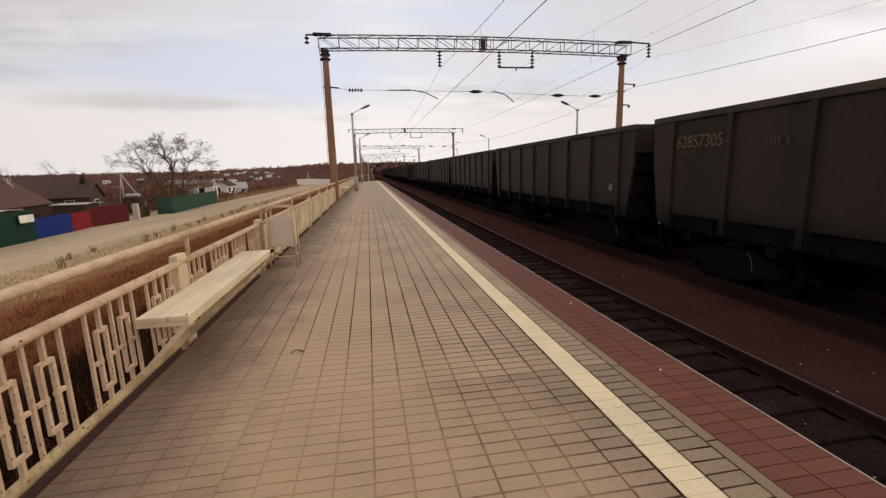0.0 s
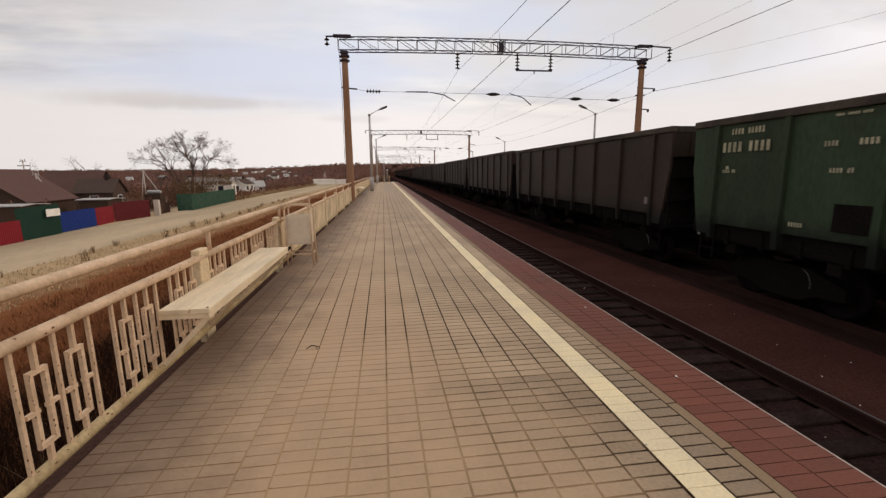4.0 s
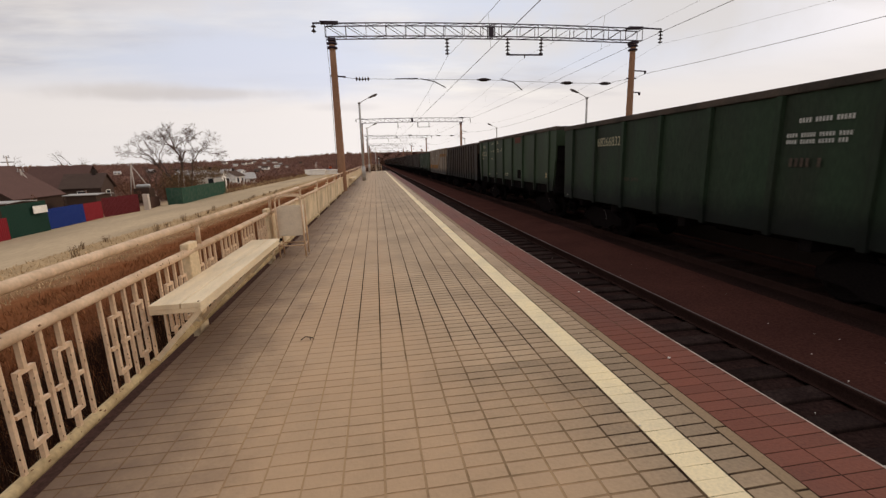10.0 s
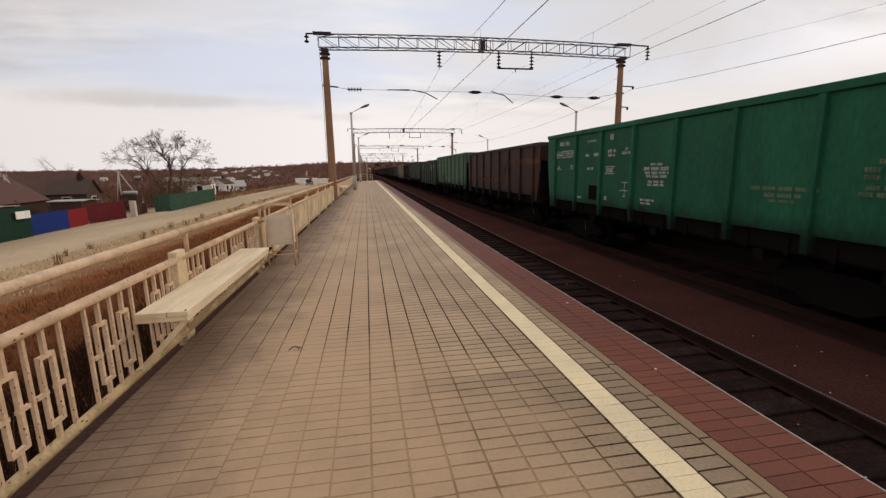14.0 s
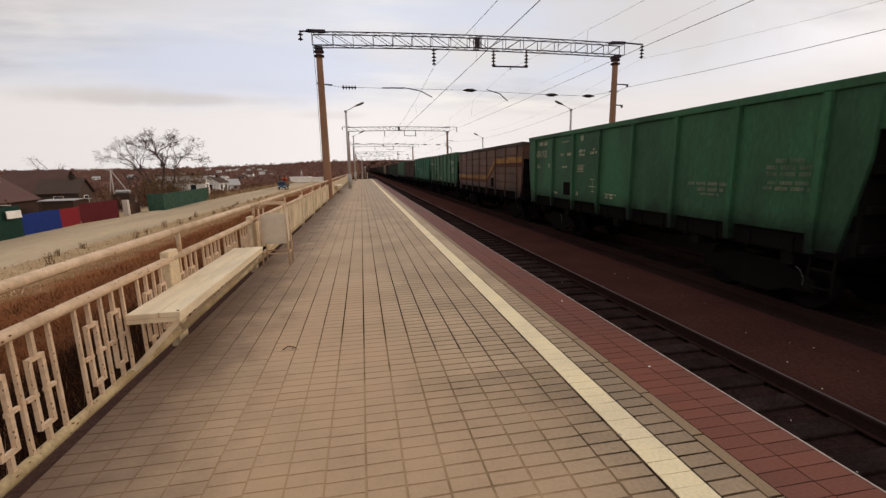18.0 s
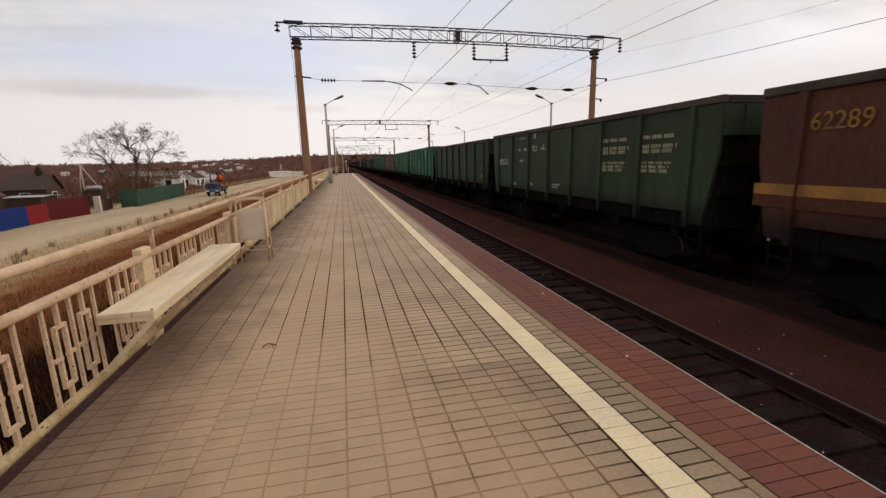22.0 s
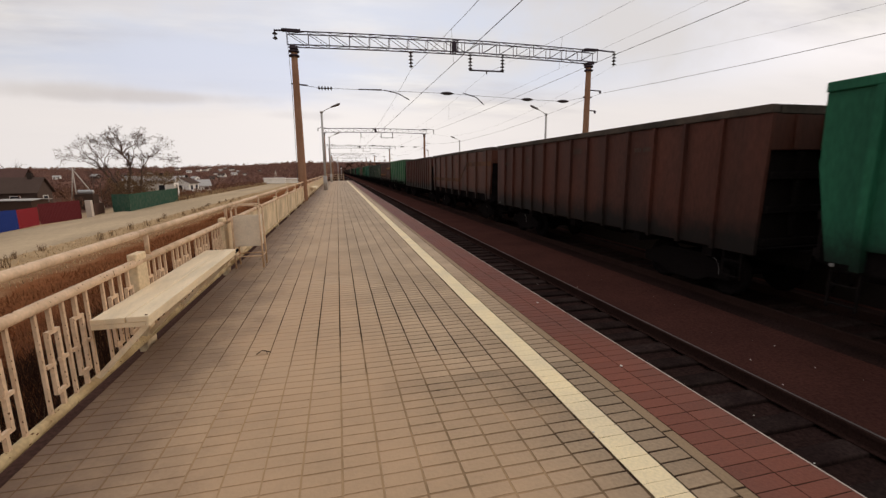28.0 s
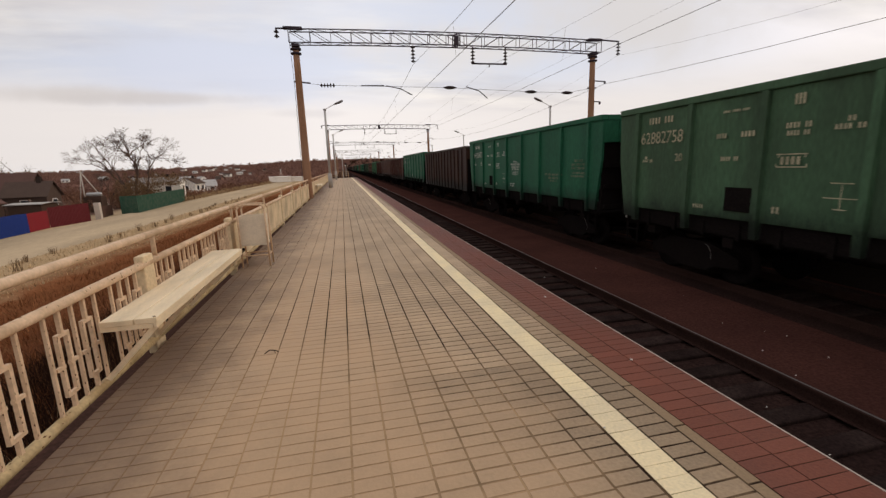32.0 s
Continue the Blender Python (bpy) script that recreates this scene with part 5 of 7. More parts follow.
def platform_lamp(x, y, side, base, tall):
    l = thing("platform_lamp", "pale grey steel lamp post with one lantern on a short arm", "street lamp", "lamp posts along the platforms")
    l.location = (x, y, base)
    bm = bmesh.new()
    lathe(bm, [(0.17, 0), (0.17, 1.15), (0.15, 1.2)], 14)
    part("base", bm, GALV, l, "thicker painted base of the post")
    bm = bmesh.new()
    tube(bm, (0, 0, 1.2), (0, 0, tall), 0.105, 0.085, 12)
    lathe(bm, [(0.12, tall - 0.12), (0.13, tall - 0.02), (0.1, tall + 0.03)], 12)
    part("post", bm, GALV, l)
    bm = bmesh.new()
    sweep(bm, [(0, 0, tall - 0.05), (side * 0.5, 0, tall + 0.22), (side * 0.8, 0, tall + 0.36)], 0.03, 8)
    part("arm", bm, GALV, l)
    bm = bmesh.new()
    t = radians(22) * side
    prof = ((-0.0, 0.05), (0.25, 0.13), (0.6, 0.16), (0.8, 0.1))
    rings = []
    for u, w in prof:
        ring = []
        for i in range(10):
            a = 2 * math.pi * i / 10
            p = Vector((side * (0.75 + u), w * math.cos(a), 0.7 * w * math.sin(a)))
            ring.append(bm.verts.new((p.x, p.y, p.z + tall + 0.36 + (u) * 0.38)))
        rings.append(ring)
    for r0, r1 in zip(rings, rings[1:]):
        for i in range(10):
            bm.faces.new((r0[i], r0[(i + 1) % 10], r1[(i + 1) % 10], r1[i])).smooth = True
    bm.faces.new(rings[0][::-1])
    bm.faces.new(rings[-1])
    part("lantern", bm, mat("lantern_grey", (0.16, 0.13, 0.12), 0.6), l, "grey drop-shaped lantern")
    return l


platform_lamp(-1.02, 38.8, 1, 0.0, 6.55)
platform_lamp(-0.88, 67.0, 1, 0.0, 6.55)
platform_lamp(0.3, 118.0, 1, -1.4, 6.7)
for y in (37.0, 72.0, 107.0):
    platform_lamp(16.8 + 0.0514 * y, y, -1, 0.0, 6.55)


def signal_mast():
    s = thing("railway_signal", "dark railway signal mast with one lit white lamp", "signal", at=(1.5, 165.0, -1.4))
    bm = bmesh.new()
    tube(bm, (0, 0, 0), (0, 0, 4.6), 0.09, n=10)
    part("mast", bm, GALV, s)
    bm = bmesh.new()
    box(bm, -0.3, -0.15, 3.5, 0.3, 0.15, 4.9, 0.05)
    part("signal_head", bm, BLACK, s, "black signal head")
    m = bpy.data.materials.new("signal_glow")
    m.use_nodes = True
    b = m.node_tree.nodes["Principled BSDF"]
    b.inputs["Base Color"].default_value = (1, 0.95, 0.85, 1)
    b.inputs["Emission Color"].default_value, b.inputs["Emission Strength"].default_value = (1, 0.95, 0.85, 1), 1.6
    bm = bmesh.new()
    lathe(bm, [(0.02, -0.2), (0.16, -0.19), (0.16, -0.15)], 14, "y", (0, 0, 4.0))
    part("lamp_glass", bm, m, s, "lit white lamp")


signal_mast()


def end_barrier():
    b = thing("platform_barrier", "pale tubular steel barrier at the end of the platform", "barrier", at=(0, 76.6, 0))
    for z in (0.35, 0.7, 1.05):
        bm = bmesh.new()
        tube(bm, (-1.85, 0, z), (1.1, 0, z), 0.03, n=8)
        part("bar", bm, RAILPAINT, b)
    for x in (-1.8, -0.85, 0.1, 1.05):
        bm = bmesh.new()
        tube(bm, (x, 0, 0), (x, 0, 1.08), 0.035, n=8)
        part("post", bm, RAILPAINT, b)


end_barrier()

# ---- railing, bench, bin ----
RX = -1.88
SECTION = 3.16


def chipped(bm, x, y0, y1, z, r, n, seed):
    """Small rust chips on a tube along y."""
    rng = random.Random(seed)
    for _ in range(n):
        y, a = rng.uniform(y0, y1), rng.uniform(-0.3, 2.2)
        c = Vector((x + math.cos(a) * r, y, z + math.sin(a) * r))
        w, l = rng.uniform(0.002, 0.007), rng.uniform(0.003, 0.013)
        s = Vector((-math.sin(a), 0, math.cos(a)))
        o = Vector((math.cos(a), 0, math.sin(a))) * 0.0015
        bm.faces.new([bm.verts.new(c + o + s * sx * w + Vector((0, sy * l, 0))) for sx, sy in ((-1, -0.6), (0.7, -1), (1, 0.5), (-0.5, 1))])


def flakes(bm, y0, x1, z0, z1, n, seed):
    """Rust where the paint has flaked off the near edges of a square bar."""
    rng = random.Random(seed)
    for i in range(n):
        z, h, w = rng.uniform(z0, z1), rng.uniform(0.003, 0.010), rng.uniform(0.003, 0.010)
        if i % 2:
            q = [(x1 + 0.001, y0 - 0.0006, z - h), (x1 + 0.001, y0 + w, z - h * 0.5), (x1 + 0.001, y0 + w * 0.8, z + h), (x1 + 0.001, y0 - 0.0006, z + h * 0.7)]
        else:
            q = [(x1 + 0.0006, y0 - 0.001, z - h), (x1 - w, y0 - 0.001, z - h * 0.4), (x1 - w * 0.7, y0 - 0.001, z + h), (x1 + 0.0006, y0 - 0.001, z + h * 0.6)]
        bm.faces.new([bm.verts.new(p) for p in q]).material_index = 1


def railing_meshes():
    d = {}
    L = SECTION
    for key, z, r in (("lower", 0.035, 0.036), ("mid", 0.775, 0.036), ("top", 1.03, 0.034)):
        bm = bmesh.new()
        tube(bm, (0, 0, z), (0, L, z), r, n=14)
        d[key] = done(bm, key + "_rail", LOWPAINT if key == "lower" else RAILPAINT)
        bm = bmesh.new()
        chipped(bm, 0, 0.05, L - 0.05, z, r, 40 if key != "top" else 14, key)
        d[key + "_rust"] = done(bm, "rust_wear", RUST)
    bm = bmesh.new()
    box(bm, -0.011, -0.0125, 0.06, 0.011, 0.0125, 0.75, 0.003)
    flakes(bm, -0.0125, 0.011, 0.08, 0.73, 8, 1)
    d["bar"] = done(bm, "baluster", RAILPAINT, RUST)
    bm = bmesh.new()
    w = 0.0125
    box(bm, -w, -0.064, 0.16, w, -0.038, 0.595)
    box(bm, -w, 0.038, 0.16, w, 0.064, 0.595)
    box(bm, -w, -0.038, 0.57, w, 0.038, 0.595)
    box(bm, -w, -0.038, 0.16, w, 0.038, 0.185)
    box(bm, -w, -0.0125, 0.595, w, 0.0125, 0.75)
    box(bm, -w, -0.0125, 0.06, w, 0.0125, 0.16)
    flakes(bm, -0.064, w, 0.18, 0.58, 6, 2)
    flakes(bm, 0.038, w, 0.18, 0.58, 6, 3)
    d["loop"] = done(bm, "loop_baluster", RAILPAINT, RUST)
    bm = bmesh.new()
    box(bm, -0.011, -0.044, 0.362, 0.011, 0.044, 0.385)
    d["link"] = done(bm, "link_bar", RAILPAINT)
    bm = bmesh.new()
    box(bm, -0.012, 0, 0.075, 0.012, L - 0.10, 0.735, 0.004)
    for i in range(3):
        box(bm, -0.02, 0.25 + i * 1.0, 0.075, -0.012, 0.29 + i * 1.0, 0.735)
    d["sheet"] = done(bm, "infill_sheet", PANEL)
    bm = bmesh.new()
    box(bm, -0.05, -0.12, -0.11, 0.03, 0.10, 0.86, 0.012)
    d["post"] = done(bm, "post", PANEL)
    bm = bmesh.new()
    tube(bm, (0, 0, 0.8), (-0.0, 0, 1.02), 0.024, n=8)
    d["support"] = done(bm, "top_rail_support", RAILPAINT)
    return d


PANEL = mat("panel_paint", (0.77, 0.58, 0.36), 0.7, scale=1.6, fine=30, vary=0.15, second=(0.30, 0.22, 0.14), amount=0.6, bump=0.15)
RM = railing_meshes()


def railing(y0, solid):
    s = thing("railing_section", ("cream-painted railing section with solid sheet infill" if solid else "cream-painted steel railing section with chipped looped balusters"), "railing", "railing along the platform", at=(RX, y0, 0))
    for key in ("lower", "mid", "top"):
        r = part(key + "_rail", RM[key], None, s)
        if y0 < 9:
            part("rust_wear", RM[key + "_rust"], None, r, "rust showing through chipped paint", "stuff")
    p = part("post", RM["post"], None, s, "flat broad cream post")
    p.location = (0, 0.0, 0)
    p = part("top_rail_support", RM["support"], None, s)
    p.location = (0, 0.22, 0)
    if solid:
        p = part("infill_sheet", RM["sheet"], None, s, "weathered cream sheet infill")
        p.location = (0, 0.10, 0)
        return s
    for u in range(4):
        b = 0.04 + u * 0.81
        for i, kind in enumerate(("bar", "loop", "bar", "loop", "bar")):
            yy = b + i * 0.1425
            if yy < 0.12 or yy > SECTION - 0.13:
                continue
            q = part("baluster" if kind == "bar" else "loop_baluster", RM[kind], None, s)
            q.location = (0, yy, 0)
            if i < 4:
                q = part("link_bar", RM["link"], None, s)
                q.location = (0, yy + 0.071, 0)
    return s


for i in range(-3, 24):
    railing(4.56 + SECTION * (i - 1), 4.56 + SECTION * (i - 1) > 7.5)


def bench(y0, y1):
    b = thing("platform_bench", "cream-painted plank bench bracketed to the platform railing", "bench", "benches along the railing", at=(0, 0, 0))
    top, back, front = 0.53, -1.845, -1.455
    split = back + 0.60 * (front - back)
    for xa, xb, dz in ((back, split - 0.005, 0.0), (split + 0.005, front, 0.002)):
        bm = bmesh.new()
        box(bm, xa, y0, top - 0.042, xb, y1, top + dz, 0.005)
        part("seat_plank", bm, BENCHPAINT, b)
    # steel angle frame under the planks
    for n, q in (("front_apron", (front - 0.028, y0 + 0.004, front - 0.006, y1 - 0.004)), ("end_apron", (back, y0 + 0.006, front - 0.03, y0 + 0.026)), ("end_apron", (back, y1 - 0.026, front - 0.03, y1 - 0.006))):
        bm = bmesh.new()
        box(bm, q[0], q[1], top - 0.082, q[2], q[3], top - 0.043, 0.003)
        part(n, bm, BENCHPAINT, b, "cream steel angle under the seat")
    bm = bmesh.new()
    lathe(bm, [(0.010, top + 0.002), (0.010, top + 0.006), (0.004, top + 0.008)], 8, "z", (front - 0.022, y0 + 0.025, 0))
    part("bolt", bm, RUST, b, "rusty bolt head")
    for x in (-1.80, -1.50):
        bm = bmesh.new()
        bar(bm, (x, y1 - 0.3, top - 0.065), (x, y1 + 0.33, top - 0.065), 0.03, 0.034)
        part("bearer", bm, BLACK, b, "dark steel bearer under the seat")
    n = 4 if y1 - y0 > 2 else 2
    for i in range(n):
        y = y0 + 0.04 + (y1 - y0 - 0.12) * i / (n - 1)
        bm = bmesh.new()
        bar(bm, (back, y + 0.02, top - 0.065), (front - 0.03, y + 0.02, top - 0.065), 0.03, 0.034)
        bar(bm, (front - 0.02, y, top - 0.07), (-1.86, y + 0.0, 0.06), 0.03, 0.04)
        part("bracket", bm, BENCHPAINT, b, "diagonal cream steel bracket")
    return b


bench(3.555, 6.50)
bench(31.0, 34.0)
bench(58.0, 61.0)


def litter_bin():
    b = thing("litter_bin", "grey sheet-metal litter bin hung in a cream tube frame", "litter bin", at=(-1.52, 7.68, 0))
    bm = bmesh.new()
    x0, x1, h = -0.215, 0.215, 1.06
    arc = [(x0, 0.0, 0.0), (x0, 0, h - 0.08), (x0 + 0.025, 0, h - 0.025), (x0 + 0.08, 0, h), (x1 - 0.08, 0, h), (x1 - 0.025, 0, h - 0.025), (x1, 0, h - 0.08), (x1 + 0.005, 0, 0.0)]
    sweep(bm, arc, 0.015, 10)
    part("front_frame", bm, RAILPAINT, b, "cream bent tube frame")
    bm = bmesh.new()
    sweep(bm, [(x, y + 0.34, z) for x, y, z in arc], 0.015, 8)
    part("back_frame", bm, RAILPAINT, b, "cream bent tube frame")
    bm = bmesh.new()
    for y in (0, 0.34):
        tube(bm, (x0, y, 0.2), (x1, y, 0.2), 0.011, n=8)
    for x in (x0, x1):
        tube(bm, (x, 0, 0.2), (x, 0.34, 0.2), 0.011, n=8)
    part("stretcher", bm, RAILPAINT, b)
    bm = bmesh.new()
    for s, e in (((-0.205, 0.02), (0.20, 0.03)), ((-0.205, 0.31), (0.20, 0.32)), ((-0.205, 0.03), (-0.195, 0.31)), ((0.19, 0.03), (0.20, 0.31))):
        box(bm, s[0], s[1], 0.37, e[0], e[1], 0.875)
    box(bm, -0.195, 0.03, 0.37, 0.19, 0.31, 0.385)
    part("bucket", bm, mat("bin_metal", (0.76, 0.63, 0.47), 0.7, 0.0, vary=0.08, scale=3, fine=40, second=(0.5, 0.4, 0.29), amount=0.5), b, "dented grey sheet-metal bucket")


litter_bin()


def twig(x, y):
    bm = bmesh.new()
    pts = [(-0.055, -0.05, 0.012), (-0.02, 0.0, 0.02), (0.02, -0.012, 0.018), (0.06, -0.03, 0.01)]
    sweep(bm, pts, 0.0045, 5)
    sweep(bm, [(0.02, -0.012, 0.018), (0.035, -0.06, 0.01)], 0.003, 5)
    ob = new("fallen_twig", done(bm, "fallen_twig", mat("twig_bark", (0.05, 0.03, 0.02), 0.9)))
    ob.location = (x, y, 0.0)
    tagged(ob, "small dark fallen twig on the paving", "twig")


twig(-0.72, 3.90)


def scrap(x, y, z, seed):
    rng = random.Random(seed)
    bm = bmesh.new()
    s = rng.uniform(0.007, 0.013)
    pts = [Vector((s * math.cos(a) * rng.uniform(0.6, 1.2), s * math.sin(a) * rng.uniform(0.6, 1.2), 0.002 + rng.uniform(0, 0.006))) for a in (0, 1.3, 2.6, 3.9, 5.1)]
    top = [bm.verts.new(p) for p in pts]
    low = [bm.verts.new((p.x, p.y, 0)) for p in pts]
    bm.faces.new(top)
    bm.faces.new(low[::-1])
    for i in range(5):
        bm.faces.new((low[i], low[(i + 1) % 5], top[(i + 1) % 5], top[i]))
    ob = new("paper_scrap", done(bm, "paper_scrap", mat("paper_white", (0.7, 0.64, 0.56), 0.9)))
    ob.location = (x, y, z)
    tagged(ob, "tiny white scrap of litter on the ground", "litter", "scraps of litter")


for i, (x, y) in enumerate(((2.2, 2.85), (1.46, 2.1), (2.3, 4.6))):
    scrap(x, y, 0.001, i)
rng = random.Random(77)
for i in range(26):
    scrap(rng.choice((rng.uniform(5.3, 6.9), rng.uniform(3.8, 5.0))), rng.uniform(2.5, 12), -1.255, 10 + i)

# ---- village beside the line ----
SHEET_BLUE = mat("sheet_blue", (0.015, 0.038, 0.185), 0.6, vary=0.15, scale=2, fine=20)
SHEET_RED = mat("sheet_red", (0.26, 0.022, 0.028), 0.6, vary=0.15, scale=2, fine=20)
SHEET_WINE = mat("sheet_wine", (0.13, 0.020, 0.022), 0.65, vary=0.15, scale=2, fine=20)
SHEET_GREEN = mat("sheet_green", (0.011, 0.042, 0.027), 0.65, vary=0.15, scale=2, fine=20, second=(0.02, 0.05, 0.034), amount=0.6)
SLATE = mat("slate_roof", (0.105, 0.07, 0.055), 0.95, vary=0.2, scale=1.2, fine=12)
BROWNROOF = mat("brown_roof", (0.125, 0.066, 0.052), 0.9, vary=0.2, scale=1.0, fine=12)
WHITEWASH = mat("whitewash", (0.90, 0.84, 0.75), 0.9, vary=0.12, scale=0.8, fine=10, second=(0.72, 0.65, 0.56), amount=0.5)
PALEROOF = mat("pale_sheet_roof", (0.44, 0.40, 0.36), 0.9, vary=0.2, scale=1.0, fine=10)
TIMBER = mat("old_timber", (0.08, 0.05, 0.037), 0.95, vary=0.25, scale=2, fine=20, stretch=(6, 6, 0.5))
DARKGLASS = mat("window_glass", (0.03, 0.03, 0.035), 0.15, vary=0.1, scale=2, fine=10, bump=0)
BARK = mat("bark", (0.125, 0.082, 0.064), 0.95, vary=0.3, scale=3, fine=30)
BRUSH = mat("brushwood", (0.235, 0.117, 0.072), 1.0, vary=0.3, scale=0.4, fine=6, second=(0.15, 0.078, 0.054), amount=0.8, bump=0.6, dist=0.2, island=True, rand=0.3)
WOODS = mat("bare_woods", (0.265, 0.140, 0.103), 1.0, vary=0.15, scale=0.03, fine=0.3, second=(0.185, 0.102, 0.082), amount=0.9, bump=0.0, dist=0.5, island=True, rand=0.12)
TUFT = mat("grass_blades", (0.21, 0.075, 0.030), 1.0, vary=0.3, scale=0.5, fine=9, second=(0.26, 0.125, 0.058), amount=0.7, bump=0, island=True, rand=0.35)
POST = mat("pale_pole", (0.56, 0.47, 0.39), 0.9, vary=0.15, scale=2, fine=20)


def sheet_fence(pts, top, material, label, base=-3.75, group="sheet-metal yard fences"):
    """Corrugated sheets standing along the line pts, each sheet a panel."""
    f = thing("sheet_fence", label, "fence", group)
    for (xa, ya), (xb, yb) in zip(pts, pts[1:]):
        L = math.hypot(xb - xa, yb - ya)
        n = max(1, round(L / 1.15))
        ux, uy = (xb - xa) / L, (yb - ya) / L
        for i in range(n):
            bm = bmesh.new()
            s0, s1 = L * i / n, L * (i + 1) / n
            k = 12
            dz = 0.04 * noise.noise(Vector((xa + i, ya, 2)))
            cols = []
            for j in range(k + 1):
                s = s0 + (s1 - s0) * j / k
                o = 0.022 if j % 2 else -0.022
                cols.append([bm.verts.new((xa + ux * s - uy * (o + q), ya + uy * s + ux * (o + q), z)) for q, z in ((0, base), (0, top + dz), (0.012, top + dz), (0.012, base))])
            for p, q in zip(cols, cols[1:]):
                for e in range(4):
                    bm.faces.new((p[e], q[e], q[(e + 1) % 4], p[(e + 1) % 4]))
            bm.faces.new(cols[0])
            bm.faces.new(cols[-1][::-1])
            part("sheet", bm, material, f)
    return f


sheet_fence([(-28.9, 33.0), (-28.95, 38.4)], -1.85, SHEET_RED, "bright red corrugated sheet fence by the road")
sheet_fence([(-29.3, 38.5), (-30.2, 44.6)], -0.95, SHEET_GREEN, "tall dark green corrugated sheet wall by the road")
sheet_fence([(-30.5, 44.9), (-30.9, 50.8)], -1.8, SHEET_BLUE, "blue corrugated sheet fence by the road")
sheet_fence([(-30.95, 50.9), (-31.3, 54.6)], -1.85, SHEET_RED, "bright red corrugated sheet fence by the road")
sheet_fence([(-31.3, 54.7), (-30.2, 60.3)], -1.55, SHEET_WINE, "dark wine-red sheet fence by the road")
sheet_fence([(-30.4, 61.9), (-31.5, 68.5)], -2.3, mat("sheet_brown", (0.10, 0.055, 0.04), 0.8, vary=0.2, scale=2, fine=20), "low brown board fence by the road")
sheet_fence([(-30.6, 68.9), (-27.8, 67.2), (-29.5, 91.0)], -1.22, mat("dusty_green_sheet", (0.030, 0.085, 0.055), 0.8, vary=0.15, scale=2, fine=20, second=(0.10, 0.12, 0.085), amount=0.6), "long dusty green sheet fence round a yard")


def house(x, y, w, d, wall_h, roof_h, turn, wall, roof, label, base=-3.8, windows=2, chimney=True, name="village_house", eave=0.35):
    """A gabled house: w along the ridge, d across."""
    h = thing(name, label, "house", "houses of the village", at=pose(x, y, base, 0, 0, turn))
    bm = bmesh.new()
    box(bm, -w / 2, -d / 2, -0.4, w / 2, d / 2, wall_h)
    for s in (-1, 1):
        a = [bm.verts.new((s * w / 2, y_, z)) for y_, z in ((-d / 2, wall_h), (d / 2, wall_h), (0, wall_h + roof_h))]
        b = [bm.verts.new((s * (w / 2 - 0.12), y_, z)) for y_, z in ((-d / 2, wall_h), (d / 2, wall_h), (0, wall_h + roof_h))]
        bm.faces.new(a)
        bm.faces.new(b[::-1])
        for i in range(3):
            bm.faces.new((a[i], a[(i + 1) % 3], b[(i + 1) % 3], b[i]))
    part("wall", bm, wall, h)
    bm = bmesh.new()
    k = roof_h / (d / 2)
    for s in (-1, 1):
        lo = (s * (d / 2 + eave), wall_h - k * eave)
        up = (0, wall_h + roof_h)
        t = 0.10
        vs = [bm.verts.new((xx, yy, zz + dz)) for dz in (0.02, t) for xx in (-w / 2 - 0.3, w / 2 + 0.3) for yy, zz in (lo, up)]
        for q in ((0, 1, 3, 2), (4, 6, 7, 5), (0, 4, 5, 1), (2, 3, 7, 6), (0, 2, 6, 4), (1, 5, 7, 3)):
            bm.faces.new([vs[i] for i in q])
    part("roof", bm, roof, h)
    if chimney:
        bm = bmesh.new()
        box(bm, w * 0.18, -0.3, wall_h + roof_h * 0.55, w * 0.18 + 0.5, 0.2, wall_h + roof_h + 0.7, 0.02)
        part("chimney", bm, CONCRETE, h, "grey chimney stack")
    for side in ((-1, 0), (1, 0), (0, 1), (0, -1)):
        for i in range(windows if side[0] == 0 else min(1, windows)):
            bm, bf = bmesh.new(), bmesh.new()
            c = ((i + 0.5) / windows - 0.5) * (w if side[0] == 0 else 0)
            z0, z1 = wall_h * 0.36, wall_h * 0.78
            if side[0] == 0:
                yy = side[1] * (d / 2 + 0.02)
                box(bf, c - 0.6, yy - 0.03, z0 - 0.08, c + 0.6, yy + 0.03, z1 + 0.08)
                box(bm, c - 0.5, yy - 0.045, z0, c + 0.5, yy + 0.045, z1)
            else:
                xx = side[0] * (w / 2 + 0.02)
                box(bf, xx - 0.03, -0.6, z0 - 0.08, xx + 0.03, 0.6, z1 + 0.08)
                box(bm, xx - 0.045, -0.5, z0, xx + 0.045, 0.5, z1)
            f = part("window_frame", bf, WHITEWASH, h, "white window frame")
            part("pane", bm, DARKGLASS, f, "dark window pane")
    return h


house(-43.6, 56.5, 9.5, 9.0, 2.75, 3.4, 97, TIMBER, BROWNROOF, "low house with a broad brown sheet roof behind the fences", windows=0, chimney=False)
house(-35.2, 46.8, 2.6, 3.4, 2.6, 0.10, 2, TIMBER, PALEROOF, "lean-to shed with a pale roof edge", windows=0, chimney=False, name="yard_shed", eave=0.2)
house(-46.8, 74.0, 7.5, 7.0, 2.9, 3.2, 4, TIMBER, BROWNROOF, "house with a steep brown sheet roof behind the others", windows=0, chimney=False)
house(-41.4, 70.0, 4.8, 3.6, 3.2, 1.7, 4, SLATE, SLATE, "grey weathered wooden house with a gabled slate roof", windows=1)
house(-35.3, 59.5, 3.2, 3.0, 2.45, 0.10, 0, TIMBER, PALEROOF, "open shelter with a pale flat roof", windows=0, chimney=False, name="yard_shed", eave=0.25)
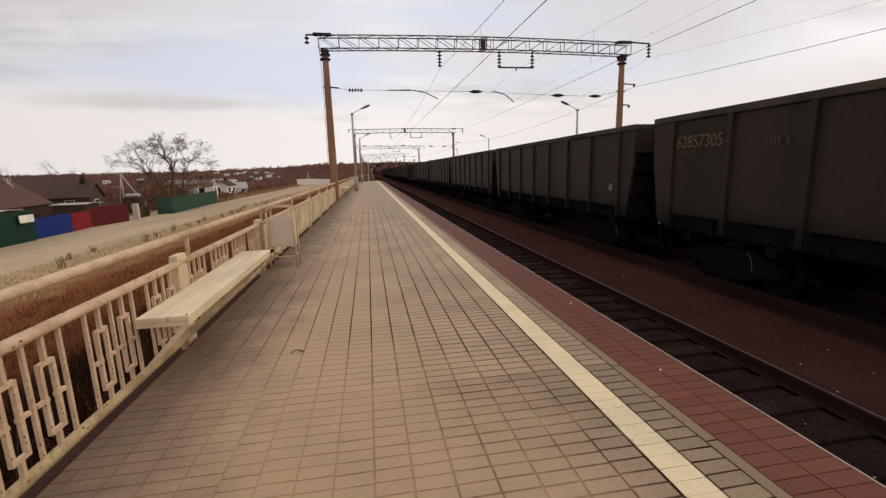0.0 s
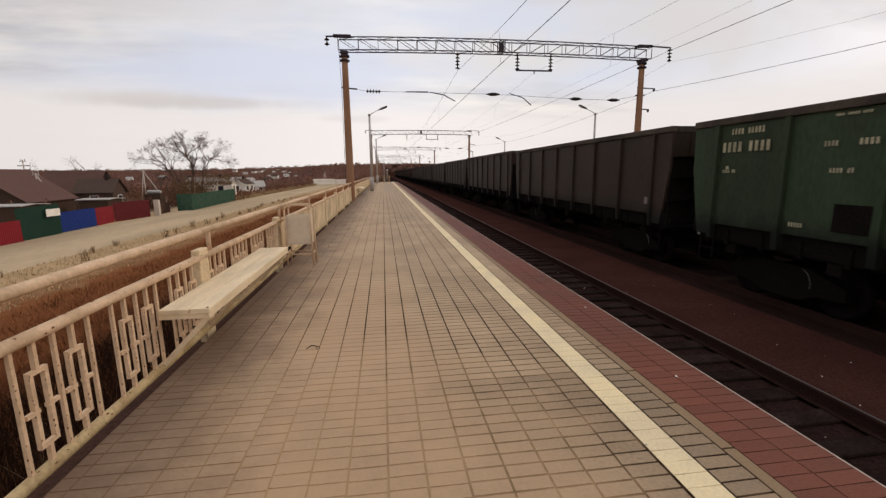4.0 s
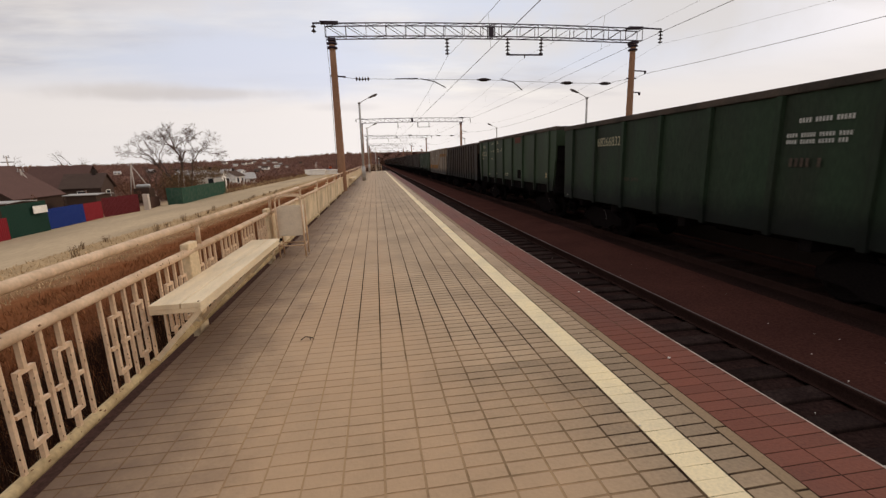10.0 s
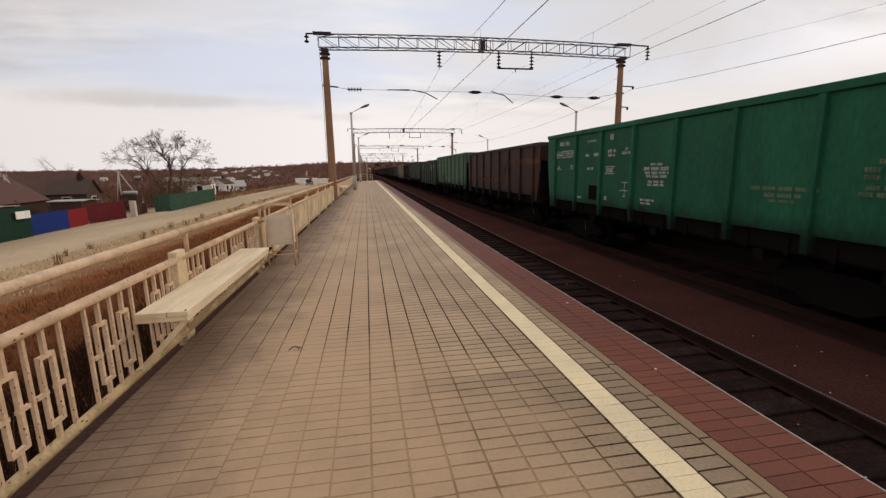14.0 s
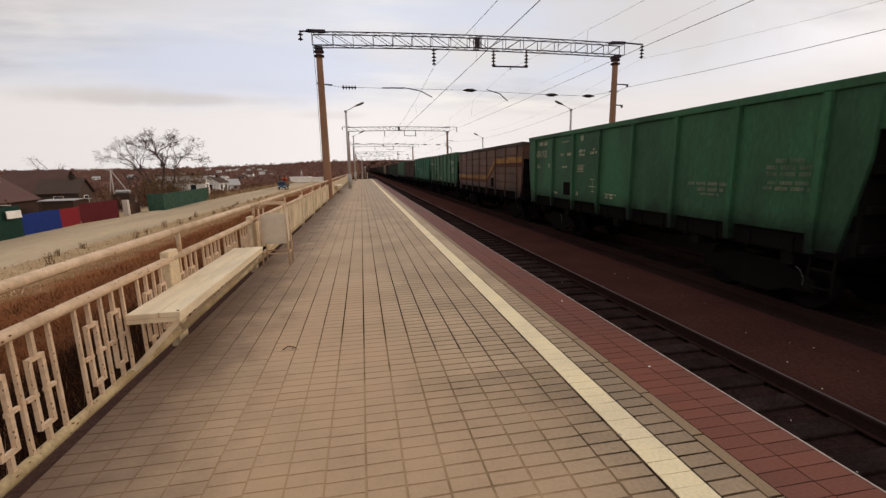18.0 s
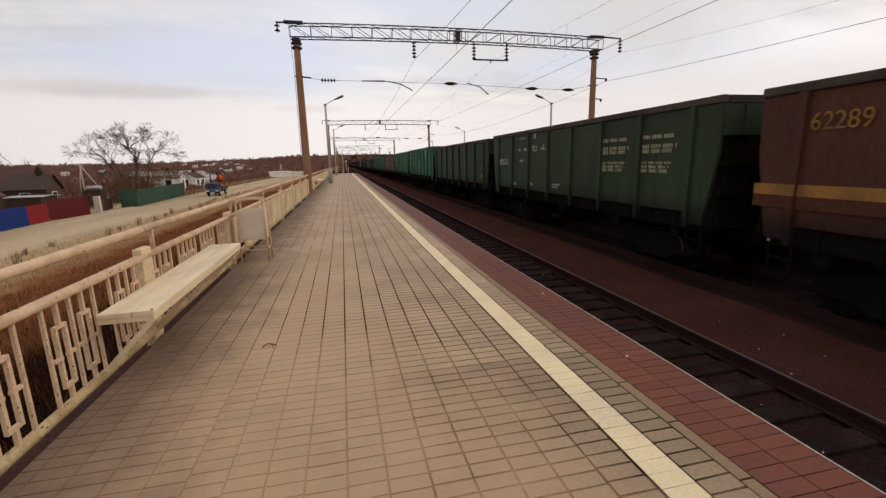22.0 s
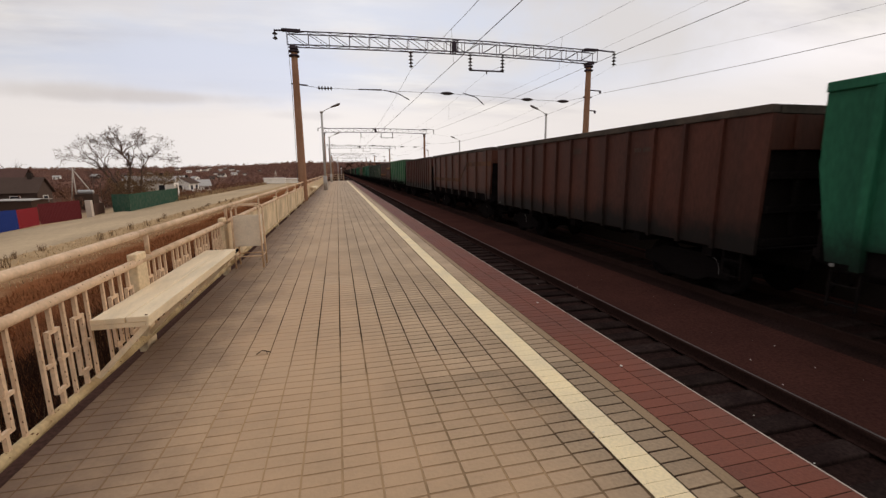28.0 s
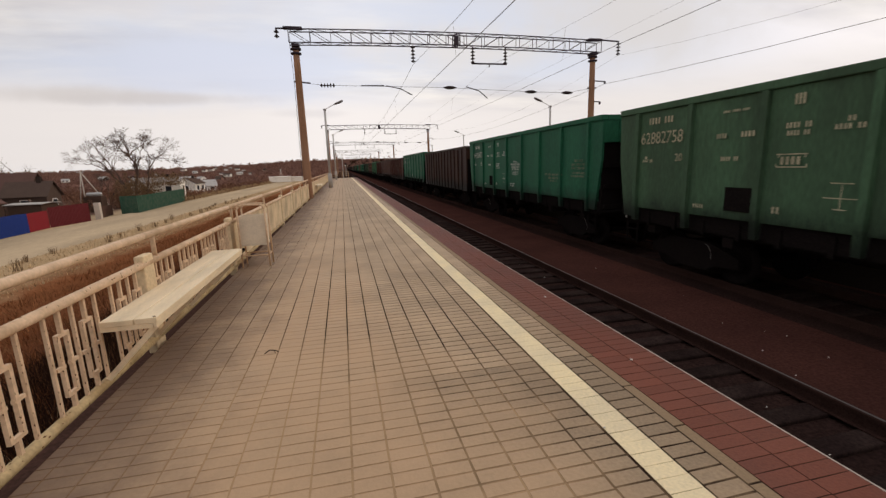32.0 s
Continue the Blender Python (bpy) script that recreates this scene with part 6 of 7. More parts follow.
house(-35.8, 97.0, 8.4, 4.0, 3.9, 0.8, 6, WHITEWASH, PALEROOF, "whitewashed house behind bare bushes")
house(-39.5, 128.0, 5.0, 4.6, 2.8, 1.3, 80, WHITEWASH, SLATE, "whitewashed house behind bare bushes")
house(-26.4, 200.0, 8.6, 4.0, 1.75, 0.12, 3, WHITEWASH, WHITEWASH, "long low white building by the road", windows=0, chimney=False, name="storehouse", base=-2.9)
house(-19.6, 203.0, 5.0, 4.0, 1.4, 0.12, 3, WHITEWASH, WHITEWASH, "low white outbuilding by the road", windows=0, chimney=False, name="storehouse", base=-2.9)
rng = random.Random(11)
YARDS = []


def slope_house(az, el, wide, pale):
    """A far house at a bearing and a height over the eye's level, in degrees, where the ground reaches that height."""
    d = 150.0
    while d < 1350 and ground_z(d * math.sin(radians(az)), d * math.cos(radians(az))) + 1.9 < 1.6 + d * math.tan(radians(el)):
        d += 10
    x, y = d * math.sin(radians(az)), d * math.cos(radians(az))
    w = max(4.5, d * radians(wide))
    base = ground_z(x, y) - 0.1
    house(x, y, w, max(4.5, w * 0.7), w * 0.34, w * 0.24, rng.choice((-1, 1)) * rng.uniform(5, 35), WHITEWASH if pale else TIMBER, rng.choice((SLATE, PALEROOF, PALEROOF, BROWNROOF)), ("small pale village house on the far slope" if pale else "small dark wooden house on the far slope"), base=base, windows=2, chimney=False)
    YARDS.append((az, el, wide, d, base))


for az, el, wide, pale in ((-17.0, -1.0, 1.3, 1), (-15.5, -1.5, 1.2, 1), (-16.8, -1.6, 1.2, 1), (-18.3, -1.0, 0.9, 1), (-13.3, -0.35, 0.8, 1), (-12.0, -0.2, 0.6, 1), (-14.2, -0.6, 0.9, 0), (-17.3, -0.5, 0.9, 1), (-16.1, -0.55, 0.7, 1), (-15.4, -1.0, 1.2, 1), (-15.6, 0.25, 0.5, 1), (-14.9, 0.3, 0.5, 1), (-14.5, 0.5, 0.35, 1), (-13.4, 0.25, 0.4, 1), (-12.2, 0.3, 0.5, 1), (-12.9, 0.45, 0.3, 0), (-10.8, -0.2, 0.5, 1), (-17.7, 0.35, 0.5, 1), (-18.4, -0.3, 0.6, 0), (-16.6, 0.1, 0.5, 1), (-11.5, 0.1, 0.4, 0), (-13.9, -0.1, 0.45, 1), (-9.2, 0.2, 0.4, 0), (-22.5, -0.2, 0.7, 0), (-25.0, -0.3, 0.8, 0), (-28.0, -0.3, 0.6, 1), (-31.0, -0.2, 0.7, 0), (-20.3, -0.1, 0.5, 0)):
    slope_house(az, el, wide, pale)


def before_yard(x, y, top):
    """Whether a bush would stand tall in the cleared yard before a slope house."""
    az, r = math.degrees(math.atan2(x, y)), math.hypot(x, y)
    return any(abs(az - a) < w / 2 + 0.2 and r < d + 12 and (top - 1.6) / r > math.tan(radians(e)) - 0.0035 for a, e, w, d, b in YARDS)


def braced_pole(x, y, top, struts, arm=0.0, base=-3.75):
    p = thing("utility_pole", "pale concrete utility pole with slanting struts", "utility pole", "utility poles of the village", at=(x, y, 0))
    bm = bmesh.new()
    tube(bm, (0, 0, base), (0, 0, top), 0.12, 0.08, 8)
    part("pole", bm, POST, p)
    for dx, dy, h in struts:
        bm = bmesh.new()
        tube(bm, (dx, dy, base), (0, 0, top - h), 0.09, 0.07, 8)
        part("strut", bm, POST, p)
    if arm:
        for z in (top - 0.9, top - 1.5):
            bm = bmesh.new()
            bar(bm, (-arm, 0, z), (arm, 0, z), 0.12)
            part("crossarm", bm, TIMBER, p, "dark wooden crossarm")
    bm = bmesh.new()
    for s in (-0.3, 0.3):
        tube(bm, (s, 0, top - 0.25), (s, 0, top + 0.1), 0.05, n=6)
    bar(bm, (-0.45, 0, top - 0.25), (0.45, 0, top - 0.25), 0.07)
    part("insulator", bm, GALV, p, "small pin insulators")


braced_pole(-39.3, 78.0, 2.5, ((3.4, 0.3, 0.2), (-1.4, 1.0, 0.3)))
braced_pole(-42.5, 60.0, 2.0, ((2.6, 0.5, 0.2), (0.9, -1.0, 0.6)))
braced_pole(-54.6, 75.0, 4.1, (), 0.85)
braced_pole(-26.7, 206.0, 2.2, ((1.2, 0, 0.2), (-1.2, 0, 0.2)))


def water_tank():
    t = thing("water_tank", "silver cylindrical water tank on a dark brick plinth", "tank", at=(-37.5, 77.0, 0))
    bm = bmesh.new()
    box(bm, -1.2, -0.8, -3.9, 1.2, 0.8, -1.5)
    part("plinth", bm, TIMBER, t, "dark plinth")
    bm = bmesh.new()
    lathe(bm, [(0.05, -1.05), (0.26, -1.0), (0.30, -0.88), (0.30, 0.88), (0.26, 1.0), (0.05, 1.05)], 16, "x", (0, 0, -1.14))
    part("barrel", bm, GALV, t, "silver steel barrel")


water_tank()
bm = bmesh.new()
box(bm, -0.3, -0.25, -3.9, 0.3, 0.25, -1.6, 0.02)
ob = new("gate_pillar", done(bm, "gate_pillar", POST))
ob.location = (-29.6, 61.0, 0)
tagged(ob, "pale grey gate pillar beside the red fence", "pillar")
bm = bmesh.new()
box(bm, -0.03, -0.8, -1.95, 0.03, 0.8, -1.3)
ob = new("notice_board", done(bm, "notice_board", WHITEWASH))
ob.location = (-29.6, 43.0, 0.0)
tagged(ob, "pale blank board on the green sheet wall", "board")


# ---- trees and brush ----
def limb(bm, p, v, length, r, depth, rng, spread, lift=0.05):
    """A crooked branch that bends upward, forks on the way and ends in fine, drooping twigs."""
    seg = 4 if r > 0.05 else 3
    q = Vector(p)
    d = Vector(v).normalized()
    for i in range(seg):
        d = (d + Vector((rng.uniform(-1, 1), rng.uniform(-1, 1), rng.uniform(-1, 1))) * 0.24 + Vector((0, 0, lift))).normalized()
        e = q + d * (length / seg)
        tube(bm, q, e, r * (1 - 0.4 * i / seg), r * (1 - 0.4 * (i + 1) / seg), 5 if r > 0.03 else 3, caps=False)
        q = e
        if depth > 0 and i > 0:
            for _ in range(1 if i < seg - 1 else 2):
                w = (d + Vector((rng.uniform(-1, 1), rng.uniform(-1, 1), rng.uniform(-0.8, 0.9))) * spread).normalized()
                limb(bm, q, w, length * rng.uniform(0.5, 0.82), max(0.014, r * 0.6), depth - 1, rng, spread + 0.06, lift - 0.03)


def bare_tree(x, y, base, stems, label, seed, depth=5, name="bare_tree"):
    rng = random.Random(seed)
    t = thing(name, label, "tree", at=(x, y, base))
    for (dx, dy, dz), length, r in stems:
        bm = bmesh.new()
        tube(bm, (0, 0, -0.3), (dx * 0.12, dy * 0.12, dz * 0.12 + 0.5), r * 1.25, r, 7)
        limb(bm, (dx * 0.12, dy * 0.12, dz * 0.12 + 0.45), (dx, dy, dz), length, r, depth, rng, 0.62)
        part("limb", bm, BARK, t, "dark bare limb with fine twigs")
    return t


def lobed_tree(name, label, at, limbs, seed):
    """A tree of a few long bent limbs, each ending in a lobe of fine twigs."""
    rng = random.Random(seed)
    t = thing(name, label, "tree", at=at)
    for r, pts in limbs:
        bm = bmesh.new()
        pts = [Vector((p[0] * 0.83, p[1], p[2] * 0.93)) for p in pts]
        n = len(pts) - 1
        for i in range(n):
            a, b = pts[i], pts[i + 1]
            ra, rb = r * (1 - 0.75 * i / n), r * (1 - 0.75 * (i + 1) / n)
            mid = (a + b) / 2 + Vector((rng.uniform(-1, 1), rng.uniform(-1, 1), rng.uniform(-1, 1))) * 0.22
            tube(bm, a, mid, ra, (ra + rb) / 2, 6, caps=False)
            tube(bm, mid, b, (ra + rb) / 2, rb, 6, caps=False)
            d = (b - a).normalized()
            if i > 0:
                for p, size in ((mid, 1.0), (b, 1.28)):
                    for _ in range(2):
                        w = (d * 1.2 + Vector((rng.uniform(-1, 1), rng.uniform(-1, 1), rng.uniform(-0.5, 1.0)))).normalized()
                        limb(bm, p, w, size * rng.uniform(0.75, 1.1), max(0.026, rb * 0.6), 4, rng, 0.6, 0.05)
        limb(bm, pts[-1], pts[-1] - pts[-2], 1.3, r * 0.25, 3, rng, 0.75, 0.02)
        part("limb", bm, BARK, t, "dark bare limb with fine twigs")
    return t


lobed_tree("bare_tree", "spreading bare tree with dark branches behind the fence", (-36.0, 86.0, -3.9), (
    (0.26, ((0, 0, -0.2), (0.8, 0.2, 4.4), (1.4, 0.2, 7.0), (0.6, -0.3, 9.4), (-1.2, 0.3, 11.0))),
    (0.12, ((0.6, -0.3, 9.3), (2.0, 0.5, 10.8), (3.2, 0.2, 11.4))),
    (0.12, ((0.6, -0.3, 9.3), (0.5, -0.8, 11.0), (0.6, -1.0, 12.0))),
    (0.19, ((-0.3, 0, 1.6), (-2.3, 0.4, 4.9), (-4.1, 0.6, 7.0), (-6.6, 0.9, 9.2))),
    (0.10, ((-4.1, 0.6, 7.0), (-5.8, 0.0, 7.8), (-7.2, -0.3, 8.0))),
    (0.10, ((1.4, 0.2, 7.0), (2.6, -0.4, 9.0), (3.0, -0.6, 10.2))),
    (0.09, ((0.6, -0.3, 9.3), (-0.6, 0.6, 10.2), (-2.2, 0.8, 10.4))),
    (0.09, ((-2.3, -1.0, 7.0), (-2.6, -0.4, 8.6), (-1.9, 0.0, 9.8))),
    (0.16, ((-0.2, 0, 2.6), (-1.6, -0.6, 5.2), (-2.3, -1.0, 7.0), (-4.0, -1.4, 9.8))),
), 5)
lobed_tree("bare_tree", "smaller bare tree with dark branches behind the fence", (-33.0, 84.0, -3.9), (
    (0.17, ((0, 0, -0.2), (0.4, 0, 3.9), (1.05, 0, 7.0), (2.3, 0.3, 8.7), (4.1, 0.2, 9.7))),
    (0.10, ((2.0, 0.2, 8.6), (1.5, -0.4, 9.4), (1.2, -0.6, 10.1))),
    (0.10, ((2.2, 0.3, 8.9), (3.4, 0.5, 8.8), (4.4, 0.8, 8.4))),
), 8)
for i, (x, y, s) in enumerate(((-49.0, 80.0, 3.4), (-52.5, 84.0, 3.0), (-41.5, 90.0, 3.1), (-44.0, 92.0, 2.7), (-60.0, 82.0, 3.2), (-47.0, 110.0, 3.0))):
    bare_tree(x, y, ground_z(x, y) - 0.2, (((0.1, 0, 1.6), s, 0.08), ((-0.2, 0.1, 1.5), s * 0.9, 0.06)), "slender bare tree in the village", 20 + i, 3)


def clump_mesh(name, spots, material, seed, label):
    """Many small ragged clumps of twigs in one mesh."""
    rng = np.random.RandomState(seed)
    vs = []
    for x, y, z, r, h, n in spots:
        a, u, zz = rng.uniform(0, 2 * math.pi, n), rng.uniform(0, 1, n) ** 0.5, rng.uniform(0, 1, n)
        k = np.sin(math.pi * np.minimum(1, 0.25 + zz * 0.75))
        c = np.stack((x + r * u * k * np.cos(a), y + r * u * k * np.sin(a), z + h * zz), 1)
        s = r * rng.uniform(0.10, 0.24, n) * (26 / n) ** 0.5
        vs.append((c[:, None, :] + rng.normal(0, 1, (n, 3, 3)) * s[:, None, None] * np.array((0.8, 0.8, 1.3))).reshape(-1, 3))
    verts = np.concatenate(vs)
    me = bpy.data.meshes.new(name)
    me.from_pydata(verts.tolist(), [], np.arange(len(verts)).reshape(-1, 3).tolist())
    me.materials.append(material)
    return tagged(new(name, me), label, "bushes", kind="stuff")


def brush():
    rng = np.random.RandomState(3)
    near = []
    for _ in range(330):
        y = rng.uniform(46, 130)
        x = -33.5 - rng.uniform(0, 1) ** 0.8 * (0.5 * y)
        near.append((x, y, ground_z(x, y) - 0.2, rng.uniform(0.9, 2.0), rng.uniform(1.4, 3.3), 220))
    olive = []
    for _ in range(64):
        x, y = rng.uniform(-38, -28.6), rng.uniform(80, 92)
        # high crowns before the white house, with a view through under them
        high = -0.37 < x / y < -0.325
        if not high or rng.uniform(0, 1) < 0.6:
            olive.append((x, y, -0.4 if high else -3.9, rng.uniform(1.0, 1.7), rng.uniform(1.6, 2.4) if high else rng.uniform(3.6, 6.2), 240 if high else 380))
    clump_mesh("olive_bushes", olive, mat("olive_brush", (0.19, 0.115, 0.062), 1.0, vary=0.3, scale=0.5, fine=6, bump=0, island=True, rand=0.35), 14, "olive-brown bare bushes under the big tree")
    for _ in range(240):
        y = rng.uniform(90, 215)
        near.append((-30.4 - rng.uniform(0, 7), y, -3.9, rng.uniform(0.8, 1.8), rng.uniform(0.7, 2.2), 60))
    near = [s for s in near if not before_yard(s[0], s[1], s[2] + s[4])]
    clump_mesh("brushwood", near, BRUSH, 4, "brown bare bushes between the houses")
    far = []
    for _ in range(3600):
        y = 120 + 1100 * rng.uniform(0, 1) ** 1.5
        x = -35 - (0.8 * y) * rng.uniform(0, 1) + (0.03 * y) * rng.uniform(0, 1)
        if y < 480 and -0.34 < x / y < -0.14 and rng.uniform(0, 1) < 0.65:
            continue
        k = 1 + y / 900
        far.append((x, y, ground_z(x, y) - 0.5, rng.uniform(1.8, 3.6) * k, rng.uniform(1.6, 3.2) * k, 110))
    for _ in range(800):
        y = rng.uniform(230, 1300)
        x = rng.uniform(-0.16, 0.03) * y - 14
        k = 1 + y / 900
        far.append((x, y, ground_z(x, y) - 0.5, rng.uniform(1.8, 3.6) * k, rng.uniform(1.8, 3.4) * k, 60))
    for _ in range(500):
        y = rng.uniform(260, 1300)
        x = 34 + rng.uniform(0.0, 0.55) * y
        k = 1 + y / 900
        far.append((x, y, ground_z(x, y) - 0.5, rng.uniform(2.0, 4.0) * k, rng.uniform(2.0, 4.0) * k, 30))
    for _ in range(420):
        r, az = rng.uniform(700, 1500), radians(rng.uniform(-36, 4))
        x, y = r * math.sin(az), r * math.cos(az)
        far.append((x, y, ground_z(x, y) - 0.5, rng.uniform(3, 8), rng.uniform(4, 9), 120))
    far = [s for s in far if not before_yard(s[0], s[1], s[2] + s[4])]
    reeds = [(-29.3 - rng.uniform(0, 1.6), rng.uniform(88, 205), -3.85, rng.uniform(0.5, 1.0), rng.uniform(0.5, 1.3), 60) for _ in range(260)]
    clump_mesh("dry_reeds", reeds, mat("dry_reeds", (0.40, 0.27, 0.15), 1.0, vary=0.3, scale=0.5, fine=6, bump=0, island=True, rand=0.3), 19, "ochre dry reeds along the road's verge")
    clump_mesh("far_woods", far, WOODS, 6, "brown leafless woods on the hills")


brush()


def grass():
    rng = np.random.RandomState(9)
    verts, faces = [], []

    def blade(x, y, h, w):
        z = ground_z(x, y) - 0.03
        a = rng.uniform(0, 2 * math.pi)
        lx, ly = rng.normal(0, 0.35 * h), rng.normal(0, 0.35 * h)
        i = len(verts)
        verts.extend([(x - w * math.cos(a), y - w * math.sin(a), z), (x + w * math.cos(a), y + w * math.sin(a), z), (x + lx, y + ly, z + h)])
        faces.append((i, i + 1, i + 2))
    for _ in range(12000):
        y = 0.4 + 24 * rng.uniform(0, 1) ** 1.5
        x = -3.4 - 3.5 * rng.uniform(0, 1)
        blade(x, y, rng.uniform(0.12, 0.42), rng.uniform(0.004, 0.009))
    for _ in range(26000):
        y = 2 + 85 * rng.uniform(0, 1) ** 1.3
        x = -5 - 8.5 * rng.uniform(0, 1)
        blade(x, y, rng.uniform(0.15, 0.4), rng.uniform(0.010, 0.025))
    me = bpy.data.meshes.new("dry_grass")
    me.from_pydata(verts, [], faces)
    me.materials.append(TUFT)
    tagged(new("dry_grass", me), "dry brown grass on the bank behind the railing", "grass", kind="stuff")
    # the undergrowth's dark colour also carries the shade behind the railing
    for name, n, high, wide, reach, material, label in (("undergrowth", 34000, (0.2, 0.6), (0.005, 0.012), 4.2, mat("dark_shaded_weeds", (0.045, 0.021, 0.013), 1.0, vary=0.4, scale=1, fine=9, bump=0, island=True, rand=0.4), "dead weeds at the foot of the platform, shade in their colour"), ("straw_stalks", 500, (0.35, 0.95), (0.002, 0.004), 2.2, mat("straw", (0.42, 0.27, 0.15), 1.0, bump=0, island=True, rand=0.3), "thin pale straw stalks behind the railing"), ("straw_grass", 15000, (0.08, 0.26), (0.015, 0.035), 0, mat("straw_tufts", (0.50, 0.34, 0.19), 1.0, vary=0.3, scale=0.6, fine=6, bump=0, island=True, rand=0.35), "pale dry grass along the verge of the road")):
        verts.clear()
        faces.clear()
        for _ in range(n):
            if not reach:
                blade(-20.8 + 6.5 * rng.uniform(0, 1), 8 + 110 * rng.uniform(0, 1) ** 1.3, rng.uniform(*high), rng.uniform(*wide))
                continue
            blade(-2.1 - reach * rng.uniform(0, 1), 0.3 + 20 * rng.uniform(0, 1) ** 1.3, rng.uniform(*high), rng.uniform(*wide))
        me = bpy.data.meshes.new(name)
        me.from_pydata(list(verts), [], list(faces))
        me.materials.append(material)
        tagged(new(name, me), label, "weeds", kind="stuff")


grass()


def weed(x, y, h, seed):
    rng = random.Random(seed)
    bm = bmesh.new()
    for _ in range(13):
        a, o = rng.uniform(0, 6.28), rng.uniform(0, 0.3)
        p = Vector((o * math.cos(a), o * math.sin(a), 0))
        e = p + Vector((rng.uniform(-0.15, 0.15) * h, rng.uniform(-0.15, 0.15) * h, h * rng.uniform(0.5, 1)))
        tube(bm, p, e, 0.016, 0.007, 4)
        for k in (0.6, 0.8, 0.95):
            c = p + (e - p) * k
            tube(bm, c, c + Vector((rng.uniform(-1, 1), rng.uniform(-1, 1), rng.uniform(0.4, 1.2))) * 0.11, 0.009, 0.004, 3)
    ob = new("dead_weed", done(bm, "dead_weed", mat("weed_stalk", (0.17, 0.10, 0.055), 1.0, vary=0.3, scale=4, fine=20, bump=0)))
    ob.location = (x, y, ground_z(x, y) - 0.05)
    tagged(ob, "dark dead weed stalks at the edge of the road", "weed", "weeds along the road")


rngw = random.Random(4)
for i in range(22):
    weed(-20.2 + rngw.uniform(-0.4, 1.6), 22 + i * 3.4 + rngw.uniform(-0.7, 0.7), rngw.uniform(0.4, 0.9), i)


# ---- lorry ----
def lorry():
    t = thing("flatbed_lorry", "small blue flatbed lorry on the dirt road", "lorry")
    BLUE = mat("lorry_blue", (0.006, 0.052, 0.125), 0.35, vary=0.1, scale=2, fine=20, second=(0.06, 0.08, 0.16), amount=0.5, spec=0.5)
    bm = bmesh.new()
    poly_slab(bm, [(0.0, 0.55), (0.04, 1.05), (0.32, 1.85), (0.45, 1.95), (1.55, 1.95), (1.6, 0.55)], -0.83, 0.83)
    bmesh.ops.bevel(bm, geom=bm.edges[:], offset=0.04, segments=2, affect="EDGES")
    cab = part("cab", bm, BLUE, t, "blue rounded cab")
    bm = bmesh.new()
    vs = [bm.verts.new(p) for p in ((-0.72, 0.055, 1.12), (0.72, 0.055, 1.12), (0.68, 0.29, 1.80), (-0.68, 0.29, 1.80))]
    bm.faces.new(vs)
    part("windscreen", bm, DARKGLASS, cab, "dark windscreen")
    for s in (-1, 1):
        bm = bmesh.new()
        bm.faces.new([bm.verts.new((s * 0.838, y, z)) for y, z in ((0.30, 1.15), (0.95, 1.15), (0.95, 1.78), (0.48, 1.78))])
        part("side_window", bm, DARKGLASS, cab, "dark side window")
        bm = bmesh.new()
        box(bm, s * 0.62 - 0.16, -0.02, 0.72, s * 0.62 + 0.16, 0.03, 0.88, 0.02)
        part("headlight", bm, WHITEWASH, cab, "pale headlight")
        bm = bmesh.new()
        box(bm, s * 0.97 - 0.06, 0.3, 1.25, s * 0.97 + 0.06, 0.34, 1.6, 0.015)
        bar(bm, (s * 0.84, 0.34, 1.5), (s * 0.95, 0.32, 1.5), 0.025)
        part("mirror", bm, BLACK, cab, "black door mirror")
    bm = bmesh.new()
    box(bm, -0.8, -0.06, 0.40, 0.8, 0.06, 0.60, 0.03)
    part("bumper", bm, BLACK, t, "dark bumper")
    bm = bmesh.new()
    box(bm, -0.3, -0.075, 0.44, 0.3, -0.062, 0.56)
    part("number_plate", bm, WHITEWASH, t, "blank white number plate")
    bm = bmesh.new()
    box(bm, -0.45, 0.5, 0.55, 0.45, 5.1, 0.72)
    part("chassis", bm, BLACK, t, "black chassis")
    BED = mat("lorry_bed", (0.07, 0.06, 0.055), 0.8, vary=0.2, scale=3, fine=20)
    bm = bmesh.new()
    box(bm, -0.9, 1.75, 0.80, 0.9, 5.2, 0.88)
    bed = part("flatbed", bm, BED, t, "dark flatbed")
    for x0, y0, x1, y1 in ((-0.93, 1.75, -0.9, 5.2), (0.9, 1.75, 0.93, 5.2), (-0.9, 5.17, 0.9, 5.2), (-0.9, 1.75, 0.9, 1.78)):
        bm = bmesh.new()
        box(bm, x0, y0, 0.8, x1, y1, 1.22)
        part("drop_side", bm, BED, bed, "dark drop side")
    for y in (0.85, 4.2):
        for s in (-1, 1):
            bm = bmesh.new()
            lathe(bm, [(0.2, s * 0.60), (0.36, s * 0.62), (0.38, s * 0.66), (0.38, s * 0.78), (0.35, s * 0.82), (0.2, s * 0.80)], 20, "x", (0, y, 0.38))
            w = part("wheel", bm, BLACK, t, "black tyre")
            bm = bmesh.new()
            lathe(bm, [(0.05, s * 0.83), (0.2, s * 0.82), (0.2, s * 0.80)], 14, "x", (0, y, 0.38))
            part("hub", bm, GALV, w, "grey wheel hub")
    OR = mat("mixer_orange", (0.55, 0.085, 0.02), 0.5, vary=0.15, scale=3, fine=20)
    mx = thing("cement_mixer", "orange drum cement mixer standing on the lorry bed", "cement mixer")
    bm = bmesh.new()
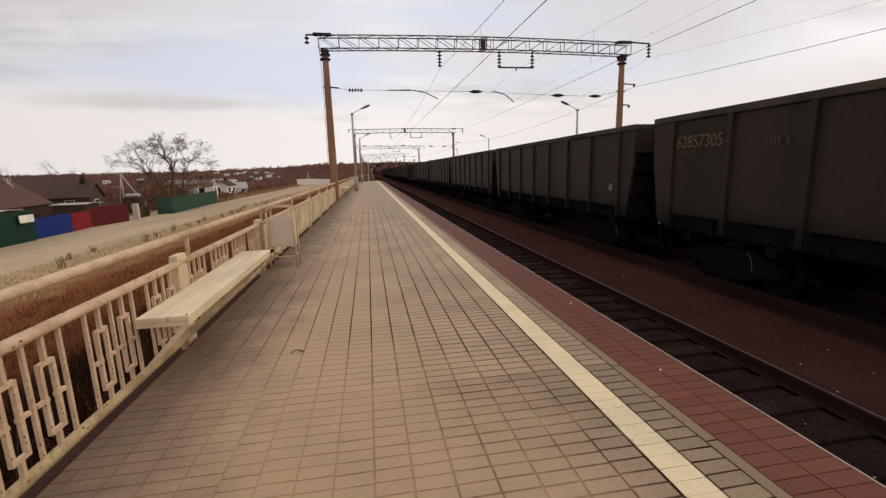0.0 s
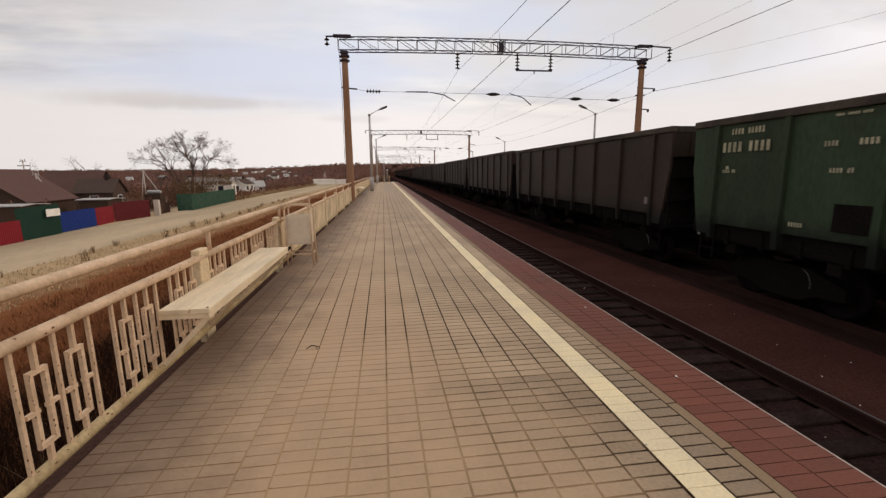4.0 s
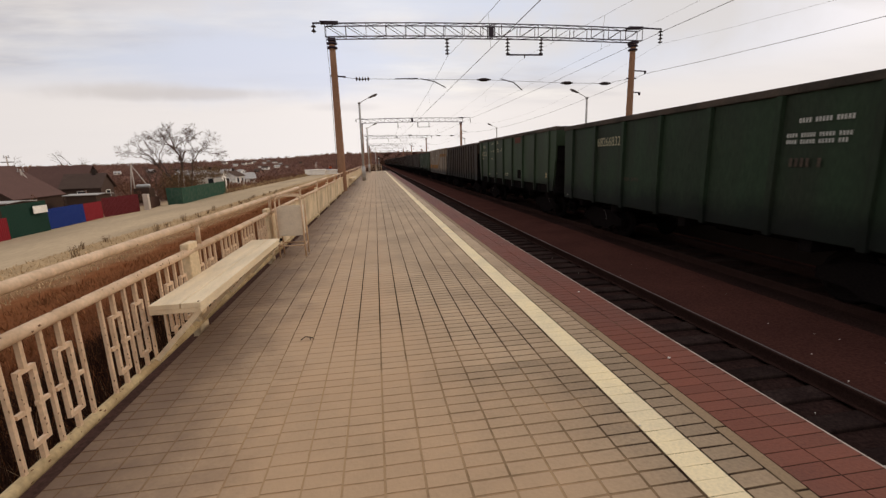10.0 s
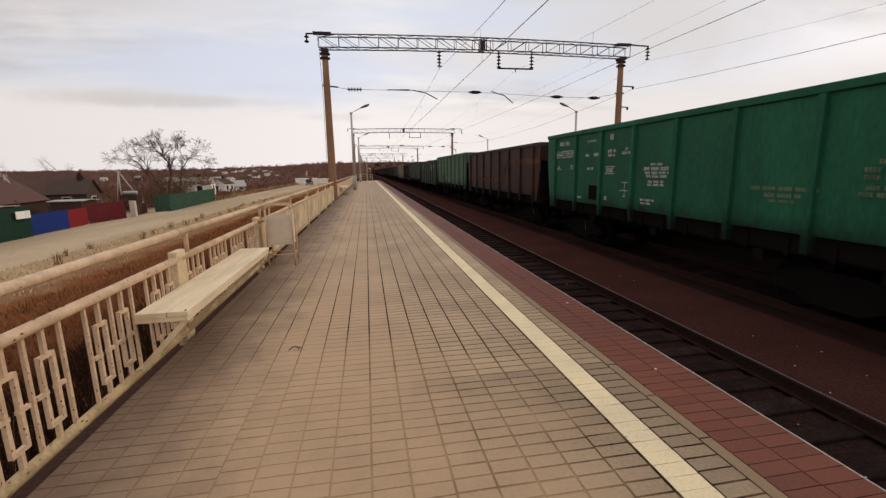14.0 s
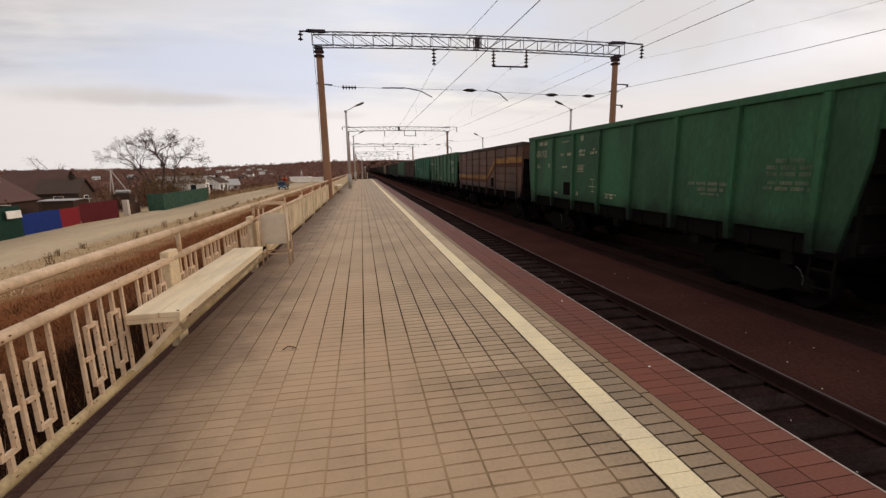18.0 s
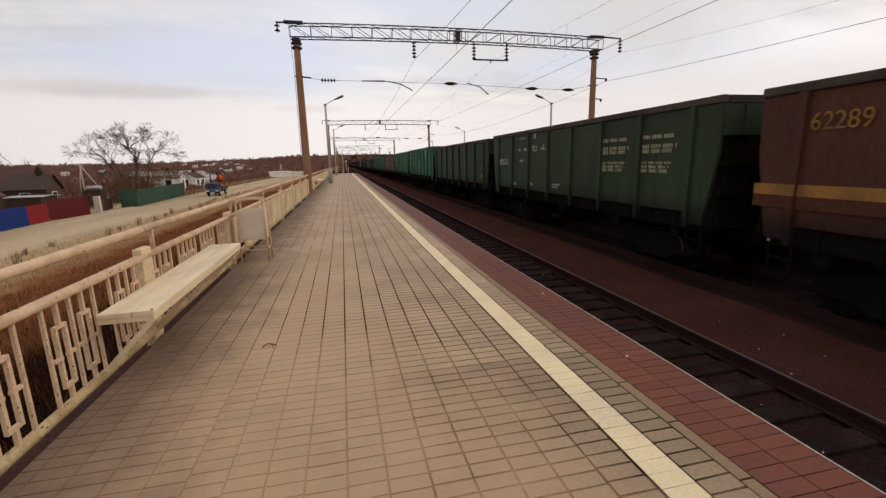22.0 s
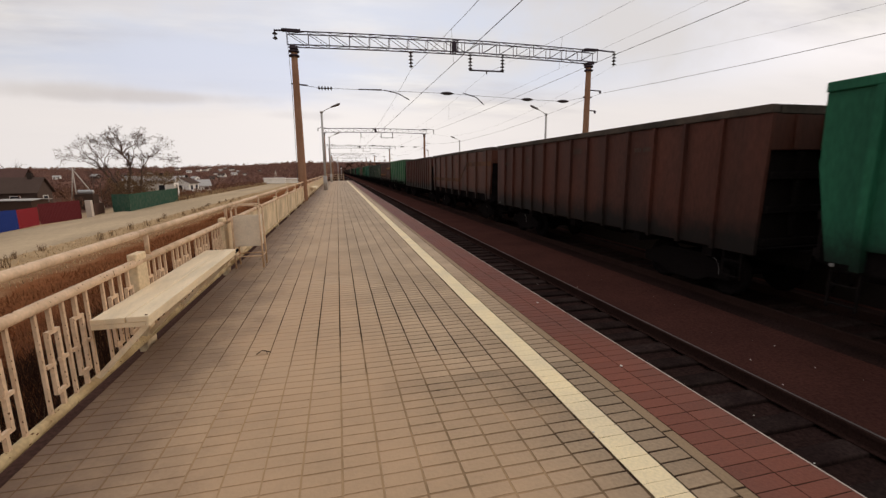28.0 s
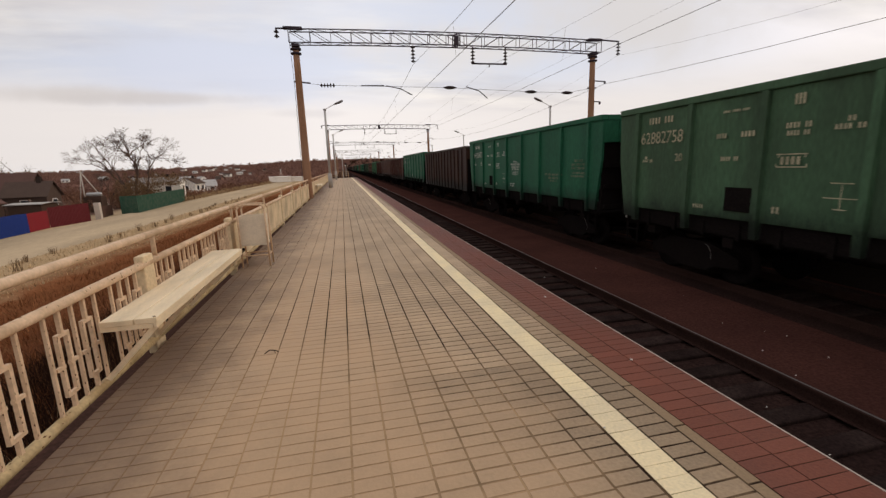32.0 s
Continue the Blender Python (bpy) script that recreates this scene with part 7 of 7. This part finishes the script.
    lathe(bm, [(0.28, -0.55), (0.55, -0.35), (0.62, 0.0), (0.55, 0.3), (0.36, 0.62), (0.33, 0.62), (0.5, 0.28), (0.5, 0.0), (0.25, -0.3)], 20)
    drum = part("drum", bm, OR, mx, "orange mixing drum tilted back")
    drum.matrix_basis = pose(0.1, 0, 1.5, -50, 0, 25) @ Matrix.Scale(0.85, 4)
    bm = bmesh.new()
    for s in (-1, 1):
        bar(bm, (s * 0.6, -0.5, 0), (s * 0.6, 0, 1.5), 0.06)
        bar(bm, (s * 0.6, 0.5, 0), (s * 0.6, 0, 1.5), 0.06)
    bar(bm, (-0.6, 0, 1.5), (0.6, 0, 1.5), 0.06)
    part("stand", bm, OR, mx, "orange tubular stand")
    rk = thing("steel_rack", "dark steel tube rack on the lorry bed", "rack")
    bm = bmesh.new()
    for s in (-1, 1):
        for y in (0, 0.5):
            bar(bm, (s * 0.55, y, 0), (s * 0.55, y, 2.25), 0.06)
    for z in (0.75, 1.5, 2.25):
        for y in (0, 0.5):
            bar(bm, (-0.55, y, z), (0.55, y, z), 0.06)
        for s in (-1, 1):
            bar(bm, (s * 0.55, 0, z), (s * 0.55, 0.5, z), 0.06)
    part("frame", bm, BLACK, rk)
    return t, mx, rk


LORRY, MIXER, RACK = lorry()
BIG = 1.22
for ob in (LORRY, MIXER, RACK):
    for c in ob.children_recursive:
        c.data.transform(Matrix.Scale(BIG, 4))
        c.location = c.location * BIG

# ---- paving ----
TZ = -0.012


def tile_geo(verts, faces, x0, x1, y0, y1, z, b=0.0025):
    i = len(verts)
    verts += [(x0, y0, TZ), (x1, y0, TZ), (x1, y1, TZ), (x0, y1, TZ), (x0 + b, y0 + b, z), (x1 - b, y0 + b, z), (x1 - b, y1 - b, z), (x0 + b, y1 - b, z)]
    faces += [(i + 4, i + 5, i + 6, i + 7), (i, i + 1, i + 5, i + 4), (i + 1, i + 2, i + 6, i + 5), (i + 2, i + 3, i + 7, i + 6), (i + 3, i, i + 4, i + 7)]


def raw(name, verts, faces, material):
    me = bpy.data.meshes.new(name)
    me.from_pydata(verts, [], faces)
    me.materials.append(material)
    return me


SEAMS = (P_L, -1.690, -1.483, -1.277, -1.070, -0.868, -0.668, -0.465, -0.265, -0.052, 0.152, 0.368, 0.582, 0.797, 1.006, 1.224, 1.440)
COLUMNS = [(a, b, "grey") for a, b in zip(SEAMS, SEAMS[1:])]
COLUMNS += [(1.448, 1.652, "yellow"), (1.652, 1.868, "grey"), (1.868, 1.95, "kerb"), (1.95, 2.19, "red"), (2.19, 2.447, "red")]
INK = {"grey": TILE, "yellow": YELLOW, "kerb": KERB, "red": RED}


def pave():
    rng = random.Random(2)
    # dirt in the long seams between the rows of tiles
    for x in SEAMS[1:] + (1.652, 1.868):
        bm = bmesh.new()
        box(bm, x - 0.006, P_Y0, -0.02, x + 0.006, P_Y1, -0.0020)
        part("seam", bm, SEAM, platform, "dark dirt in a long paving seam")
    far = {k: ([], []) for k in INK}
    unit = {}
    for x0, x1, style in COLUMNS:
        gap = (0.0046 if x0 > -0.3 else 0.0028) if style in ("grey", "yellow") else 0.0022
        a, b = x0 + gap, x1 - gap
        row = 0.1 if style != "kerb" else 0.5
        off = rng.uniform(-0.008, 0.008)
        # tiles nearest the camera are pieces of their own
        y = 1.15 + off
        while y < 3.0 and style in ("grey", "yellow", "red") and -0.95 < x0:
            w = round(b - a, 3)
            if (w, style, x0 > 0.3) not in unit:
                v, f = [], []
                cut = 0.0006 if style == "yellow" else 0.0016 if style == "red" else (0.0042 if x0 > 0.3 else 0.0028)
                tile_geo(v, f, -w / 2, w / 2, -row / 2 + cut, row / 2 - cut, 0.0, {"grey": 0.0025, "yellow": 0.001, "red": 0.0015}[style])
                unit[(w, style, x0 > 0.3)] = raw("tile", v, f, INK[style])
            t = new("tile", unit[(w, style, x0 > 0.3)])
            t.parent = platform
            t.location = ((a + b) / 2, y + row / 2, rng.uniform(-0.0008, 0.0008))
            t.rotation_euler = (rng.uniform(-0.006, 0.006), rng.uniform(-0.004, 0.004), rng.uniform(-0.012, 0.012))
            y += row
        start = y if y > 2 else -2.0
        y = start
        v, f = far[style]
        while y < 34:
            z = rng.uniform(-0.0008, 0.0008) if y < 7 else rng.uniform(-0.0004, 0.0004)
            s = rng.uniform(-0.0012, 0.0012)
            cut = 0.0006 if style == "yellow" else 0.0012 if style == "red" else ((0.0042 if x0 > 0.3 else 0.0028) if y < (6 if x0 > -0.6 else 3.3) else 0.0006)
            tile_geo(v, f, a + s, b + s, y + cut, y + row - cut, z if style != "yellow" else z * 0.3, 0.0025 if style != "yellow" and y < 7 else 0.0008)
            y += row
        while y < P_Y1 - 0.4:
            tile_geo(v, f, a, b, y + 0.0008, y + 0.3992, rng.uniform(-0.001, 0.0006), 0.001)
            y += 0.4
        y = P_Y0
        end = 1.15 + off if start > 2 else -2.0
        while y < end - 0.001:
            e = min(y + 0.4, end)
            tile_geo(v, f, a, b, y + 0.002, e - 0.002, -0.001)
            y = e
    for style, (v, f) in far.items():
        part({"grey": "paving_field", "yellow": "warning_line", "kerb": "kerb_row", "red": "edge_paving"}[style], raw("paving", v, f, TILE_FAR_SHEEN if style == "grey" else INK[style]), None, platform, {"grey": "brownish grey concrete paving tiles", "yellow": "worn cream-yellow painted warning line", "kerb": "pale narrow kerb row", "red": "dull red paving along the edge"}[style], kind="stuff")


pave()


def motions():
    for k, w in TRAIN.items():
        walk(w, [(t, pose(TRACK2, train_y(t) - k * PITCH, RAIL_Z)) for t in range(0, 33)])
    # seconds, x, distance ahead, heading
    drive = ((0, -22.6, 332), (5, -22.6, 277), (9, -22.6, 233), (13, -22.6, 188), (16, -22.3, 155), (18, -22.0, 126.5), (20, -21.9, 103), (22, -22.8, 84), (23, -23.4, 74.2), (24, -24.0, 64.2), (25, -24.6, 54.8), (25.5, -24.9, 50.2), (27.5, -25.2, 31.5), (29.5, -25.4, 12.5), (32, -25.5, -11.0))
    for ob, dx, dy, dz in ((LORRY, 0, 0, 0), (MIXER, 0.18, 4.4, 0.88 * BIG), (RACK, -0.12, 2.45, 0.88 * BIG)):
        walk(ob, [(t, pose(x + dx, y + dy, ROAD_Z + 0.05 + dz)) for t, x, y in drive])


motions()
